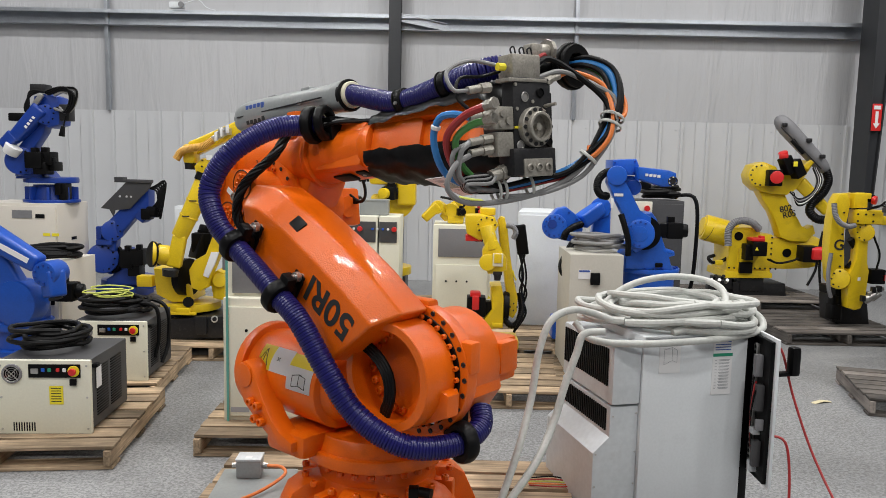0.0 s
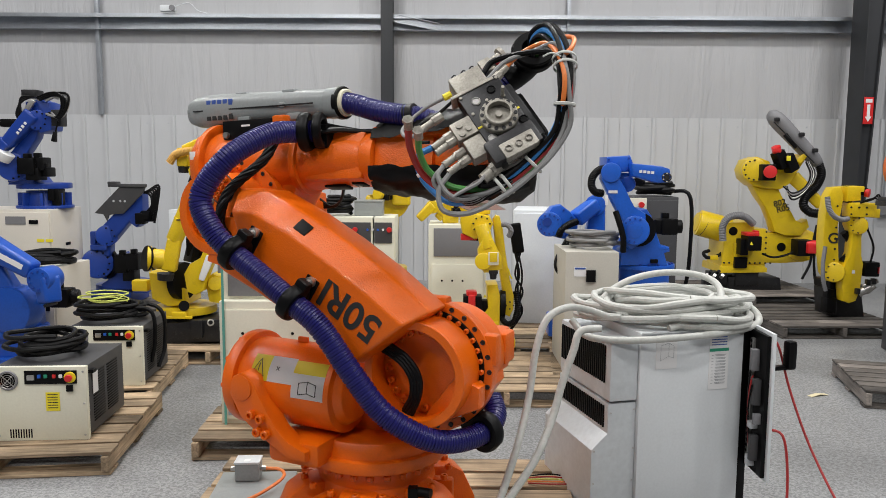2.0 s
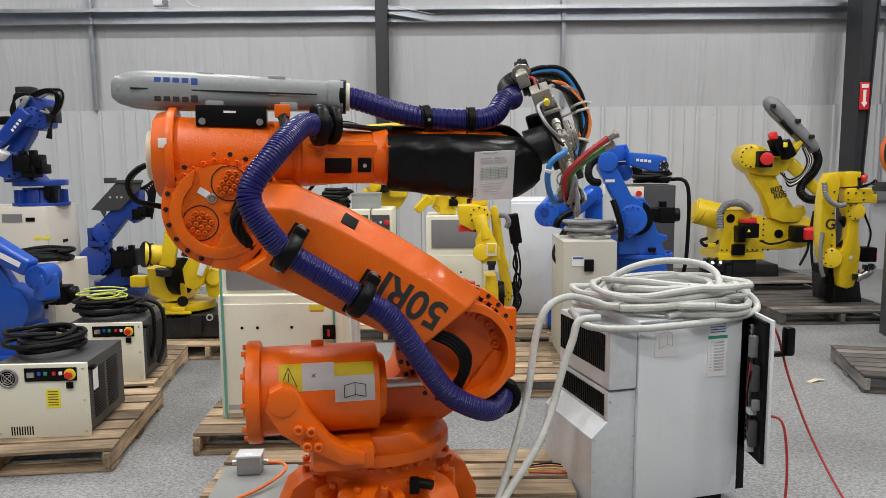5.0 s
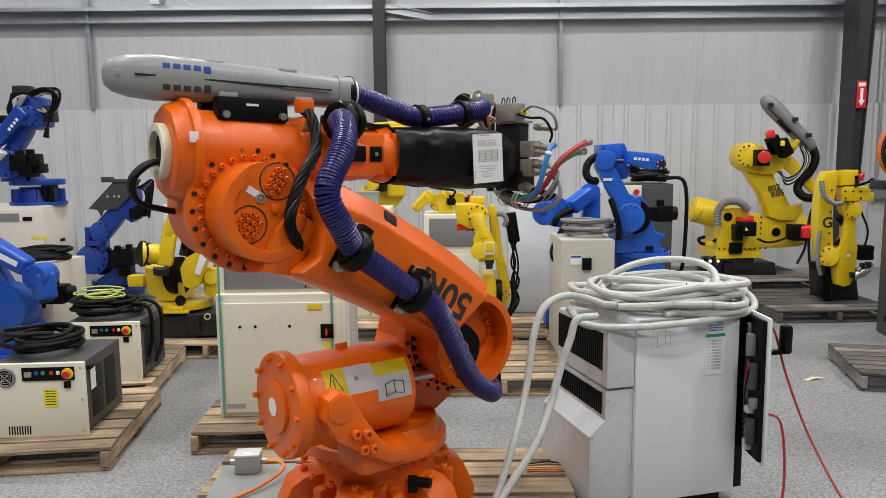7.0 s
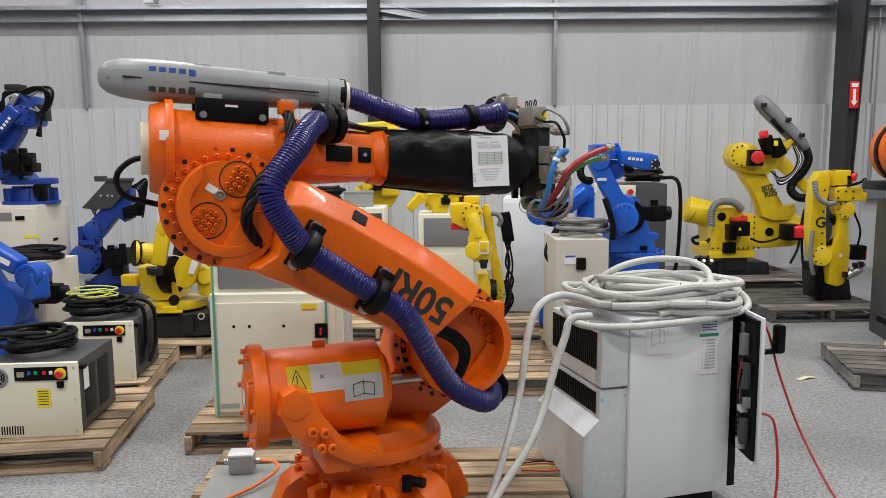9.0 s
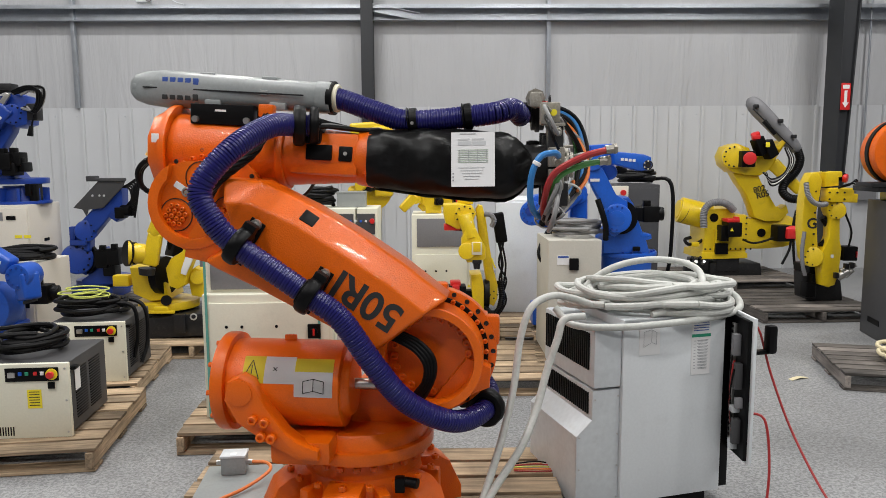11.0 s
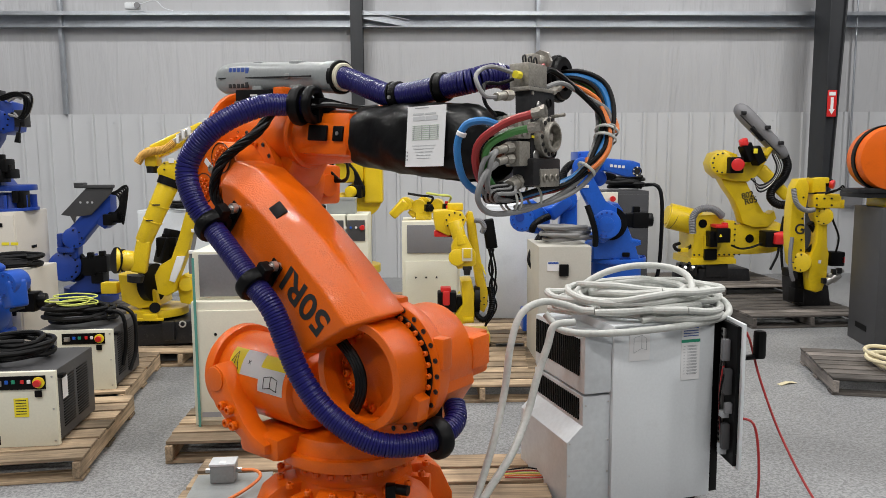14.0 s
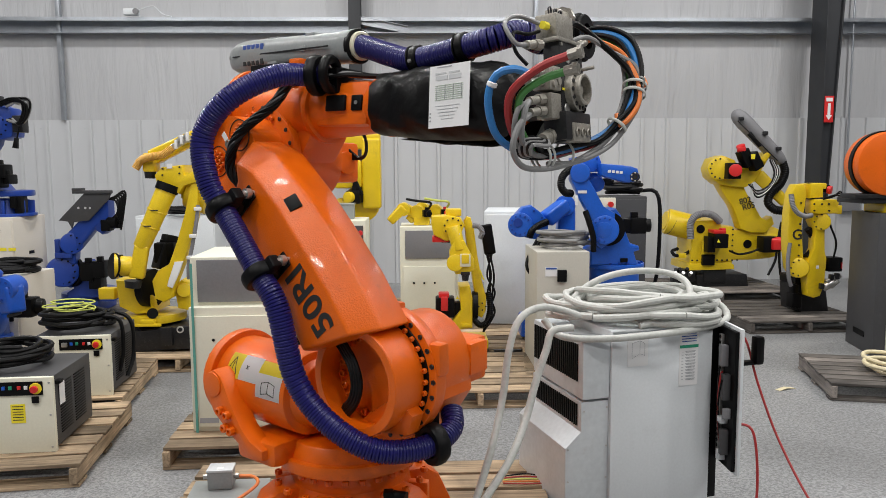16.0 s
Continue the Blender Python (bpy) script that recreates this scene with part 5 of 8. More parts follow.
b = prism(B(), [(0.111, 1.272), (0.247, 1.280), (0.351, 1.261), (0.388, 1.194), (0.313, 1.091), (0.228, 1.063), (0.124, 1.116), (0.106, 1.206)], 6.1, 6.34, 0.025)
bx(b, (0.297, 6.250, 1.300), (0.13, 0.16, 0.06), 0.012)
ua = add("upper_arm", b, YELLOW)
add("face_plate", cy(B(), (0.285, 6.100, 1.186), (0.284, 6.085, 1.187), 0.085, None, 30, 0.004), YELLOW, ua)
bolts(add, ua, (0.284, 6.086, 1.187), (0, -1, 0), 0.07, 9, 0.009, DARK)
add("red_cover", bx(B(), (0.183, 6.200, 1.078), (0.14, 0.14, 0.05), 0.01), RED, ua)
add("black_cover", bx(B(), (0.243, 6.240, 1.069), (0.1, 0.12, 0.05), 0.01), BLACK, ua)
b = cy(B(), (0.283, 6.060, 1.189), (0.336, 6.020, 0.995), 0.06, 0.056, 28, 0.008)
prism(b, [(0.251, 0.989), (0.289, 1.082), (0.373, 1.081), (0.419, 0.987), (0.452, 0.931), (0.456, 0.837), (0.391, 0.804), (0.302, 0.800), (0.256, 0.885)], 5.98, 6.1, 0.018)
cy(b, (0.296, 5.960, 0.900), (0.304, 6.120, 0.879), 0.07, None, 26, 0.01)
fo = add("forearm", b, YELLOW)
add("name_bar", bx(B(), (0.308, 6.000, 1.128), (0.06, 0.004, 0.025), 0.001), CREAM, fo)
add("bare_cover", bx(B(), (0.379, 5.965, 0.921), (0.085, 0.03, 0.105), 0.006), CREAM, fo, "bare cast cover with dark edge")
add("cover_face", bx(B(), (0.378, 5.948, 0.933), (0.06, 0.006, 0.075), 0.006), YELLOW, fo)
add("flange", cy(bx(B(), (0.381, 6.000, 0.809), (0.075, 0.07, 0.03), 0.006), (0.381, 6.000, 0.800), (0.381, 6.000, 0.748), 0.032, 0.026, 20), DARK, fo)
add("cable_box", put(B(), link((0.586, 6.400, 1.181), (0.626, 6.400, 0.921), 0.1, 0.1, 0.07, 0.07, 0.015)), BLACK)
add("hose", tube(B(), [(0.462, 6.200, 1.186), (0.513, 6.180, 1.178), (0.537, 6.180, 1.130), (0.520, 6.200, 1.080)], 0.024, 36, 9, 0.004), MIDGREY, ua)
add("ribbed_hose", tube(B(), [(0.597, 6.300, 0.596), (0.613, 6.260, 0.464), (0.580, 6.220, 0.353), (0.520, 6.200, 0.329), (0.461, 6.200, 0.389)], 0.028, 50, 10, 0.005), BLACK)
for k_ in range(4):
    add("cable", tube(B(), [Vector((0.592, 6.360, 0.926)) + Vector((0.015 * k_, 0, 0)), Vector((0.630, 6.340, 0.739)) + Vector((0.012 * k_ * (-1) ** k_, 0, 0)), Vector((0.600, 6.330, 0.591)) + Vector((0.02 * k_, 0, 0)), Vector((0.657, 6.300, 0.421)) + Vector((-0.02 * k_, 0, 0)), (0.554, 6.260, 0.255)], 0.009, 40, 7), RUBBER)
add("cable", tube(B(), [(0.525, 6.260, 0.801), (0.543, 6.250, 0.743), (0.558, 6.250, 0.714)], 0.007, 12, 6), YLABEL)

# small yellow robots lying on the cream cabinet
for x_, y_, lab in ((-0.02, 7.25, "small yellow robot lying on a cream cabinet"), (0.16, 7.35, "small yellow robot beside another on a cream cabinet")):
    r, add, m = kit("small_yellow_robot", lab, (x_, y_, 1.12))
    add("base", bx(B(), (x_ + 0.05, y_, 1.17), (0.16, 0.16, 0.1), 0.02), YELLOW)
    la = add("lower_arm", put(cy(B(), (x_, y_ - 0.08, 1.25), (x_ + 0.02, y_ + 0.05, 1.25), 0.07, None, 24, 0.01), link((x_ + 0.02, y_, 1.2), (x_ - 0.12, y_ - 0.05, 1.3), 0.11, 0.09, 0.1, 0.08, 0.02)), YELLOW)
    add("upper_arm", put(cy(B(), (x_ - 0.13, y_ - 0.14, 1.28), (x_ - 0.12, y_ + 0.02, 1.28), 0.065, None, 24, 0.01), link((x_ - 0.12, y_ - 0.1, 1.3), (x_ - 0.26, y_ - 0.12, 1.16), 0.1, 0.08, 0.1, 0.08, 0.02)), YELLOW)
    servo(add, la, (x_ + 0.08, y_ - 0.06, 1.24), (0.4, -1, 0), 0.07, RED if x_ > 0 else BLACK)
    add("cable", tube(B(), [(x_ + 0.1, y_, 1.25), (x_ + 0.14, y_ - 0.1, 1.34), (x_ + 0.02, y_ - 0.12, 1.36), (x_ - 0.1, y_ - 0.1, 1.38)], 0.012, 24, 6), LIME_CABLE if x_ > 0 else RUBBER)

# yellow robot behind the controllers
r, add, m = kit("yellow_robot", "tall yellow robot behind the controllers", (-0.75, 8.2, 0.13))
add("foot", bx(B(), (-0.75, 8.2, 0.3), (0.5, 0.5, 0.34), 0.02), DARK)
tu = add("turret", put(cy(B(), (-0.75, 8.2, 0.47), (-0.75, 8.2, 0.56), 0.3, None, 36, 0.01), link((-0.78, 8.2, 0.55), (-0.72, 8.2, 1.35), 0.42, 0.36, 0.36, 0.3, 0.05)), YELLOW)
la = add("lower_arm", put(cy(B(), (-0.62, 7.95, 1.3), (-0.62, 8.15, 1.3), 0.2, None, 36, 0.015), link((-0.5, 8.0, 1.25), (-0.5, 8.0, 2.0), 0.26, 0.24, 0.2, 0.2, 0.03)), YELLOW)
ua = add("upper_arm", put(bx(B(), (-0.75, 8.0, 1.62), (0.3, 0.3, 0.3), 0.04), link((-0.85, 8.0, 1.95), (-0.4, 8.0, 1.98), 0.16, 0.16, 0.2, 0.2, 0.03)), YELLOW)
servo(add, la, (-0.62, 7.95, 1.38), (-0.6, -1, 0), 0.14, YELLOW)
for k_ in range(4):
    add("cable", tube(B(), [(-1.0 + 0.03 * k_, 7.85, 1.5), (-0.9, 7.8, 1.7 + 0.03 * k_), (-0.7, 7.8, 1.62), (-0.68 + 0.03 * k_, 7.8, 1.4)], 0.014, 30, 6), RUBBER, ua)
tb = thing("terminal_box", "grey-green terminal box on a cream cabinet", "box", pose(-0.78, 7.35, 1.18))
part("body", bx(B(), (0, 0, 0.07), (0.28, 0.2, 0.14), 0.008), GREY_SHELL, tb)
part("lid", bx(B(), (0, 0, 0.145), (0.29, 0.21, 0.02), 0.005), GREY_SHELL, tb)
coil("cable_coil", -1.08, 7.3, 1.18, 0.14, 5, 0.02, RUBBER, "black cable heaped on a cream cabinet", seed=41, lift=0.035)

# yellow robot with its forearm folded down
r, add, m = kit("yellow_robot", "yellow robot with its forearm folded down on a dark foot", (-2.35, 6.5, 0.13))
add("foot", bx(prism(B(), [(-2.414, 0.307), (-2.101, 0.342), (-1.892, 0.349), (-1.890, 0.153), (-2.422, 0.131)], 6.2, 6.85, 0.02), (-2.14, 6.18, 0.27), (0.1, 0.05, 0.16), 0.012), DARK, None, "dark cast foot")
add("foot_eye", ring(B(), (-2.021, 6.170, 0.328), (-2.014, 6.150, 0.332), 0.03, 0.018, 20), STEEL)
add("bearing", cy(B(), (-2.33, 6.5, 0.24), (-2.33, 6.5, 0.36), 0.21, None, 36), BLACK)
b = cy(B(), (-2.33, 6.48, 0.36), (-2.33, 6.48, 0.43), 0.26, None, 44, 0.012)
prism(b, [(-2.589, 0.741), (-2.367, 0.729), (-2.279, 0.582), (-2.265, 0.454), (-2.428, 0.437), (-2.568, 0.507)], 6.28, 6.7, 0.03)
prism(b, [(-2.106, 0.681), (-2.037, 0.734), (-1.981, 0.709), (-1.966, 0.601), (-1.976, 0.463), (-2.076, 0.484)], 6.3, 6.6, 0.02)
tu = add("turret", b, YELLOW)
add("lug", bx(bx(B(), (-2.297, 6.200, 0.393), (0.12, 0.05, 0.04), 0.01), (-2.294, 6.190, 0.366), (0.22, 0.03, 0.025), 0.008), YELLOW, tu)
add("round_hole", cy(B(), (-2.267, 6.230, 0.459), (-2.259, 6.210, 0.463), 0.045, None, 20), BLACK, tu)
add("side_lug", bx(B(), (-2.676, 6.350, 0.618), (0.14, 0.1, 0.1), 0.015), YELLOW, tu)
add("cap_cover", cy(B(), (-2.015, 6.300, 0.644), (-2.006, 6.270, 0.649), 0.06, None, 26, 0.006), YELLOW, tu)
add("joint_ring", cy(B(), (-2.352, 6.360, 0.657), (-2.287, 6.340, 0.660), 0.165, None, 40), BLACK, tu)
bolts(add, tu, (-2.352, 6.360, 0.657), (-1, 0.05, 0), 0.14, 16, 0.012, DARK)
b = prism(B(), [(-2.252, 0.740), (-2.202, 0.826), (-2.106, 0.882), (-2.032, 1.072), (-1.957, 1.308), (-1.895, 1.562), (-1.830, 1.566), (-1.844, 1.331), (-1.909, 1.095), (-1.984, 0.881), (-2.056, 0.714), (-2.090, 0.594), (-2.157, 0.556), (-2.231, 0.585)], 6.2, 6.33, 0.024)
la = add("lower_arm", b, YELLOW)
add("guard_strip", prism(B(), [(-2.043, 0.904), (-1.973, 0.908), (-2.015, 0.799), (-2.071, 0.685), (-2.113, 0.700), (-2.102, 0.743)], 6.165, 6.19, 0.004), PAPER, la, "white metal guard strip")
add("drain_pipe", tube(B(), [(-1.837, 6.200, 1.378), (-1.857, 6.180, 1.214), (-1.897, 6.180, 1.025), (-1.931, 6.180, 0.883), (-1.942, 6.200, 0.756)], 0.016, 40, 9), MIDGREY, la, "grey pipe in white clips")
for p_ in ((-1.837, 6.180, 1.346), (-1.881, 6.170, 1.121), (-1.911, 6.170, 0.941)):
    add("pipe_clip", bx(B(), p_, (0.055, 0.04, 0.03), 0.006), PAPER, la)
b = prism(B(), [(-2.128, 1.693), (-1.952, 1.711), (-1.942, 1.627), (-1.834, 1.673), (-1.765, 1.543), (-1.857, 1.562), (-1.941, 1.534), (-1.990, 1.469), (-2.081, 1.516), (-2.171, 1.563), (-2.186, 1.629)], 6.18, 6.5, 0.03)
put(b, link((-2.249, 6.350, 1.771), (-1.816, 6.350, 1.978), 0.13, 0.11, 0.12, 0.1, 0.02))
bx(b, (-2.243, 6.300, 1.732), (0.1, 0.16, 0.16), 0.025)
ua = add("upper_arm", b, YELLOW)
for px_, pz_ in ([(-2.110, 1.679), (-1.971, 1.693), (-2.113, 1.628), (-1.974, 1.641)]):
    add("screw", cy(B(), (px_, 6.18, pz_), (px_, 6.172, pz_), 0.008, seg=6), DARK, ua)
add("paper_mark", bx(B(), (-2.052, 6.175, 1.702), (0.045, 0.003, 0.04), 0), PAPER, ua)
add("dark_wrist", cy(B(), (-2.248, 6.280, 1.671), (-2.251, 6.280, 1.600), 0.05, 0.04, 20), DARK, ua)
add("elbow_drum", cy(cy(B(), (-1.953, 6.400, 1.515), (-1.774, 6.400, 1.442), 0.17, None, 36, 0.02), (-1.972, 6.400, 1.530), (-1.934, 6.400, 1.510), 0.12, None, 30), YELLOW, ua)
b = cy(B(), (-2.092, 6.200, 1.506), (-2.308, 6.160, 1.031), 0.085, 0.068, 30, 0.01)
put(b, link((-2.298, 6.160, 1.050), (-2.354, 6.150, 0.777), 0.11, 0.12, 0.12, 0.12, 0.02))
fo = add("forearm", b, YELLOW)
add("joint_ring", cy(B(), (-2.075, 6.210, 1.553), (-2.098, 6.200, 1.492), 0.094, None, 30), BLACK, fo)
for u_ in (0.35, 0.62):
    p_ = Vector((-2.092, 6.200, 1.506)).lerp(Vector((-2.308, 6.160, 1.031)), u_)
    add("cable_clip", ring(B(), p_, p_ + Vector((-0.006, 0, -0.014)), 0.088 - 0.012 * u_, 0.07, 26), YELLOW, fo)
    add("print_bar", bx(B(), p_ + Vector((0, -0.084, 0)), (0.06, 0.003, 0.01), 0), INK, fo)
dr_ = add("wrist_drum", cy(cy(B(), (-2.485, 6.120, 0.882), (-2.399, 6.160, 0.871), 0.085, None, 30, 0.012), (-2.513, 6.110, 0.883), (-2.485, 6.120, 0.882), 0.105, None, 30), YELLOW, fo)
add("drum_face", cy(cy(B(), (-2.523, 6.100, 0.885), (-2.513, 6.110, 0.883), 0.11, None, 30), (-2.476, 6.120, 0.881), (-2.462, 6.120, 0.881), 0.095, None, 30), BLACK, dr_)
add("flange", cy(B(), (-2.383, 6.150, 0.753), (-2.390, 6.150, 0.696), 0.07, 0.062, 26), DARK, fo)
add("ribbed_hose", tube(B(), [(-2.338, 6.200, 1.685), (-2.289, 6.200, 1.750), (-2.207, 6.180, 1.777), (-2.105, 6.180, 1.795), (-2.027, 6.200, 1.851)], 0.035, 70, 10, 0.006), TAN, ua, "tan ribbed hose")
gp = add("gripper", put(put(bx(B(), (-1.938, 6.250, 1.927), (0.1, 0.08, 0.06), 0.01), link((-2.042, 6.220, 1.851), (-1.891, 6.220, 1.934), 0.05, 0.05, 0.05, 0.05, 0.01)), link((-2.006, 6.200, 1.897), (-1.893, 6.200, 1.961), 0.03, 0.03, 0.03, 0.03, 0.006)), STEEL, ua)
for p_ in ((-1.991, 6.180, 1.878), (-1.944, 6.180, 1.914), (-1.897, 6.180, 1.942)):
    add("finger", bx(B(), p_, (0.02, 0.04, 0.07), 0.004), PAPER, gp)
servo(add, tu, (-2.271, 6.550, 0.789), (0.2, 0.2, 1), 0.18, BLACK)

# deep blue robot with a tilted dark plate
r, add, m = kit("dark_blue_robot", "deep blue robot arm carrying a dark tilted plate", (-3.78, 8.25, 0.13))
add("foot", bx(bx(B(), (-3.74, 8.25, 0.2), (0.5, 0.5, 0.14), 0.02), (-3.365, 8.000, 0.328), (0.16, 0.14, 0.12), 0.02), NAVY)
b = cy(B(), (-3.72, 8.22, 0.27), (-3.72, 8.22, 0.34), 0.24, None, 36, 0.01)
prism(b, [(-3.737, 0.622), (-3.620, 0.696), (-3.570, 0.508), (-3.514, 0.407), (-3.366, 0.381), (-3.370, 0.306), (-3.794, 0.296), (-3.815, 0.359), (-3.737, 0.409)], 7.98, 8.3, 0.02)
tu = add("turret", b, NAVY)
add("joint_ring", cy(B(), (-3.757, 7.980, 0.591), (-3.739, 8.020, 0.585), 0.165, None, 40), BLACK, tu)
b = prism(B(), [(-3.851, 0.757), (-3.776, 0.781), (-3.691, 0.768), (-3.694, 0.521), (-3.737, 0.421), (-3.833, 0.459), (-3.877, 0.534), (-3.882, 0.658)], 7.9, 8.06, 0.03)
cy(b, (-3.780, 7.860, 0.607), (-3.886, 8.080, 0.578), 0.165, None, 40, 0.03)
put(b, link((-3.760, 7.960, 0.699), (-3.711, 7.960, 0.885), 0.2, 0.14, 0.14, 0.12, 0.02))
la = add("lower_arm", b, NAVY)
bolts(add, la, (-3.779, 7.858, 0.607), (0, -1, 0), 0.13, 12, 0.012, BLACK)
b = cy(B(), (-3.669, 7.860, 0.907), (-3.772, 8.080, 0.886), 0.115, None, 34, 0.015)
put(b, link((-3.724, 7.960, 0.873), (-3.351, 7.980, 1.288), 0.2, 0.17, 0.18, 0.15, 0.03))
bx(b, (-3.828, 7.920, 0.878), (0.06, 0.1, 0.15), 0.012)
bx(b, (-3.763, 7.900, 0.781), (0.17, 0.12, 0.06), 0.012)
prism(b, [(-3.450, 1.253), (-3.285, 1.374), (-3.291, 1.044), (-3.367, 0.995), (-3.438, 1.045)], 7.9, 8.08, 0.02)
ua = add("upper_arm", b, NAVY)
bolts(add, ua, (-3.669, 7.858, 0.907), (0, -1, 0), 0.085, 8, 0.01, BLACK)
for p_, z_ in (((-3.516, 7.900, 0.606), 0.2), ((-3.392, 7.900, 0.630), 0.18), ((-3.446, 7.920, 0.491), 0.15)):
    m_ = add("motor", bx(B(), p_, (0.13, 0.16, z_), 0.014), BLACK, tu, "black servo motor")
    add("plug", bx(B(), Vector(p_) + Vector((0.02, -0.06, z_ / 2 + 0.02)), (0.06, 0.06, 0.06), 0.01), BLACK, m_)
cp = add("carried_plate", prism(B(), [(-3.789, 1.152), (-3.511, 1.433), (-3.227, 1.443), (-3.255, 1.377), (-3.474, 1.150), (-3.633, 1.133), (-3.655, 1.066), (-3.693, 1.139)], 7.85, 7.875, 0.004), CHARCOAL, ua, "dark grey carried plate")
add("plate_rim", bx(bx(B(), (-3.424, 7.860, 1.450), (0.4, 0.06, 0.035), 0.006), (-3.576, 7.880, 1.475), (0.1, 0.1, 0.03), 0.006), CHARCOAL, cp)
for px_, pz_ in ([(-3.575, 1.283), (-3.502, 1.283), (-3.454, 1.282)]):
    add("plate_hole", cy(B(), (px_, 7.85, pz_), (px_, 7.847, pz_), 0.012, seg=12), PALEINK, cp)
for k_ in range(6):
    add("cable", tube(B(), [Vector((-3.288, 7.900, 1.376)) + Vector((0.01 * k_, 0, 0)), Vector((-3.196, 7.880, 1.352)) + Vector((0.02 * k_, 0, 0.02 * k_)), Vector((-3.178, 7.880, 1.243)) + Vector((0.012 * k_, 0, 0)), Vector((-3.265, 7.900, 1.145)) + Vector((0.02 * k_, 0, -0.02 * k_))], 0.012, 30, 6), RUBBER, ua)
add("wrist_motor", bx(cy(B(), (-3.299, 7.920, 1.120), (-3.193, 7.900, 1.120), 0.06, None, 18), (-3.312, 7.920, 1.095), (0.1, 0.12, 0.12), 0.012), BLACK, ua)

# blue robot standing on the tall white cabinet
r, add, m = kit("blue_robot", "blue robot arm standing on a tall white cabinet", (-4.17, 7.6, 1.22))
b = cy(cy(B(), (-4.17, 7.6, 1.22), (-4.17, 7.6, 1.25), 0.27, None, 40, 0.006), (-4.17, 7.6, 1.25), (-4.17, 7.6, 1.4), 0.2, 0.17, 40)
ft = add("foot", b, NAVY)
for a_ in range(0, 360, 45):
    add("rib", bx(B(), (0.2, 0, 0.08), (0.1, 0.03, 0.14), 0.008, pose(-4.17, 7.6, 1.23, 0, 0, a_ + 20)), NAVY, ft)
add("cable_block", bx(bx(B(), (-3.978, 7.500, 1.338), (0.07, 0.14, 0.17), 0.012), (-4.007, 7.450, 1.363), (0.06, 0.1, 0.12), 0.01), BLACK)
b = cy(B(), (-4.17, 7.6, 1.42), (-4.17, 7.6, 1.48), 0.26, None, 44, 0.012)
prism(b, [(-4.410, 1.460), (-4.354, 1.594), (-4.300, 1.705), (-4.223, 1.682), (-4.187, 1.570), (-4.115, 1.480), (-4.083, 1.458)], 7.35, 7.7, 0.025)
tu = add("turret", b, NAVY)
for p_, w_ in (((-4.153, 7.320, 1.648), 0.17), ((-4.072, 7.360, 1.670), 0.14), ((-4.102, 7.340, 1.570), 0.13), ((-4.032, 7.400, 1.591), 0.1)):
    m_ = add("motor", bx(B(), p_, (w_, 0.17, w_ * 0.95), 0.014), BLACK, tu, "black servo motor")
    add("plug", bx(B(), Vector(p_) + Vector((0.01, -0.05, w_ * 0.5 + 0.015)), (0.06, 0.07, 0.05), 0.01), BLACK, m_)
b = prism(B(), [(-4.378, 1.483), (-4.376, 1.650), (-4.332, 1.782), (-4.233, 1.903), (-4.156, 2.034), (-4.093, 2.143), (-4.019, 2.088), (-4.065, 1.924), (-4.165, 1.781), (-4.196, 1.660), (-4.171, 1.549), (-4.231, 1.505)], 7.3, 7.44, 0.025)
cy(b, (-4.286, 7.260, 1.639), (-4.416, 7.480, 1.638), 0.14, None, 36, 0.02)
la = add("lower_arm", b, NAVY)
bolts(add, la, (-4.285, 7.258, 1.639), (0, -1, 0), 0.11, 12, 0.011, BLACK)
b = prism(B(), [(-4.138, 2.274), (-4.014, 2.305), (-3.906, 2.272), (-3.871, 2.141), (-3.892, 1.999), (-4.006, 1.967), (-4.079, 2.033), (-4.138, 2.132)], 7.26, 7.5, 0.03)
cy(b, (-4.007, 7.240, 2.095), (-4.162, 7.520, 2.112), 0.1, None, 32, 0.015)
put(b, link((-4.047, 7.260, 2.162), (-4.323, 7.240, 1.858), 0.15, 0.12, 0.15, 0.12, 0.03))
put(b, link((-4.310, 7.240, 1.891), (-4.440, 7.240, 1.782), 0.13, 0.1, 0.13, 0.1, 0.02))
ua = add("upper_arm", b, NAVY)
for k_ in range(4):
    add("print_bar", bx(B(), (0, 0, 0), (0.024, 0.004, 0.028), 0, Matrix.Translation(Vector((-4.094, 7.175, 2.060)) + Vector((-0.026 * k_, 0, -0.03 * k_))) @ pose(0, 0, 0, 0, -48, 0)), PAPER, ua)
bolts(add, ua, (-4.006, 7.238, 2.095), (0, -1, 0), 0.08, 9, 0.01, BLACK)
add("valve_block", bx(B(), (-4.077, 7.300, 2.349), (0.15, 0.14, 0.08), 0.01), DARK, ua)
add("valve_block", bx(B(), (-3.828, 7.300, 2.119), (0.1, 0.12, 0.16), 0.012), DARK, ua)
add("steel_bracket", put(B(), link((-4.135, 7.220, 2.138), (-4.025, 7.220, 2.288), 0.05, 0.05, 0.03, 0.03, 0.006)), STEEL, ua)
add("steel_fitting", put(cy(B(), (-3.916, 7.240, 2.289), (-3.803, 7.220, 2.340), 0.022, seg=10), link((-3.826, 7.220, 2.329), (-3.773, 7.220, 2.308), 0.05, 0.04, 0.05, 0.04, 0.008)), STEEL, ua)
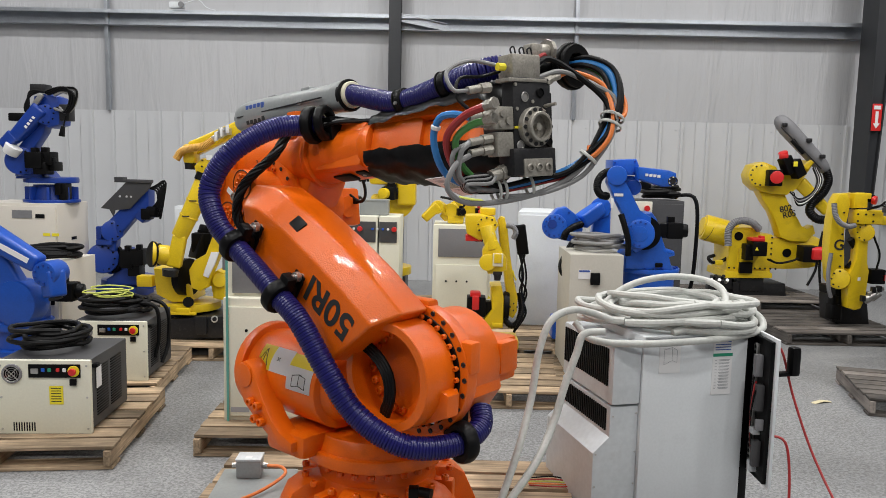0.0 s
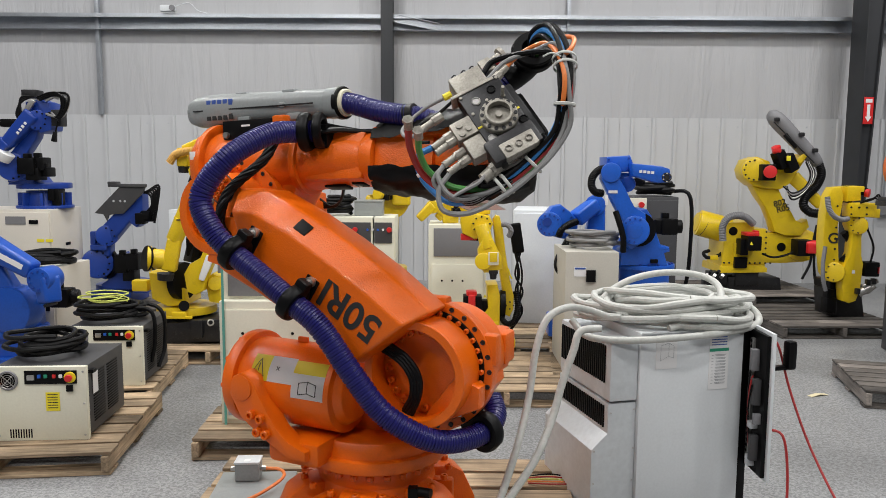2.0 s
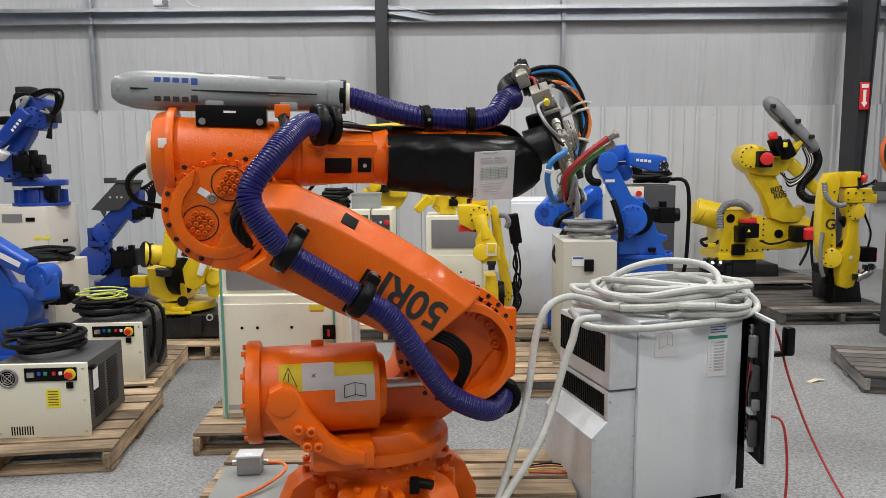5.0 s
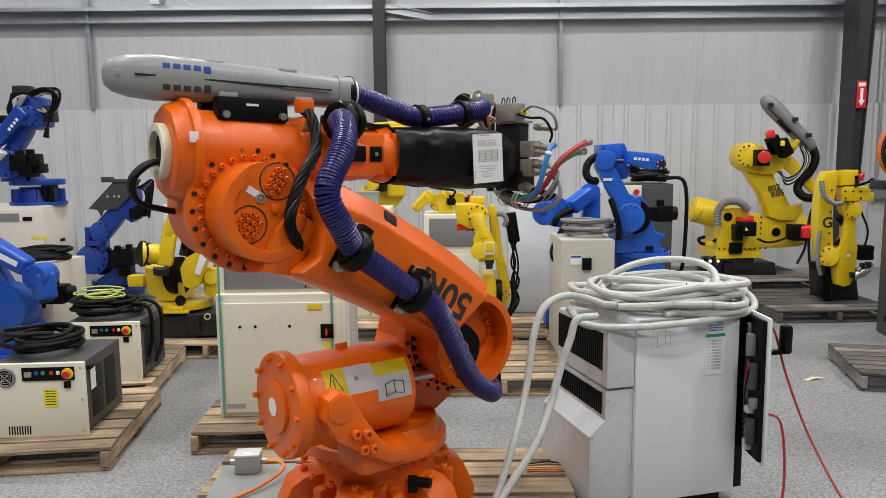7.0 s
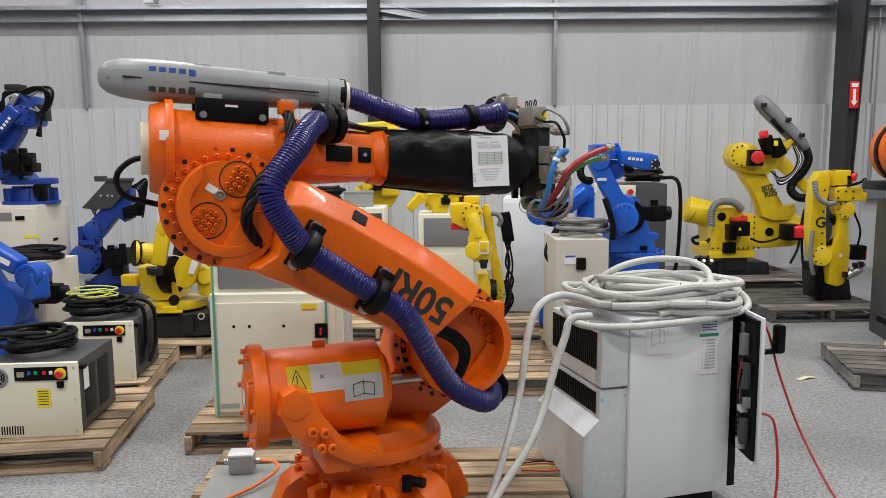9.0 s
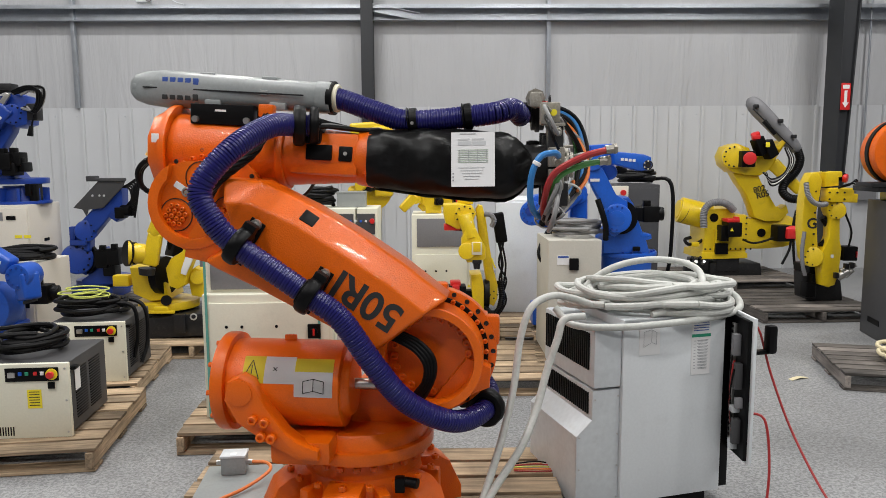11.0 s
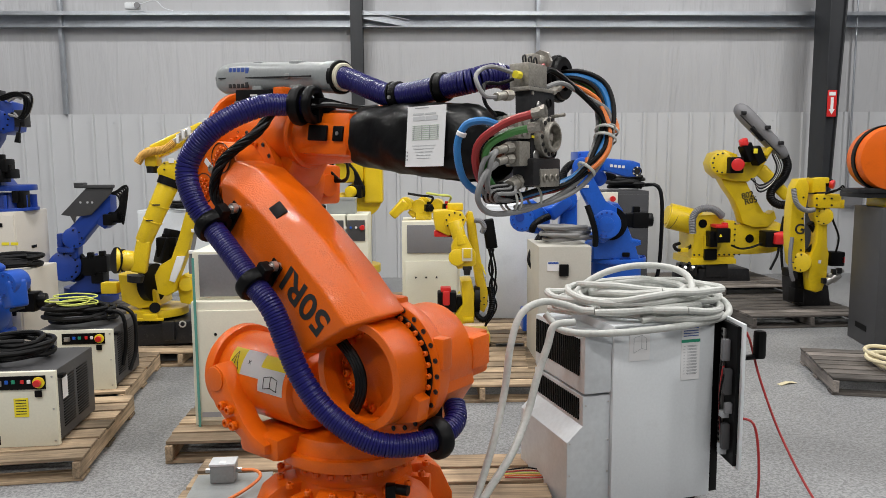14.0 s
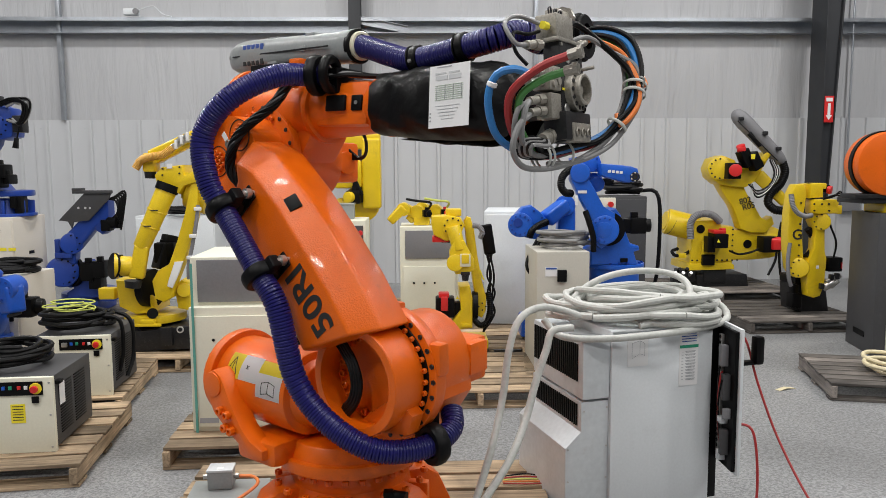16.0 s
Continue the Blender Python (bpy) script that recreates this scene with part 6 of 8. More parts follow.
for k_ in range(9):
    o1 = Vector((0.018 * (k_ % 4), -0.01 * (k_ % 3), 0.012 * (k_ // 3)))
    add("cable", tube(B(), [Vector((-3.993, 7.240, 2.289)) + o1, Vector((-3.848, 7.200, 2.328)) + o1, Vector((-3.751, 7.200, 2.306)) + o1 * 1.4, Vector((-3.736, 7.200, 2.209)) + o1, Vector((-3.787, 7.200, 2.113)) + o1 * 0.6, Vector((-3.859, 7.220, 2.168)) - o1], 0.011, 44, 6), RUBBER if k_ % 3 else GREY_CABLE, ua)
for k_ in range(3):
    add("cable", tube(B(), [Vector((-4.056, 7.240, 2.322)) + Vector((0.015 * k_, 0, 0)), Vector((-4.136, 7.200, 2.265)) + Vector((0, 0, 0.02 * k_)), Vector((-4.188, 7.200, 2.159)) + Vector((0.02 * k_, 0, 0)), (-4.173, 7.220, 2.084)], 0.011, 30, 6), RUBBER, ua)
add("black_box", bx(B(), (-4.280, 7.250, 2.065), (0.16, 0.1, 0.08), 0.015), BLACK, ua)
add("plug", put(tube(B(), [(-3.799, 7.220, 2.087), (-3.814, 7.220, 2.028), (-3.829, 7.220, 1.974)], 0.008, 12, 6), link((-3.829, 7.220, 1.985), (-3.847, 7.220, 1.887), 0.03, 0.045, 0.03, 0.045, 0.006)), BLACK, ua)
add("white_cap", cy(B(), (-4.306, 7.200, 1.781), (-4.356, 7.200, 1.705), 0.085, 0.07, 22, 0.01), PAPER, ua)

# blue robot reaching down beside the white cabinets
r, add, m = kit("blue_robot", "blue robot arm reaching down beside the white cabinets", (-3.6, 5.75, 0.13))
r.location.x += 0.17
add("foot", cy(cy(B(), (-3.6, 5.75, 0.13), (-3.6, 5.75, 0.17), 0.26, None, 32), (-3.6, 5.75, 0.17), (-3.6, 5.75, 0.32), 0.19, None, 32), MIDBLUE)
tu = add("turret", put(cy(B(), (-3.6, 5.75, 0.32), (-3.6, 5.75, 0.38), 0.23, None, 32, 0.01), link((-3.6, 5.75, 0.36), (-3.58, 5.75, 0.6), 0.34, 0.3, 0.3, 0.26, 0.05)), MIDBLUE)
la = add("lower_arm", put(cy(B(), (-3.52, 5.5, 0.55), (-3.5, 5.68, 0.55), 0.18, None, 36, 0.015), link((-3.52, 5.58, 0.55), (-3.82, 5.58, 1.12), 0.26, 0.2, 0.13, 0.12, 0.03)), MIDBLUE)
ua = add("upper_arm", put(cy(B(), (-3.84, 5.5, 1.14), (-3.82, 5.68, 1.14), 0.13, None, 30, 0.012), link((-3.82, 5.55, 1.14), (-3.3, 5.5, 0.86), 0.18, 0.13, 0.16, 0.13, 0.03)), MIDBLUE)
add("print_bar", bx(B(), (0, 0, 0), (0.24, 0.004, 0.04), 0, pose(-3.46, 5.437, 0.95, 0, 28, 0)), PAPER, ua)
wr_ = add("wrist", put(cy(B(), (-3.22, 5.4, 0.8), (-3.2, 5.58, 0.8), 0.095, None, 30, 0.01), link((-3.2, 5.48, 0.82), (-3.17, 5.46, 0.62), 0.16, 0.14, 0.14, 0.13, 0.025)), MIDBLUE)
bolts(add, wr_, (-3.22, 5.4, 0.8), (0, -1, 0), 0.07, 10, 0.01, NAVY)
add("flange", cy(B(), (-3.17, 5.46, 0.62), (-3.165, 5.46, 0.6), 0.05, None, 20), DARK, wr_)
servo(add, tu, (-3.4, 5.8, 0.6), (1, 0.2, 0), 0.15, BLACK)

# orange robot on the dark cabinet by the wall
r, add, m = kit("orange_robot", "orange robot with a round drum arm on a dark cabinet", (4.6, 6.6, 1.26))
r.location.x -= 0.17
add("bracket", bx(bx(B(), (4.4, 6.5, 1.37), (0.7, 0.4, 0.05), 0.01), (4.12, 6.4, 1.41), (0.3, 0.25, 0.04), 0.01), DARK)
add("yellow_block", bx(B(), (4.4, 6.5, 1.3), (0.25, 0.3, 0.08), 0.01), YELLOW)
add("foot", bx(B(), (4.4, 6.5, 1.45), (0.3, 0.3, 0.12), 0.02), BLACK)
dr_ = add("drum", cy(B(), (4.26, 6.25, 1.69), (4.3, 6.55, 1.69), 0.28, None, 48, 0.03), ORANGE)
add("drum_rim", ring(B(), (4.275, 6.36, 1.69), (4.282, 6.42, 1.69), 0.292, 0.27, 48), BLACK, dr_)
add("arm", put(B(), link((4.35, 6.3, 1.5), (4.5, 6.3, 1.95), 0.25, 0.2, 0.2, 0.2, 0.03)), ORANGE)

sc = thing("paper_scrap", "crumpled scrap of paper on the concrete floor", "scrap", pose(2.75, 5.3, 0.0, 0, 0, 20))
part("sheet", prism(B(), [(-0.08, 0.0), (0.0, 0.012), (0.08, 0.0), (0.08, 0.004), (0.0, 0.016), (-0.08, 0.004)], -0.02, 0.02, 0), CREAM_CABLE, sc)

wv = thing("loose_wires", "red and yellow loose wire ends on the pallet", "wire", pose(0.52, 3.42, 0.13))
for k in range(5):
    part("wire", tube(B(), [(-0.12, 0.02 * k, 0.008), (0.0, 0.02 * k - 0.02, 0.012 + 0.004 * k), (0.12, 0.015 * k, 0.008), (0.25, 0.01 * k + 0.02, 0.01)], 0.004, 24, 6), (RED_HOSE, ORANGE_CABLE, LIME_CABLE, RED_HOSE, RUBBER)[k], wv)


# ---- the orange robot: joint angles by the second ----
RT = [0, 0.5, 1.0, 1.5, 2.0, 2.5, 3.0, 3.5, 4.0, 4.5, 5.25, 6.0, 6.5, 7.0, 7.4, 7.5, 7.6, 8.0, 8.5, 9.0, 9.75, 10.5, 11.0, 11.5, 12.0, 12.5, 13.0, 13.5, 14.0, 14.5, 15.0, 15.5, 16.0]
J1 = [-38.5, -38.6, -36.2, -29.9, -23.7, -17.6, -11.5, -5.6, 0.3, 6.2, 15.2, 24.4, 30.5, 37.4, 43.1, 44.7, 43.7, 38.3, 30.2, 22.1, 11.6, 1.2, -5.9, -12.9, -20.2, -27.1, -34.7, -38.6, -38.8, -38.7, -38.9, -39.3, -39.6]
J2 = [-57.8, -57.6, -57.6, -57.8, -57.9, -57.7, -57.6, -57.3, -57.4, -57.3, -57.2, -57.2, -57.1, -56.8, -56.7, -56.7, -56.7, -56.8, -56.6, -56.6, -56.5, -56.6, -56.6, -56.5, -56.3, -56.3, -56.1, -53.9, -49.4, -44.4, -39.0, -34.3, -40.2]
J3 = [-6.3, -5.2, -4.2, -3.2, -2.3, -1.8, -1.4, -0.1, 0.3, 0.5, 0.8, 1.2, 1.3, 0.9, 1.1, 0.9, 0.9, 1.6, 2.4, 2.5, 2.6, 2.8, 2.9, 3.1, 3.3, 3.0, 2.8, 2.6, 2.7, 2.3, 2.0, 1.8, 1.3]
J4 = [72, 76, 80, 80, 76, 70, 62, 52, 36, 27, 15, 5, 2, 0, 0, 0, 0, 0, -2, -4, -6, -8, -9, -10, -10, -10, -8, -6, -6, -6, -6, -6, -6]
TY = [-15, -45, -73, -80, -72, -66, -57, -46, -38, -29, -15, -4, 0, 0, 0, 0, 0, 0, 0, 0, 0, 0, 0, 0, -2, -3, -2, -2, 1, 3, 3, 3, 3]
TE = [2, 4, 9, 19, 28, 33, 37, 39, 36, 28, 13, 3, 0, 0, 0, 0, 0, 0, 0, 0, 0, 0, 0, 0, 0, 0, 0, 0, 1, 2, 2, 2, 4]
TL = [3, 15, 30, 32, 32, 33, 35, 38, 38, 30, 16, 5, 0, 0, 0, 0, 0, 0, 0, 0, 0, 0, 0, 0, 0, 0, 0, 0, 0, 0, 0, 0, 0]
TZ = [0.035, 0.035, 0.035, 0.035, 0.035, 0.045, 0.045, 0.065, 0.08, 0.07, 0.05, 0.035, 0.035, 0.035, 0.035, 0.035, 0.035, 0.035, 0.035, 0.035, 0.035, 0.035, 0.035, 0.035, 0.035, 0.035, 0.035, 0.035, 0.035, 0.035, 0.035, 0.035, 0.035]
SHOULDER, ARM, OFF, REACH = Vector((0.32, 0, 0.78)), 1.075, 0.20, 1.142
Z_ORIGIN = Vector((0, 0, 0))


def joint(curve, t):
    """A smooth value at t seconds through the joint's table."""
    i = min(max(int(np.searchsorted(RT, t, "right")) - 1, 0), len(RT) - 2)
    h = RT[i + 1] - RT[i]
    u = (t - RT[i]) / h

    def slope(k):
        if k <= 0 or k >= len(RT) - 1:
            return 0.0
        a = (curve[k] - curve[k - 1]) / (RT[k] - RT[k - 1])
        b = (curve[k + 1] - curve[k]) / (RT[k + 1] - RT[k])
        return 0.0 if a * b <= 0 else 2 * a * b / (a + b)
    m0, m1 = slope(i) * h, slope(i + 1) * h
    return (2 * u ** 3 - 3 * u * u + 1) * curve[i] + (u ** 3 - 2 * u * u + u) * m0 + (3 * u * u - 2 * u ** 3) * curve[i + 1] + (u ** 3 - u * u) * m1


def frames_at(t):
    """The poses of the robot's moving parts at t, in the robot's space."""
    turret_m = pose(0, 0, -0.019, 0, 0, joint(J1, t))
    lower_m = turret_m @ Matrix.Translation(SHOULDER) @ pose(0, 0, 0, 0, joint(J2, t), 0)
    elbow = lower_m @ Vector((0, 0, ARM))
    upper_m = Matrix.Translation(elbow) @ pose(0, 0, 0, 0, 0, joint(J1, t)) @ pose(0, 0, 0, 0, joint(J3, t), 0)
    roll_m = upper_m @ Matrix.Translation((0, 0, OFF)) @ pose(0, 0, 0, joint(J4, t), 0, 0)
    wc = upper_m @ Vector((REACH, 0, OFF))
    yaw, el = radians(joint(J1, t) + joint(TY, t)), radians(joint(TE, t))
    n = Vector((math.cos(yaw) * math.cos(el), math.sin(yaw) * math.cos(el), math.sin(el)))
    xr = Vector((0, 0, 1)).cross(n).normalized()
    tool = Matrix.Translation(wc) @ Matrix((xr, n.cross(xr), n)).transposed().to_4x4() @ pose(0, 0, joint(TZ, t), 0, 0, joint(TL, t))
    return {"T": turret_m, "L": lower_m, "U": upper_m, "R": roll_m, "W": tool}


robot = thing("industrial_robot", "large orange six-axis robot with violet hose on a pallet", "robot", pose(-0.297, 3.04, 0.13))


def circle(r, n, y, a0=0.0, c=(0, 0), a1=360.0):
    return [(c[0] + r * math.cos(radians(a)), y, c[1] + r * math.sin(radians(a))) for a in np.linspace(a0, a1, n, a1 - a0 < 359)]


# foot
b = cy(B(), (0, 0, 0.0), (0, 0, 0.06), 0.36, 0.34, 40, 0.01)
cy(b, (0, 0, 0.06), (0, 0, 0.255), 0.28, 0.245, 40)
base = part("base", b, ORANGE, robot)
for a in range(0, 360, 60):
    part("foot_pad", prism(B(), [(0.2, 0.02), (0.43, 0.02), (0.43, 0.08), (0.375, 0.2), (0.32, 0.235), (0.2, 0.245)], -0.075, 0.075, 0.014, pose(0, 0, 0, 0, 0, a + 20)), ORANGE, base)
    part("gusset", bx(B(), (0.27, 0, 0.12), (0.13, 0.05, 0.2), 0.012, pose(0, 0, 0, 0, 0, a + 50)), ORANGE, base)
screws(base, [(0.31 * math.cos(radians(a)), 0.31 * math.sin(radians(a)), 0.235) for a in range(0, 360, 20)], 0.016, 0.022, (0, 0, 1), ORANGE)
b = cy(B(), (0, 0, 0.25), (0, 0, 0.325), 0.25, None, 48, 0.006)
bearing = part("bearing_ring", b, ORANGE, robot)
screws(bearing, [(0.258 * math.cos(radians(a)), 0.258 * math.sin(radians(a)), 0.29) for a in range(0, 360, 15)], 0.015, 0.022, (0, 0, 1), ORANGE)
part("cable_plug", bx(cy(B(), (0.19, -0.28, 0.26), (0.24, -0.3, 0.26), 0.02, seg=12), (0.17, -0.28, 0.25), (0.04, 0.04, 0.06), 0.006), BLACK, base, "black plug")

# turret
b = cy(cy(B(), (0, 0, 0.346), (0, 0, 0.40), 0.305, None, 48, 0.012), (0, 0, 0.39), (0, 0, 0.46), 0.285, 0.26, 48, 0.01)
prism(b, [(-0.22, 0.44), (0.26, 0.44), (0.42, 0.53), (0.52, 0.68), (0.5, 0.86), (0.4, 0.96), (0.25, 0.97), (0.14, 0.86), (0.08, 0.66), (-0.06, 0.56), (-0.2, 0.5)], -0.09, 0.17, 0.025)
cy(b, (0.32, -0.1, 0.78), (0.32, 0.15, 0.78), 0.205, None, 48, 0.012)
cy(b, (0.32, -0.135, 0.78), (0.32, -0.075, 0.78), 0.255, None, 56, 0.008)
turret = part("turret", b, ORANGE, robot)
part("stop_lug", bx(B(), (0.32, -0.1, 1.02), (0.12, 0.06, 0.06), 0.015), ORANGE, turret)
part("stop_lug", bx(B(), (0.55, -0.1, 0.86), (0.07, 0.06, 0.12), 0.015), ORANGE, turret)
part("motor_housing", bx(bx(B(), (0.40, 0.20, 0.78), (0.19, 0.2, 0.18), 0.02), (0.46, 0.2, 0.80), (0.14, 0.12, 0.13), 0.015), ORANGE, turret)
b = B()
prism(b, [(-0.42, 0.62), (-0.405, 0.69), (-0.357, 0.712), (-0.31, 0.69), (-0.26, 0.6), (-0.19, 0.5), (-0.14, 0.46), (-0.06, 0.43), (-0.06, 0.39), (-0.14, 0.39), (-0.27, 0.46), (-0.37, 0.53)], -0.40, -0.31, 0.016)
b.transform(Matrix.Translation((-0.03, 0, 0.02)))
part("cylinder_bracket", b, ORANGE, turret)
part("bracket_foot", bx(B(), (-0.17, -0.27, 0.425), (0.24, 0.2, 0.1), 0.03), ORANGE, turret)
screws(turret, [(0.32 + x, y, 0.78 + z) for x, y, z in circle(0.24, 26, -0.135)], 0.010, 0.003, (0, -1, 0), DARK)
part("joint_gap", ring(B(), (0.32, -0.134, 0.78), (0.32, -0.142, 0.78), 0.222, 0.15, 56), BLACK, turret)
screws(turret, [(0.32 + x, y, 0.78 + z) for x, y, z in circle(0.213, 32, -0.141)], 0.0105, 0.016, (0, -1, 0), ORANGE)
part("boss", cy(B(), (-0.387, -0.40, 0.67), (-0.387, -0.406, 0.67), 0.05, None, 28, 0.002), ORANGE, turret)
screws(turret, [(-0.335, -0.40, 0.57), (-0.29, -0.40, 0.56), (-0.265, -0.40, 0.5), (-0.305, -0.40, 0.505)], 0.019, 0.025, (0, -1, 0), ORANGE)
b = donut(B(), (0.53, -0.10, 0.535), (0.25, 1, 0.05), 0.06, 0.03, 0.02, 1)
bx(b, (0.46, -0.05, 0.58), (0.08, 0.06, 0.12), 0.012)
part("hose_clamp", b, BLACK, turret, "black hose clamp")
part("clip_plate", bx(B(), (0.44, -0.2, 0.64), (0.07, 0.004, 0.05), 0.002, None), PAPER, turret)

# balancing cylinder
A, Bp = Vector((-0.52, -0.163, 0.648)), Vector((0.255, -0.175, 0.645))
d = (Bp - A).normalized()
b = cy(B(), A + d * 0.03, A + d * 0.5, 0.172, None, 48, 0.01)
cy(b, A, A + d * 0.055, 0.198, None, 48, 0.012)
cy(b, A - d * 0.016, A + d * 0.01, 0.1, None, 32, 0.006)
cy(b, A + d * 0.49, A + d * 0.53, 0.145, 0.12, 40, 0.006)
bx(b, A + d * 0.27 + Vector((0, 0, 0.176)), (0.05, 0.014, 0.04), 0.008)
cyl = part("balancing_cylinder", b, ORANGE, turret, "orange balancing cylinder")
side = Vector((0, -1, 0))
upv = d.cross(side) * -1
upv = upv if upv.z > 0 else -upv
for i in range(10):
    a = i * math.pi / 5
    c = A + (side * math.cos(a) + upv * math.sin(a)) * 0.174
    cy_ = part("screw", cy(B(), c, c - d * 0.018, 0.0105, seg=8), ORANGE, cyl)
part("rod", cy(B(), A + d * 0.5, A + d * 0.72, 0.022), STEEL, cyl, "bright steel piston rod")


def wrap(x0, x1, a0, a1, r, mat, name, lift=0.0015):
    """A label that lies round the cylinder."""
    t = bmesh.new()
    rows = []
    for a in np.linspace(a0, a1, 10):
        n = side * math.cos(radians(a)) + upv * math.sin(radians(a))
        rows.append([t.verts.new(A + d * x + n * (r + lift)) for x in (x0, x1)])
    for i in range(9):
        t.faces.new((rows[i][0], rows[i + 1][0], rows[i + 1][1], rows[i][1]))
    ex = bmesh.ops.solidify(t, geom=t.faces[:], thickness=0.0008)
    return part(name, t, mat, cyl)


wrap(0.12, 0.205, 14, 50, 0.172, YLABEL, "warning_label")
wrap(0.205, 0.325, 14, 50, 0.172, PAPER, "notice_label")
wrap(0.325, 0.475, 30, 48, 0.172, YLABEL, "warning_label")
wrap(0.325, 0.475, -2, 30, 0.172, PAPER, "notice_label")


def on_cyl(x, a, r=0.176):
    n = side * math.cos(radians(a)) + upv * math.sin(radians(a))
    return A + d * x + n * r


for p, q in (((0.125, 20), (0.185, 20)), ((0.185, 20), (0.155, 44)), ((0.155, 44), (0.125, 20)), ((0.155, 26), (0.155, 37)),
             ((0.36, 3), (0.4, 6)), ((0.4, 6), (0.44, 3)), ((0.36, 18), (0.4, 21)), ((0.4, 21), (0.44, 18)), ((0.36, 3), (0.36, 18)), ((0.44, 3), (0.44, 18)), ((0.4, 6), (0.4, 21)),
             ((0.24, 30), (0.255, 35)), ((0.255, 30), (0.24, 35))):
    part("pictogram_line", tube(B(), [on_cyl(p[0] + (q[0] - p[0]) * u, p[1] + (q[1] - p[1]) * u, 0.1738) for u in np.linspace(0, 1, 6)], 0.0017, 8, 6), INK, cyl)
part("cap_label", cy(B(), A - d * 0.017, A - d * 0.0185, 0.034), PAPER, cyl)

# lower arm
b = B()
t = bmesh.new()
OUT = [(0.24, 0.07), (0.258, 0.286), (0.258, 0.49), (0.248, 0.69), (0.22, 0.90), (0.15, 1.03), (0.06, 0.93), (-0.06, 0.88), (-0.155, 0.93), (-0.15, 0.86), (-0.123, 0.685), (-0.105, 0.505), (-0.085, 0.3), (-0.10, 0.19)]
INN = [(0.165, 0.11), (0.176, 0.286), (0.176, 0.49), (0.17, 0.69), (0.145, 0.87), (0.09, 0.96), (0.045, 0.90), (-0.055, 0.86), (-0.135, 0.90), (-0.135, 0.86), (-0.110, 0.685), (-0.092, 0.505), (-0.072, 0.3), (-0.082, 0.2)]
rows = [[t.verts.new((x, y, z)) for x, z in o] for y, o in ((-0.14, OUT), (-0.285, OUT), (-0.37, INN))]
for r0, r1 in zip(rows, rows[1:]):
    for k in range(len(OUT)):
        t.faces.new((r0[k], r0[(k + 1) % len(OUT)], r1[(k + 1) % len(OUT)], r1[k]))
t.faces.new(rows[0][::-1])
t.faces.new(rows[2])
bmesh.ops.recalc_face_normals(t, faces=t.faces[:])
bmesh.ops.bevel(t, geom=[e for e in t.edges if e.calc_face_angle(0) > 0.45], offset=0.012, segments=3, affect="EDGES", profile=0.55)
put(b, t)
cy(b, (0, -0.20, 0), (0, -0.142, 0), 0.19, None, 48)
ring(b, (0, -0.30, 0), (0, -0.145, 0), 0.205, 0.172, 48)
cy(b, (0, -0.285, ARM), (0, -0.13, ARM), 0.165, None, 48)
cy(b, (0.021, -0.297, ARM - 0.014), (0.021, -0.28, ARM - 0.014), 0.016, None, 20, 0.004)
prism(b, [(0.17 * math.cos(radians(a)), ARM + 0.17 * math.sin(radians(a))) for a in range(60, 300, 12)] + [(0.13 * math.cos(radians(a)), ARM + 0.13 * math.sin(radians(a))) for a in range(292, 64, -12)], -0.315, -0.14, 0.004)
prism(b, [(-0.19, 1.0), (-0.155, 0.9), (-0.02, 0.88), (0.06, 0.96), (0.02, 1.02), (-0.1, 1.03)], -0.31, -0.15, 0.015)
prism(b, [(-0.16, -0.1), (-0.09, -0.19), (0.02, -0.26), (0.09, -0.22), (0.07, -0.12)], -0.22, -0.15, 0.012)
lower = part("lower_arm", b, ORANGE, robot, "orange lower arm with stencilled number")
screws(lower, circle(0.146, 20, -0.20), 0.0155, 0.018, (0, -1, 0), ORANGE)
for (cx, cz), rows_ in (((0.103, 1.10), ((0, 4), (1, 5), (2, 3))), ((-0.072, 1.112), ((0, 3), (1, 4), (2, 4), (3, 3))), ((0.047, 0.945), ((0, 3), (1, 3), (2, 3)))):
    screws(lower, [(cx + (k - (n - 1) / 2) * 0.022, -0.285, cz + (len(rows_) / 2 - 0.5 - r_) * 0.021) for r_, n in rows_ for k in range(n)], 0.0098, 0.014, (0, -1, 0), ORANGE)
    part("bolt_field_groove", ring(B(), (cx, -0.284, cz), (cx, -0.2875, cz), 0.064, 0.0605, 36), DARK, lower)
part("white_tag", bx(B(), (0.028, -0.2862, 1.158), (0.024, 0.002, 0.04), 0, None), PAPER, lower)
part("plug", cy(ring(B(), (0.024, -0.28, 1.123), (0.024, -0.291, 1.123), 0.019, 0.012, 20), (0.024, -0.28, 1.123), (0.024, -0.289, 1.123), 0.009, seg=6), TOOLSTEEL, lower)
part("cover_plate", bx(B(), (0, 0, 0), (0.014, 0.052, 0.06), 0.005, Matrix.Translation((0.21, -0.328, 0.665)) @ pose(0, 0, 0, 0, 0, -48)), BLACK, lower, "black square plug plate")
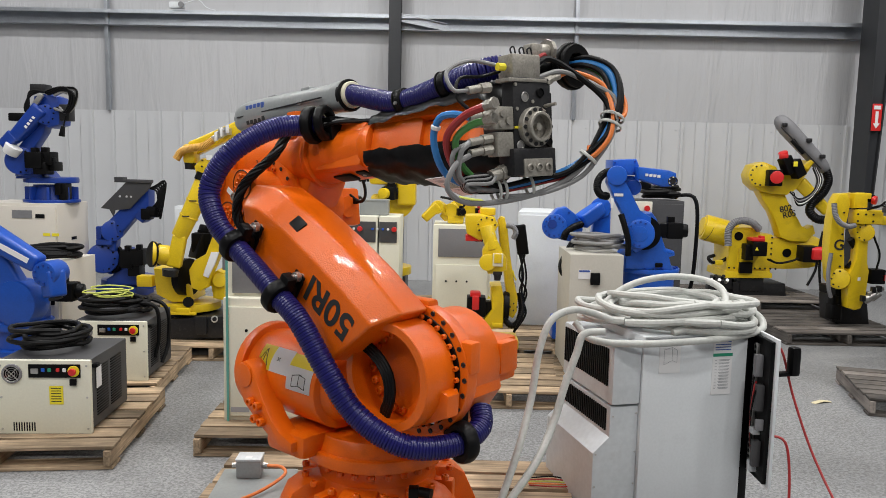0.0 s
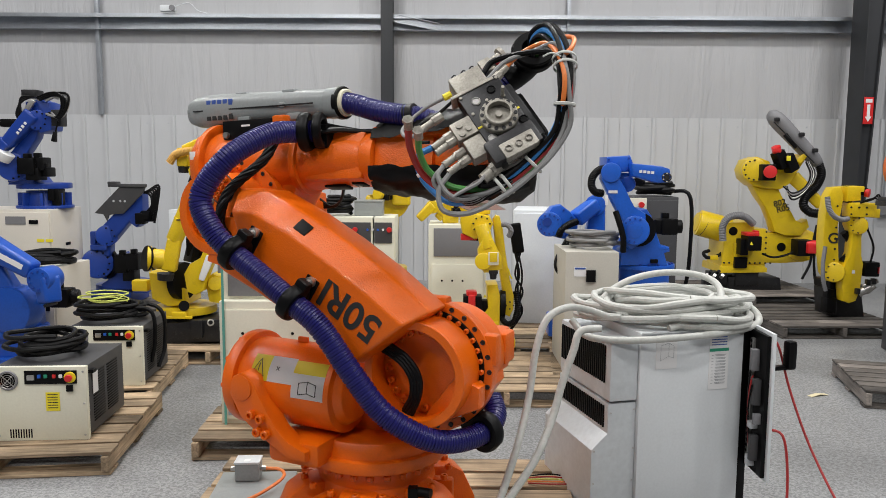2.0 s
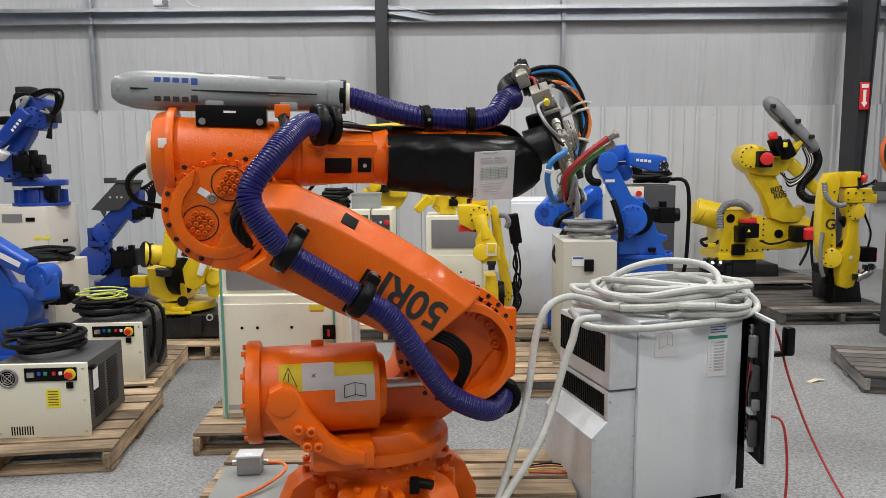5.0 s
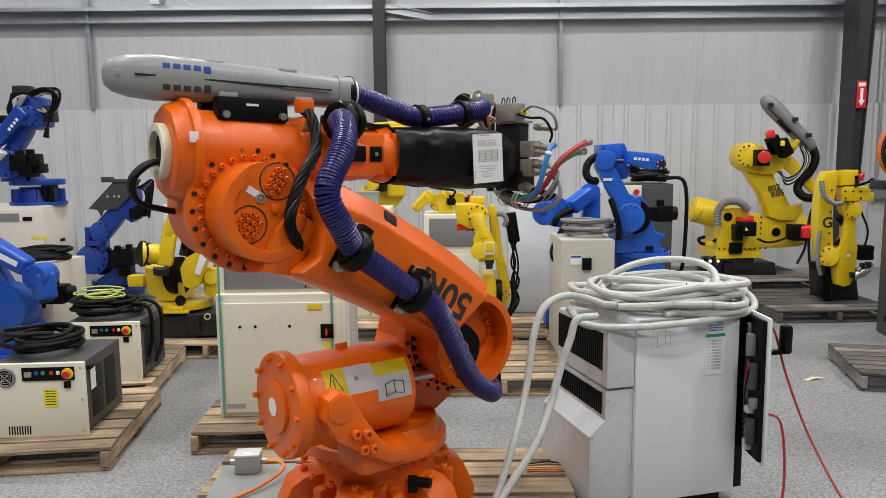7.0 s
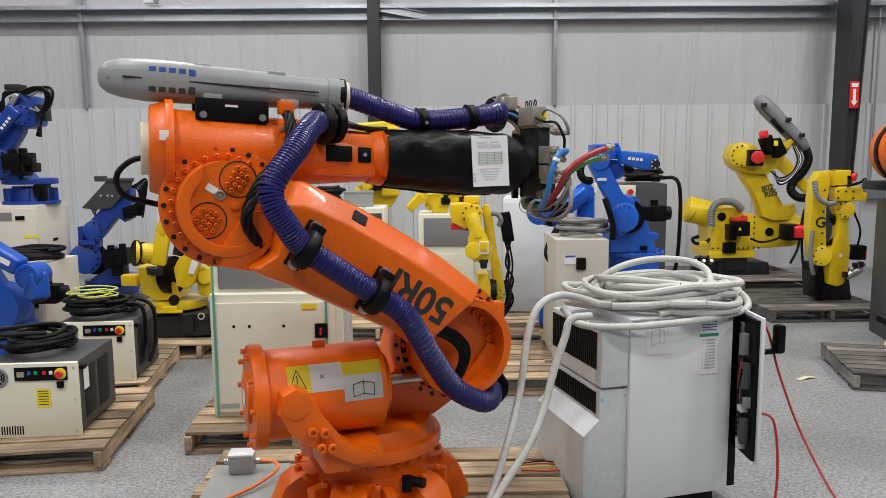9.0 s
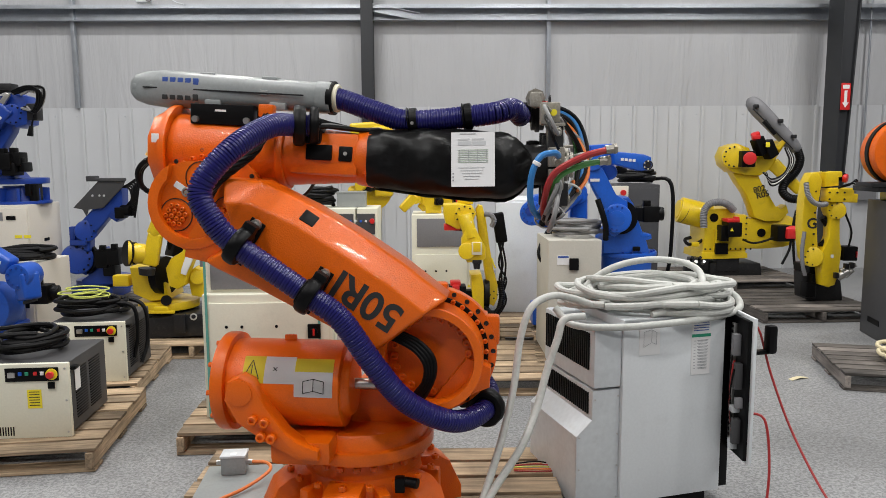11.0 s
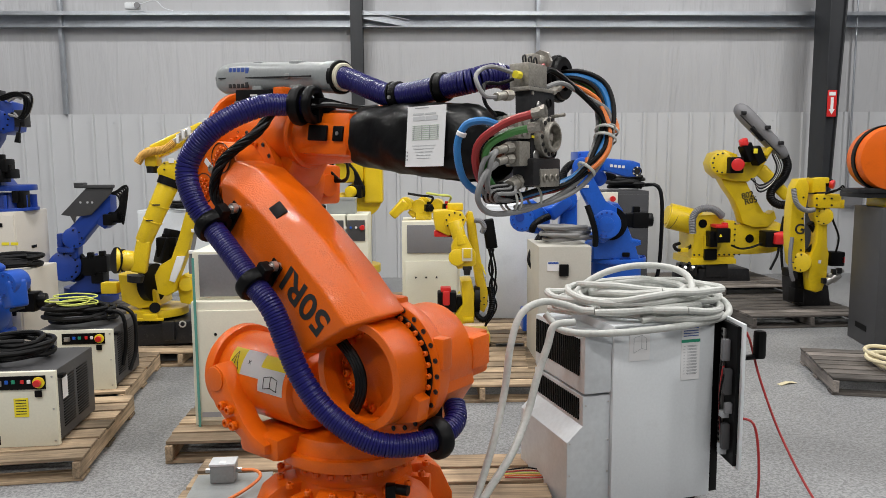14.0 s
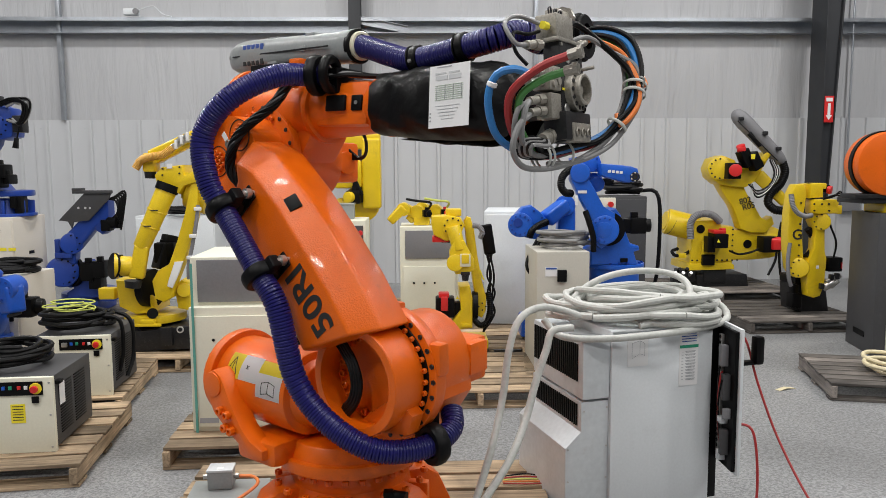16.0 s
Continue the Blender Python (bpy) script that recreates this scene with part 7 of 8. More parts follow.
for zc, yc, xc in ((0.805, -0.455, 0.012), (0.498, -0.445, 0.0)):
    dr_ = Vector((0.0 if zc > 0.6 else -0.02, 0, 1)).normalized()
    hc = B()
    donut(hc, (xc, yc, zc), dr_, 0.057, 0.026, 0.016, 1)
    ring(hc, Vector((xc, yc, zc)) + dr_ * 0.026, Vector((xc, yc, zc)) + dr_ * 0.034, 0.052, 0.043, 30)
    bx(hc, (xc + 0.06, yc + 0.01, zc), (0.07, 0.045, 0.05), 0.008)
    hcl = part("hose_clamp", hc, BLACK, lower, "black hose clamp on a bracket")
    part("bracket", bx(B(), (xc + 0.01, -0.385, zc + 0.0), (0.18, 0.008, 0.06), 0.003), BLACK, hcl)
    for sx in (-0.065, 0.085):
        part("bolt", cy(cy(B(), (xc + sx, -0.36, zc), (xc + sx, -0.425, zc), 0.012, seg=14), (xc + sx, -0.388, zc), (xc + sx, -0.41, zc), 0.02, seg=14), STEEL, hcl)
for k in range(4):
    part("cable", tube(B(), [(-0.03 + k * 0.013, -0.25, 0.2), (-0.01 + k * 0.012, -0.265, 0.13), (-0.005 + k * 0.013, -0.275, 0.06), (-0.03 + k * 0.014, -0.28, 0.0 - 0.004 * k), (-0.09 + k * 0.012, -0.27, -0.03 - 0.008 * k), (-0.16, -0.25, -0.03 - 0.012 * k), (-0.21, -0.22, -0.05)], 0.0085, 40), RUBBER, lower)

# stencilled number, read from the shoulder's side
cu = bpy.data.curves.new("number", "FONT")
cu.body, cu.size, cu.extrude, cu.align_x, cu.align_y = "50RI", 0.152, 0.0006, "CENTER", "CENTER"
cu.offset = 0.0035
tob = new("number", cu)
dg = bpy.context.evaluated_depsgraph_get()
tm = bpy.data.meshes.new_from_object(tob.evaluated_get(dg))
bpy.data.objects.remove(tob)
tm.materials.append(INK)
num = new("number", tm)
num.parent = lower
num.matrix_basis = Matrix.Translation((0.082, -0.3717, 0.318)) @ Matrix(((0, -1, 0, 0), (0, 0, -1, 0), (1, 0, 0, 0), (0, 0, 0, 1)))
tagged(num, "black stencilled number")

# upper arm
b = cy(B(), (0, -0.125, 0), (0, 0.16, 0), 0.2, None, 48, 0.01)
cy(b, (0, -0.14, 0), (0, -0.10, 0), 0.225, None, 48, 0.005)
cy(b, (-0.2, 0, OFF), (0.28, 0, OFF), 0.15, 0.135, 40, 0.01)
prism(b, [(-0.2, -0.02), (0.2, -0.02), (0.27, 0.08), (0.27, 0.28), (-0.2, 0.3)], -0.1, 0.12, 0.03)
upper = part("upper_arm", b, ORANGE, robot)
part("back_cap", cy(B(), (-0.252, 0, OFF), (-0.17, 0, OFF), 0.158, 0.184, 10, 0.008), ORANGE, upper)
part("back_flange", cy(B(), (-0.2, 0, OFF), (-0.17, 0, OFF), 0.185, None, 40, 0.006), ORANGE, upper)
part("front_flange", cy(B(), (0.26, 0, OFF), (0.29, 0, OFF), 0.14, None, 40, 0.005), ORANGE, upper)
part("motor_housing", bx(B(), (0.08, 0.2, -0.02), (0.18, 0.18, 0.18), 0.02), ORANGE, upper)
part("motor_plate", cy(B(), (0.17, 0.2, -0.02), (0.185, 0.2, -0.02), 0.05), ORANGE, upper)
screws(upper, circle(0.207, 22, -0.141), 0.0095, 0.004, (0, -1, 0), DARK)
screws(upper, circle(0.183, 22, -0.141, 60, (0, 0), 330), 0.0105, 0.014, (0, -1, 0), ORANGE)
part("end_ring", ring(B(), (-0.25, 0, OFF), (-0.28, 0, OFF), 0.096, 0.07, 36), CREAM, upper, "cream plastic ring")
part("end_bore", cy(B(), (-0.251, 0, OFF), (-0.256, 0, OFF), 0.072), BLACK, upper)
part("bare_patch", bx(B(), (-0.205, -0.178, 0.245), (0.03, 0.004, 0.035), 0.001, None), PAPER, upper)
part("rail", bx(B(), (0.035, -0.08, 0.35), (0.26, 0.05, 0.08), 0.005), BLACK, upper, "black mounting rail")
part("rail", bx(B(), (0.035, 0.08, 0.35), (0.26, 0.05, 0.08), 0.005), BLACK, upper)
part("rail_label", bx(B(), (0.03, -0.1055, 0.365), (0.045, 0.001, 0.008), 0), PAPER, upper)
for sx in (-0.07, 0.14):
    part("bolt", cy(B(), (sx, -0.1, 0.328), (sx, -0.122, 0.328), 0.013, seg=14), STEEL, upper)
for k in range(3):
    part("cable", tube(B(), [(-0.24, -0.03 + 0.02 * k, 0.17), (-0.31, -0.03 + 0.02 * k, 0.155), (-0.36, -0.02 + 0.015 * k, 0.1), (-0.34, 0, 0.03), (-0.25, 0.04, 0.0), (-0.15, 0.1, -0.02)], 0.011, 24), RUBBER, upper)
for k in range(4):
    part("cable", tube(B(), [(0.14, 0.22, 0.0 + 0.02 * k), (0.22, 0.24, 0.0), (0.3, 0.2, 0.03), (0.36, 0.12, 0.1), (0.33, 0.05, 0.12)], 0.007, 24), RUBBER, upper)
axis_ = spline([(0.22, -0.1, 0.37), (0.235, -0.165, 0.31), (0.21, -0.23, 0.21), (0.1, -0.315, 0.09), (0.055, -0.33, -0.03), (0.085, -0.315, -0.1), (0.13, -0.27, -0.15)], 60)
for k in range(6):
    pts = []
    for i, p in enumerate(axis_):
        dn = (axis_[min(i + 1, 59)] - axis_[max(i - 1, 0)]).normalized()
        ex = Vector((0, 1, 0)).cross(dn).normalized()
        a = i * 0.3 + k * math.pi / 3
        pts.append(p + (ex * math.cos(a) + dn.cross(ex) * math.sin(a)) * 0.0125)
    part("cable_strand", tube(B(), pts, 0.0088, 60, 7, smooth=False), (RUBBER, RUBBER, RUBBER, RUBBER, RUBBER, DARK)[k], upper, "black twisted cable strand")
part("strand_socket", bx(bx(B(), (0.225, -0.115, 0.37), (0.06, 0.05, 0.05), 0.008), (0.22, -0.14, 0.3), (0.05, 0.02, 0.05), 0.006), ORANGE, upper)
for sx in (0.205, 0.235):
    part("bolt", cy(B(), (sx, -0.15, 0.29), (sx, -0.16, 0.29), 0.009, seg=10), STEEL, upper)
hc = donut(B(), (0.362, -0.14, 0.318), (1, 0.3, 0), 0.06, 0.024, 0.02, 1)
donut(hc, (0.415, -0.12, 0.322), (1, 0.3, 0), 0.058, 0.018, 0.018, 1)
bx(hc, (0.39, -0.06, 0.30), (0.1, 0.1, 0.1), 0.015)
part("hose_clamp", hc, BLACK, upper, "black double hose clamp")

for sx, sz in ((0.80, 0.358),):
    part("hose_strap", ring(ring(B(), (sx - 0.015, -0.048, sz - 0.002), (sx + 0.015, -0.048, sz + 0.002), 0.052, 0.04, 30), (sx - 0.022, -0.048, sz - 0.003), (sx - 0.017, -0.048, sz - 0.002), 0.056, 0.042, 30), BLACK, upper, "black hose strap")
    part("strap_screw", cy(B(), (sx, -0.098, sz - 0.01), (sx, -0.106, sz - 0.01), 0.007, seg=8), STEEL, upper)

for k in range(6):
    part("cable", tube(B(), [(0.40, -0.12 + 0.01 * k, 0.31 + 0.008 * k), (0.47, -0.09 + 0.012 * k, 0.32 + 0.006 * (k % 3)), (0.56, -0.05 + 0.014 * k, 0.315), (0.66, -0.02 + 0.012 * k, 0.31 + 0.01 * (k % 2))], 0.009, 24, 7), (RUBBER, GREY_CABLE, RUBBER, ORANGE_CABLE, GREY_CABLE, RUBBER)[k], upper)

# grey dress-pack housing on top
tipv, endv = Vector((-0.42, 0.07, 0.455)), Vector((0.475, -0.017, 0.437))
hx = (endv - tipv).normalized()
hy = Vector((0, 0, 1)).cross(hx).normalized()
hm = Matrix((hx, hy, hx.cross(hy))).transposed().to_4x4()
hm.translation = tipv
t = bmesh.new()
last = None
for s_, ry_, rz_ in ((0.0, 0.014, 0.016), (0.008, 0.036, 0.038), (0.03, 0.054, 0.056), (0.08, 0.07, 0.07), (0.16, 0.078, 0.077), (0.3, 0.078, 0.075), (0.8, 0.064, 0.06), (0.83, 0.06, 0.058), (0.83, 0.064, 0.064), (0.89, 0.064, 0.064)):
    row = []
    for a in np.linspace(0, 2 * math.pi, 28, False):
        ca, sa = math.cos(a), math.sin(a)
        e = 0.72
        row.append(t.verts.new((s_, ry_ * math.copysign(abs(ca) ** e, ca), rz_ * math.copysign(abs(sa) ** e, sa))))
    if last:
        for i in range(28):
            t.faces.new((last[i], last[(i + 1) % 28], row[(i + 1) % 28], row[i]))
    else:
        t.faces.new(row[::-1])
    last = row
t.faces.new(last)
bmesh.ops.recalc_face_normals(t, faces=t.faces[:])
b = put(B(), t, hm)
pack = part("dress_pack_housing", b, GREY_SHELL, upper, "grey moulded hose housing with blue print")
for sx, sy, sz in ((0.36, 0.0, 0.064), (0.63, 0.0, 0.06), (0.4, -0.05, -0.05), (0.68, -0.05, -0.048)):
    part("moulded_lug", bx(B(), (sx, sy, sz), (0.07, 0.09 if sz > 0 else 0.05, 0.02 if sz > 0 else 0.03), 0.008, hm), GREY_SHELL, pack)
part("seam", bx(B(), (0.44, -0.0745, 0.0), (0.7, 0.006, 0.006), 0.001, hm), DARK, pack)
for sx in (0.05, 0.14, 0.38, 0.62):
    part("latch", bx(B(), (sx, -0.066 if sx > 0.1 else -0.05, 0.002), (0.035, 0.02, 0.022), 0.005, hm), GREY_SHELL, pack)
for k in range(5):
    part("print_bar", bx(B(), (0.19 + k * 0.034, -0.0745, 0.032), (0.024, 0.004, 0.026), 0.001, hm), BLUEINK, pack)
for k in range(5):
    part("print_bar", bx(B(), (0.19 + k * 0.034, -0.0745, -0.032), (0.024, 0.004, 0.026), 0.001, hm), INK, pack)
part("collar_liner", ring(B(), (0.895, 0, 0), (0.915, 0, 0), 0.056, 0.044, 32, hm), CREAM, pack)
part("end_collar", ring(B(), (0.875, 0, 0), (0.9, 0, 0), 0.068, 0.046, 32, hm), BLACK, pack)

# rolling forearm with its fork and covers
b = cy(B(), (0.29, 0, 0), (0.6, 0, 0), 0.122, 0.098, 36)
bx(b, (0.45, 0, 0), (0.28, 0.2, 0.17), 0.02)
cy(b, (0.575, 0, 0), (0.64, 0, 0), 0.108, 0.118, 36, 0.008)
bx(b, (0.75, 0, 0), (0.3, 0.2, 0.165), 0.03)
bx(b, (0.97, 0, 0), (0.22, 0.12, 0.12), 0.03)
forearm = part("forearm", b, ORANGE, robot)
FORK = [(0.62, -0.085), (0.8, -0.09), (1.142, -0.085), (1.2, -0.05), (1.22, 0.0), (1.2, 0.05), (1.142, 0.085), (0.8, 0.09), (0.62, 0.085)]
for y0, y1 in ((-0.115, -0.06), (0.06, 0.115)):
    part("fork_arm", prism(B(), FORK, y0, y1, 0.02), ORANGE, forearm)
part("wrist_hub", cy(bx(B(), (1.142, 0, 0), (0.13, 0.12, 0.15), 0.02), (1.142, -0.06, 0), (1.142, 0.06, 0), 0.085), ORANGE, forearm)
part("cover_plate", bx(B(), (0.435, -0.1125, 0.0), (0.105, 0.012, 0.062), 0.012), BLACK, forearm, "black rectangular plug plate")
sqp = part("cover_plate", bx(B(), (0.54, -0.103, 0.0), (0.055, 0.012, 0.06), 0.006), BLACK, forearm, "black square plug plate")
part("screw", cy(B(), (0.54, -0.108, 0), (0.54, -0.1125, 0), 0.008, seg=10), STEEL, sqp)
for s in (-1, 1):
    t = bmesh.new()
    last = None
    for i, u in enumerate(np.linspace(0, 1, 22)):
        xx = 0.63 + 0.64 * u
        hh = 0.115 + 0.02 * math.sin(u * 2.6) - 0.07 * max(0, (u - 0.82) / 0.18) ** 2.2
        zc = -0.004 - 0.012 * u
        yo = 0.135 + 0.05 * min(1, u * 1.6) - 0.045 * max(0, (u - 0.8) / 0.2) ** 2
        row = []
        for j in range(17):
            a = (-0.5 + j / 16) * math.pi * 0.88
            e = 0.55
            yy = yo * math.copysign(abs(math.cos(a)) ** e, math.cos(a))
            wob = 0.005 * math.sin(u * 23 + j * 0.9) + 0.004 * math.sin(u * 41 - j * 1.7)
            row.append(t.verts.new((xx, s * max(yy + wob, 0.02), zc + hh * math.copysign(abs(math.sin(a)) ** 0.7, math.sin(a)) * (1 + wob * 2))))
        if last:
            for j in range(16):
                t.faces.new((last[j], last[j + 1], row[j + 1], row[j]))
        last = row
    bmesh.ops.solidify(t, geom=t.faces[:], thickness=0.004)
    bmesh.ops.recalc_face_normals(t, faces=t.faces[:])
    cov = part("wrist_cover", t, VINYL_BAG, forearm, "black vinyl wrist cover")
    if s < 0:
        sm_ = Matrix.Translation((1.05, 0.002, -0.012)) @ pose(0, 0, 0, 0, -3.5, 0) @ Matrix.Diagonal((1, 1, 0.9, 1)) @ Matrix.Translation((-1.04, 0, 0))
        sh_ = part("paper_sheet", bx(B(), (1.04, -0.196, 0.0), (0.165, 0.002, 0.23), 0, sm_), PAPER, cov, "white printed sheet taped on")
        for sx in (1.005, 1.06):
            part("print_block", bx(B(), (sx, -0.198, 0.085), (0.045, 0.001, 0.006), 0, sm_), PALEINK, sh_)
            part("print_block", bx(B(), (sx + 0.004, -0.198, 0.068), (0.05, 0.001, 0.016), 0, sm_), PALEINK, sh_)
        for k in range(8):
            part("print_line", bx(B(), (1.04, -0.198, 0.04 - k * 0.0075), (0.115, 0.001, 0.0022), 0, sm_), GREENPALE, sh_)
        for k in range(4):
            part("print_line", bx(B(), (0.99 + k * 0.034, -0.1983, 0.014), (0.0016, 0.001, 0.055), 0, sm_), GREYINK, sh_)
        part("print_line", bx(B(), (1.02, -0.198, 0.108), (0.06, 0.001, 0.003), 0, sm_), GREYINK, sh_)
        for k in range(5):
            part("print_line", bx(B(), (1.035, -0.198, -0.035 - k * 0.012), (0.1 - 0.012 * k, 0.001, 0.0022), 0, sm_), PALEINK, sh_)
        for k in range(3):
            part("print_line", bx(B(), (0.965, -0.198, -0.06 - k * 0.014), (0.006, 0.001, 0.006), 0, sm_), GREYINK, sh_)

# tool changer: x to its side, y up, z outwards
b = cy(B(), (0, 0, 0.05), (0, 0, 0.16), 0.08, None, 36, 0.006)
bx(b, (0, 0.0, 0.19), (0.17, 0.33, 0.06), 0.008)
bx(b, (-0.01, -0.115, 0.2), (0.19, 0.09, 0.08), 0.008)
bx(b, (0.09, 0.0, 0.17), (0.05, 0.24, 0.05), 0.006)
tool = part("tool_changer", b, DARK, robot, "dark tool changer plate crowded with connectors")
tr_ = part("locking_ring", ring(B(), (0, 0, 0.215), (0, 0, 0.245), 0.067, 0.042, 48), TOOLSTEEL, tool, "round steel locking ring")
part("ring_lip", ring(B(), (0, 0, 0.24), (0, 0, 0.264), 0.05, 0.04, 48), TOOLSTEEL, tool)
part("ring_core", cy(cy(B(), (0, 0, 0.2), (0, 0, 0.235), 0.041, None, 32), (0, 0, 0.23), (0, 0, 0.25), 0.012), TOOLSTEEL, tool)
me = mesh_of("ball", cy(B(), (0, 0, 0.24), (0, 0, 0.2485), 0.007, seg=10), DARK)
for i in range(14):
    a = i * 2 * math.pi / 14
    piece("ball", me, tool, pose(0.058 * math.cos(a), 0.058 * math.sin(a), 0))
part("valve_box", bx(bx(B(), (-0.01, 0.20, 0.17), (0.125, 0.085, 0.075), 0.006), (-0.02, 0.155, 0.19), (0.17, 0.012, 0.07), 0.002), TOOLSTEEL, tool, "worn steel valve box")
for sx in (-0.04, 0.0, 0.035):
    part("lifting_eye", tube(B(), [(sx, 0.24, 0.17), (sx - 0.008, 0.262, 0.17), (sx + 0.008, 0.27, 0.17), (sx + 0.016, 0.24, 0.17)], 0.003, 16, 6), DARK, tool)
part("yellow_plug", cy(B(), (-0.085, 0.2, 0.18), (-0.115, 0.2, 0.18), 0.013, seg=8), YLABEL, tool)
part("socket_block", bx(B(), (0.0, -0.135, 0.215), (0.13, 0.06, 0.06), 0.005), TOOLSTEEL, tool, "aluminium socket block")
for sx in (-0.04, 0, 0.04):
    part("socket", cy(ring(B(), (sx, -0.135, 0.245), (sx, -0.135, 0.252), 0.014, 0.009, 18), (sx, -0.135, 0.24), (sx, -0.135, 0.247), 0.006), TOOLSTEEL, tool)
for sx, sy in ((-0.035, 0.1), (0.035, 0.115), (-0.06, -0.06), (0.07, -0.05)):
    part("socket", cy(ring(B(), (sx, sy, 0.22), (sx, sy, 0.226), 0.017, 0.013, 18), (sx, sy, 0.21), (sx, sy, 0.223), 0.012), STEEL if sx < 0 else BLACK, tool)
part("connector_block", bx(B(), (-0.125, 0.03, 0.19), (0.08, 0.075, 0.06), 0.005), TOOLSTEEL, tool)
part("connector_block", bx(B(), (-0.12, -0.055, 0.19), (0.07, 0.08, 0.055), 0.005), TOOLSTEEL, tool)
for sx, sy in ((-0.135, 0.045), (-0.11, 0.02), (-0.14, 0.01)):
    part("socket", cy(B(), (sx, sy, 0.22), (sx, sy, 0.228), 0.012), TOOLSTEEL, tool)
for sy in (0.045, 0.02, -0.035, -0.07, 0.13):
    part("gland", cy(cy(B(), (-0.16, sy, 0.19), (-0.2, sy - 0.004, 0.19), 0.017, seg=8), (-0.2, sy - 0.004, 0.19), (-0.25, sy - 0.012, 0.19), 0.013, seg=12), TOOLSTEEL, tool, "steel cable gland")
part("gland", cy(cy(B(), (-0.08, -0.14, 0.18), (-0.12, -0.15, 0.18), 0.026, seg=8), (-0.12, -0.15, 0.18), (-0.16, -0.16, 0.18), 0.021), TOOLSTEEL, tool)
elbow = tube(B(), [(0.14, 0.21, 0.055), (0.21, 0.222, 0.045), (0.265, 0.225, 0.07), (0.28, 0.225, 0.12)], 0.045, 24, 18)
part("cable_ring", ring(ring(elbow, (0.28, 0.225, 0.105), (0.282, 0.225, 0.16), 0.078, 0.046, 36), (0.281, 0.225, 0.122), (0.2815, 0.225, 0.142), 0.086, 0.066, 36), BLACK, tool, "black harness ring")
part("elbow_fitting", bx(cy(cy(B(), (0.1, 0.265, 0.12), (0.17, 0.275, 0.12), 0.026, seg=16), (0.165, 0.275, 0.12), (0.18, 0.276, 0.12), 0.042, seg=8), (0.1, 0.265, 0.12), (0.05, 0.06, 0.05), 0.008), TOOLSTEEL, tool)
part("elbow_fitting", cy(cy(B(), (0.06, 0.15, 0.2), (0.1, 0.165, 0.205), 0.018, seg=8), (0.1, 0.165, 0.205), (0.135, 0.175, 0.21), 0.013, seg=12), TOOLSTEEL, tool)
part("shield", bx(B(), (0.125, 0.0, 0.11), (0.05, 0.2, 0.06), 0.015), BLACK, tool, "black rubber shield")
# tight bundle: out of the ring, down in front, under the plate, to its far side
BUNDLE = [(0.28, 0.225, 0.08), (0.29, 0.225, 0.2), (0.31, 0.175, 0.285), (0.295, 0.065, 0.32), (0.24, -0.045, 0.315), (0.19, -0.115, 0.275), (0.125, -0.165, 0.22), (0.02, -0.19, 0.17), (-0.09, -0.2, 0.15)]
ENDS = {"red": [(-0.19, -0.185, 0.14), (-0.28, -0.12, 0.14), (-0.325, -0.03, 0.17), (-0.33, 0.03, 0.27), (-0.31, 0.055, 0.36)],
        "green": [(-0.18, -0.175, 0.15), (-0.26, -0.12, 0.16), (-0.305, -0.04, 0.19), (-0.31, 0.0, 0.27), (-0.295, 0.015, 0.34)],
        "blue": [(-0.19, -0.19, 0.12), (-0.28, -0.14, 0.09), (-0.32, -0.04, 0.09), (-0.32, 0.03, 0.12), (-0.3, 0.045, 0.17), (-0.25, 0.035, 0.19)],
        "black": [(-0.14, -0.185, 0.16), (-0.18, -0.17, 0.175), (-0.15, -0.158, 0.18)],
        "grey": [(-0.19, -0.2, 0.14), (-0.28, -0.16, 0.15), (-0.31, -0.08, 0.18), (-0.25, -0.047, 0.19)]}
hr = random.Random(4)
for i, (mt, rad, kind) in enumerate(((RED_HOSE, 0.0125, "red"), (BLUE_HOSE, 0.012, "blue"), (GREEN_HOSE, 0.0115, "green"), (RUBBER, 0.011, "black"), (RUBBER, 0.009, "black"), (GREY_CABLE, 0.008, "grey"), (RUBBER, 0.0085, "black"), (GREY_CABLE, 0.0075, "black"))):
    a = i * 2.4
    rr = 0.012 + 0.003 * i
    off = Vector((math.cos(a) * rr, math.sin(a) * rr * 0.5, math.sin(a) * rr))
    pts = [Vector(q) + off * (1.0 if k < 5 else 0.8) + Vector((hr.uniform(-1, 1), hr.uniform(-1, 1), hr.uniform(-1, 1))) * 0.005 for k, q in enumerate(BUNDLE)] + [Vector(q) for q in ENDS[kind]]
    part("hose" if i < 3 else "cable", tube(B(), pts, rad, 80, 9), mt, tool)
for p_, q_ in (((-0.311, 0.054, 0.352), (-0.305, 0.06, 0.392)), ((-0.296, 0.014, 0.332), (-0.292, 0.018, 0.372))):
    part("hose_fitting", cy(cy(B(), p_, q_, 0.016, seg=8), Vector(p_) * 0.3 + Vector(q_) * 0.7, q_, 0.019, seg=6), TOOLSTEEL, tool)
part("hose_band", ring(B(), (-0.3225, 0.0, 0.105), (-0.3225, 0.014, 0.112), 0.016, 0.0125, 16), PAPER, tool)
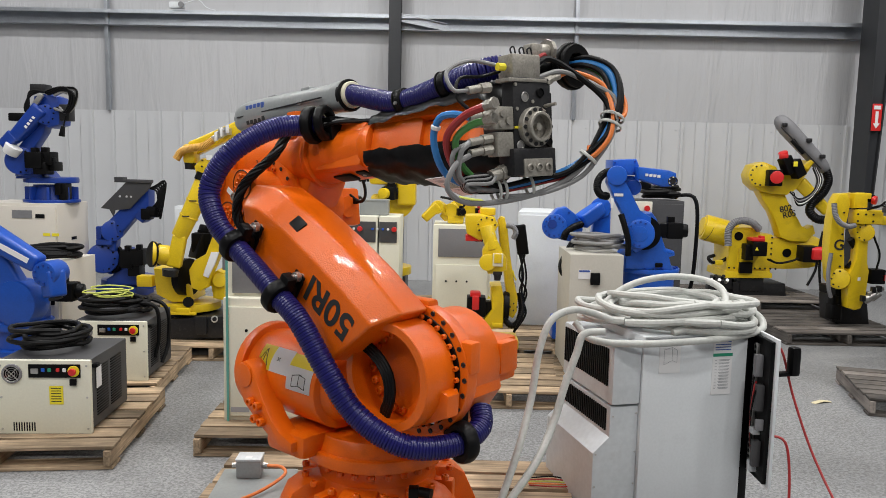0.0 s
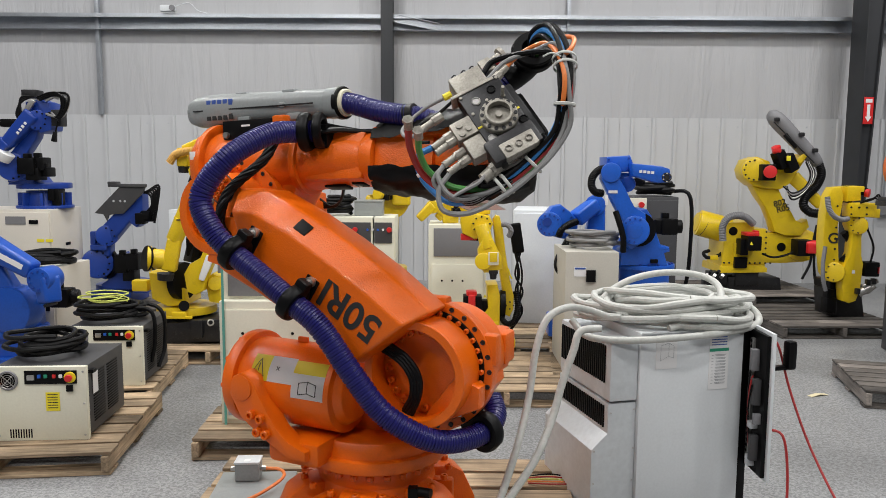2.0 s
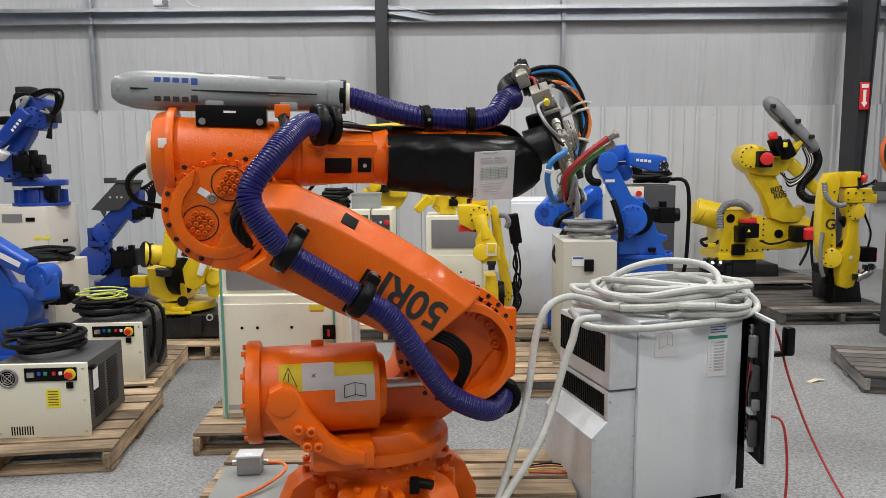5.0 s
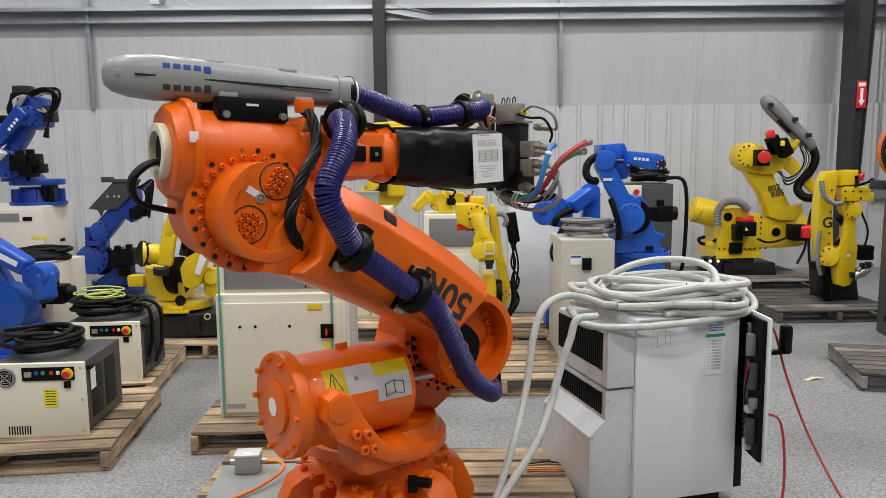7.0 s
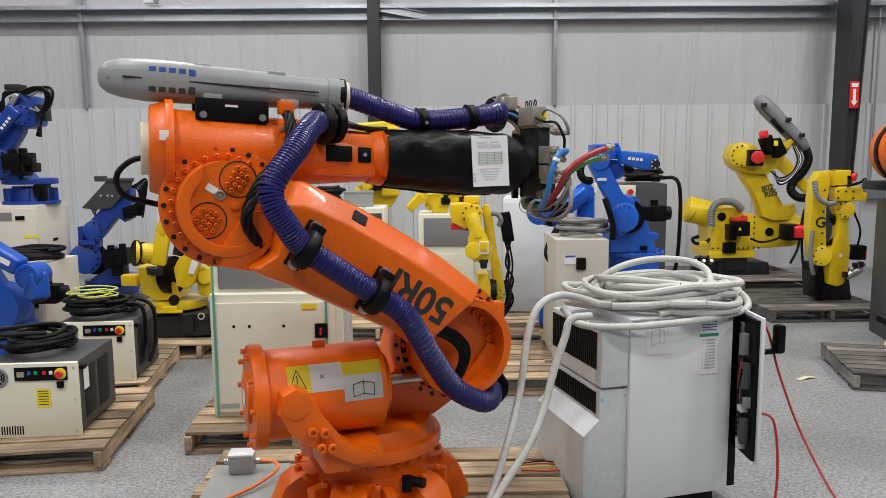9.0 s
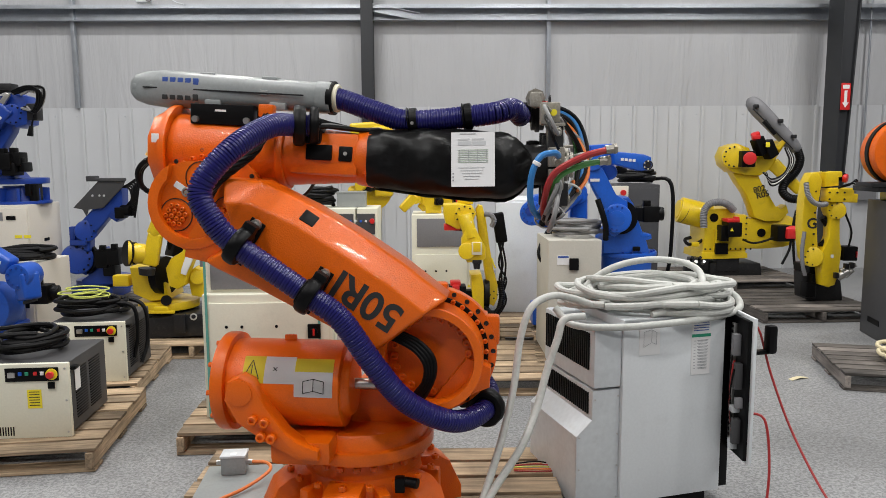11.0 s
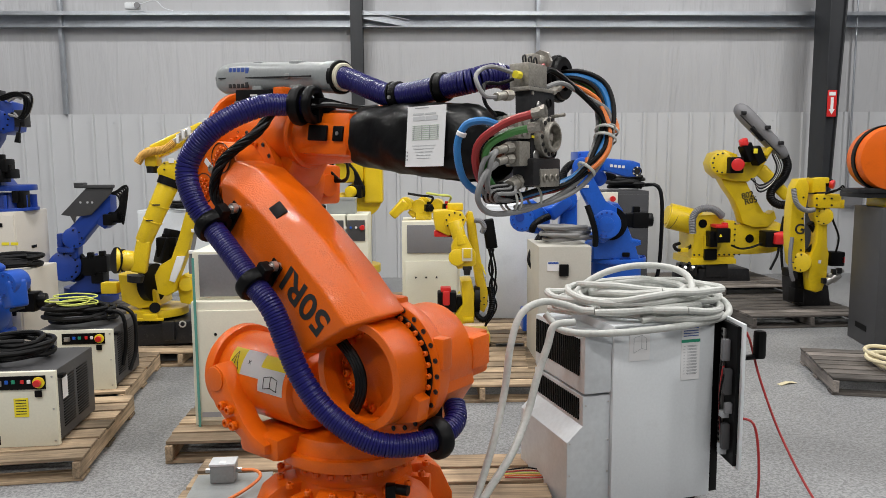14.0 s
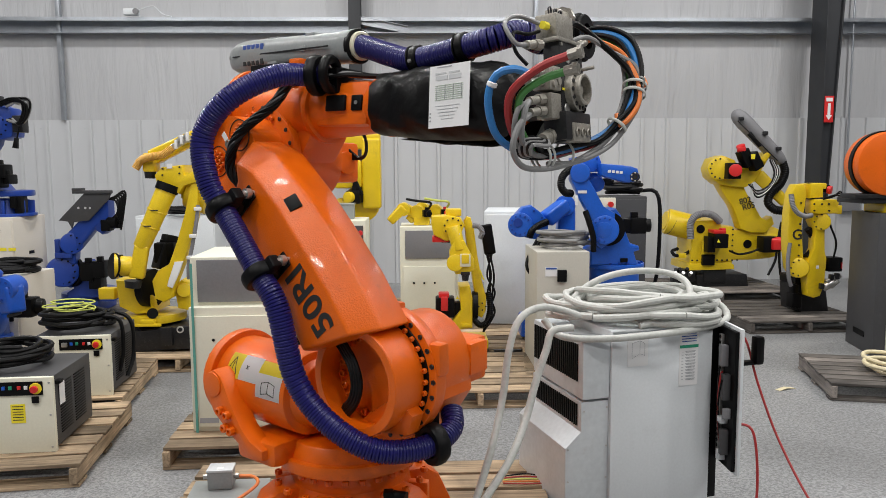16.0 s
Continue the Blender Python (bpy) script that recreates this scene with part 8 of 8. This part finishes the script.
# orange lead coiled round the bundle, thin leads from the valve box
part("cable", tube(B(), [(0.13, 0.174, 0.21), (0.2, 0.19, 0.22), (0.27, 0.14, 0.29), (0.265, 0.04, 0.34), (0.3, 0.03, 0.355), (0.355, 0.09, 0.31), (0.34, 0.145, 0.265), (0.285, 0.13, 0.29), (0.262, 0.045, 0.34), (0.23, -0.045, 0.35), (0.185, -0.11, 0.305), (0.2, -0.07, 0.285)], 0.0085, 80, 8), ORANGE_CABLE, tool)
part("cable", tube(B(), [(0.06, 0.215, 0.18), (0.11, 0.235, 0.19), (0.18, 0.19, 0.23), (0.26, 0.09, 0.305), (0.25, 0.0, 0.34), (0.205, -0.09, 0.315)], 0.011, 40, 8), RUBBER, tool)
part("cable", tube(B(), [(0.06, 0.225, 0.16), (0.1, 0.25, 0.165), (0.13, 0.255, 0.15), (0.15, 0.24, 0.13)], 0.007, 24, 7), RED_HOSE, tool)
part("cable", tube(B(), [(0.05, 0.17, 0.2), (0.14, 0.19, 0.22), (0.23, 0.15, 0.26), (0.285, 0.09, 0.33), (0.25, -0.02, 0.352), (0.21, -0.11, 0.315), (0.17, -0.18, 0.26), (0.05, -0.225, 0.2), (-0.09, -0.23, 0.16)], 0.0085, 60, 8), GREY_CABLE, tool)
part("cable", tube(B(), [(-0.25, -0.087, 0.19), (-0.31, -0.12, 0.185), (-0.33, -0.19, 0.17), (-0.25, -0.24, 0.16), (-0.1, -0.245, 0.17), (0.05, -0.22, 0.2), (0.16, -0.165, 0.25), (0.2, -0.09, 0.305)], 0.0095, 60, 8), GREY_CABLE, tool)
part("cable", tube(B(), [(-0.25, -0.047, 0.19), (-0.29, -0.08, 0.195), (-0.28, -0.16, 0.175), (-0.18, -0.2, 0.16), (-0.09, -0.205, 0.155)], 0.009, 40, 8), GREY_CABLE, tool)
for k in range(6):
    part("cable", tube(B(), [(-0.15, -0.158, 0.17 + 0.005 * k), (-0.19, -0.15 - 0.006 * k, 0.165 + 0.01 * k), (-0.25 - 0.006 * k, -0.16 - 0.004 * k, 0.15 + 0.012 * k), (-0.24, -0.2, 0.14 + 0.008 * k), (-0.16, -0.212 + 0.003 * k, 0.145), (-0.07, -0.208, 0.16)], 0.0065, 36, 7), (RUBBER, GREY_CABLE, RUBBER, GREY_CABLE, RUBBER, GREY_CABLE)[k], tool)
part("cable", tube(B(), [(-0.25, 0.118, 0.19), (-0.3, 0.12, 0.18), (-0.3, 0.18, 0.15), (-0.2, 0.22, 0.14), (-0.1, 0.205, 0.17)], 0.007, 30), GREY_CABLE, tool)
part("cable", tube(B(), [(-0.25, 0.06, 0.19), (-0.28, 0.1, 0.17), (-0.25, 0.16, 0.15), (-0.16, 0.17, 0.15), (-0.08, 0.19, 0.15)], 0.006, 30), RUBBER, tool)
for c, v, w_ in (((0.275, 0.025, 0.325), (-0.5, -0.85, 0.05), 0.043), ((0.262, -0.002, 0.325), (-0.5, -0.85, 0.0), 0.042), ((0.195, -0.108, 0.285), (-0.5, -0.7, -0.4), 0.038), ((0.02, -0.195, 0.17), (1, 0.2, 0.35), 0.042), ((-0.09, -0.205, 0.153), (1, 0.1, 0.2), 0.042), ((-0.115, -0.205, 0.15), (1, 0.1, 0.2), 0.042)):
    v = Vector(v).normalized()
    part("cable_tie", ring(B(), Vector(c) - v * 0.006, Vector(c) + v * 0.006, w_, w_ - 0.003, 24), PALE_CABLE, tool)
part("tie_tail", tube(B(), [(0.255, 0.02, 0.362), (0.23, 0.04, 0.375), (0.2, 0.045, 0.37)], 0.003, 8, 6), PALE_CABLE, tool)

for sx, sy in ((-0.07, 0.06), (0.06, 0.07), (-0.07, -0.08), (0.075, -0.09), (-0.075, 0.14), (0.075, 0.15), (0.0, 0.085), (0.0, -0.09)):
    part("screw", cy(B(), (sx, sy, 0.219), (sx, sy, 0.224), 0.006, seg=8), TOOLSTEEL, tool)
for sx in (-1, 1):
    part("yellow_tag", bx(B(), (sx * 0.072, 0.0, 0.2215), (0.022, 0.008, 0.002), 0.0005), YLABEL, tool)
part("lock_pin", cy(B(), (0.055, 0.07, 0.21), (0.06, 0.075, 0.27), 0.006, seg=10), TOOLSTEEL, tool)
part("side_rail", bx(B(), (0.11, -0.02, 0.15), (0.02, 0.3, 0.03), 0.004), DARK, tool)

# hoses: short ribbed lengths that follow the arm
PITCH = 0.0112


def hose_piece(r, n):
    t = bmesh.new()
    last = None
    for k in range(n):
        for f_, rr in ((0.0, r - 0.0035), (0.22, r), (0.62, r), (0.86, r - 0.0035)):
            row = [t.verts.new((rr * math.cos(a), rr * math.sin(a), (k + f_ - n / 2) * PITCH * 1.16)) for a in np.linspace(0, 2 * math.pi, 20, False)]
            if last:
                for i in range(20):
                    t.faces.new((last[i], last[(i + 1) % 20], row[(i + 1) % 20], row[i]))
            last = row
    bmesh.ops.recalc_face_normals(t, faces=t.faces[:])
    return mesh_of("hose_segment", t, HOSE)


seg2 = hose_piece(0.0435, 2)
HOSE_A = [("U", (0.40, -0.125, 0.32)), ("U", (0.35, -0.15, 0.318)), ("U", (0.29, -0.29, 0.305)), ("U", (0.20, -0.44, 0.21)), ("U", (0.11, -0.49, 0.07)), ("L", (0.045, -0.495, 0.91)), ("L", (0.012, -0.465, 0.805)), ("L", (0.006, -0.455, 0.65)), ("L", (0.0, -0.45, 0.498)),
          ("L", (-0.01, -0.44, 0.36)), ("T", (0.13, -0.41, 0.79)), ("T", (0.235, -0.375, 0.65)), ("T", (0.367, -0.32, 0.562)), ("T", (0.456, -0.24, 0.53)), ("T", (0.53, -0.11, 0.535)), ("T", (0.54, 0.0, 0.57)), ("T", (0.5, 0.05, 0.62))]
HOSE_B = [("U", (0.45, -0.017, 0.436)), ("U", (0.51, -0.022, 0.43)), ("U", (0.66, -0.04, 0.385)), ("U", (0.80, -0.048, 0.358)), ("W", (-0.05, 0.2, -0.07)), ("W", (0.03, 0.225, 0.02)), ("W", (0.1, 0.2, 0.055)), ("W", (0.165, 0.215, 0.05))]
CHAINS = []
for ctrl in (HOSE_A, HOSE_B):
    way = max(sum((q - p).length for p, q in zip(c_, c_[1:])) for c_ in (spline([frames_at(t)[k] @ Vector(v) for k, v in ctrl], 80) for t in range(17)))
    count = math.ceil(way / (2 * PITCH))
    CHAINS.append((ctrl, [piece("hose_segment", seg2, robot, Matrix()) for _ in range(count)]))
strap_b = ring(ring(B(), (0, 0, -0.015), (0, 0, 0.015), 0.052, 0.04, 30), (0, 0, -0.022), (0, 0, -0.017), 0.056, 0.042, 30)
rider = piece("hose_strap", mesh_of("hose_strap", strap_b, BLACK), robot, Matrix())
RIDE = int(len(CHAINS[1][1]) * 0.62)
TIMES = sorted({round(k * 0.25, 2) for k in range(65)} | {7.4, 7.6})


def chain_poses(ctrl, count, fr):
    pts = spline([fr[k] @ Vector(p) for k, p in ctrl], count + 1)
    out = []
    up = Vector((0, 0, 1))
    for i in range(count):
        z = (pts[i + 1] - pts[i]).normalized()
        x = up.cross(z)
        x = x.normalized() if x.length > 1e-3 else Vector((1, 0, 0))
        y = z.cross(x)
        up = y
        m = Matrix((x, y, z)).transposed().to_4x4()
        m.translation = (pts[i] + pts[i + 1]) / 2
        out.append(m)
    return out


def motions():
    frs = [(t, frames_at(t)) for t in TIMES]
    for ob, key in ((turret, "T"), (lower, "L"), (upper, "U"), (forearm, "R"), (tool, "W")):
        walk(ob, [(t, fr[key]) for t, fr in frs])
    for ctrl, obs in CHAINS:
        ps = [(t, chain_poses(ctrl, len(obs), fr)) for t, fr in frs]
        for i, ob in enumerate(obs):
            walk(ob, [(t, p[i]) for t, p in ps])
        if ctrl is HOSE_B:
            walk(rider, [(t, p[RIDE]) for t, p in ps])


motions()
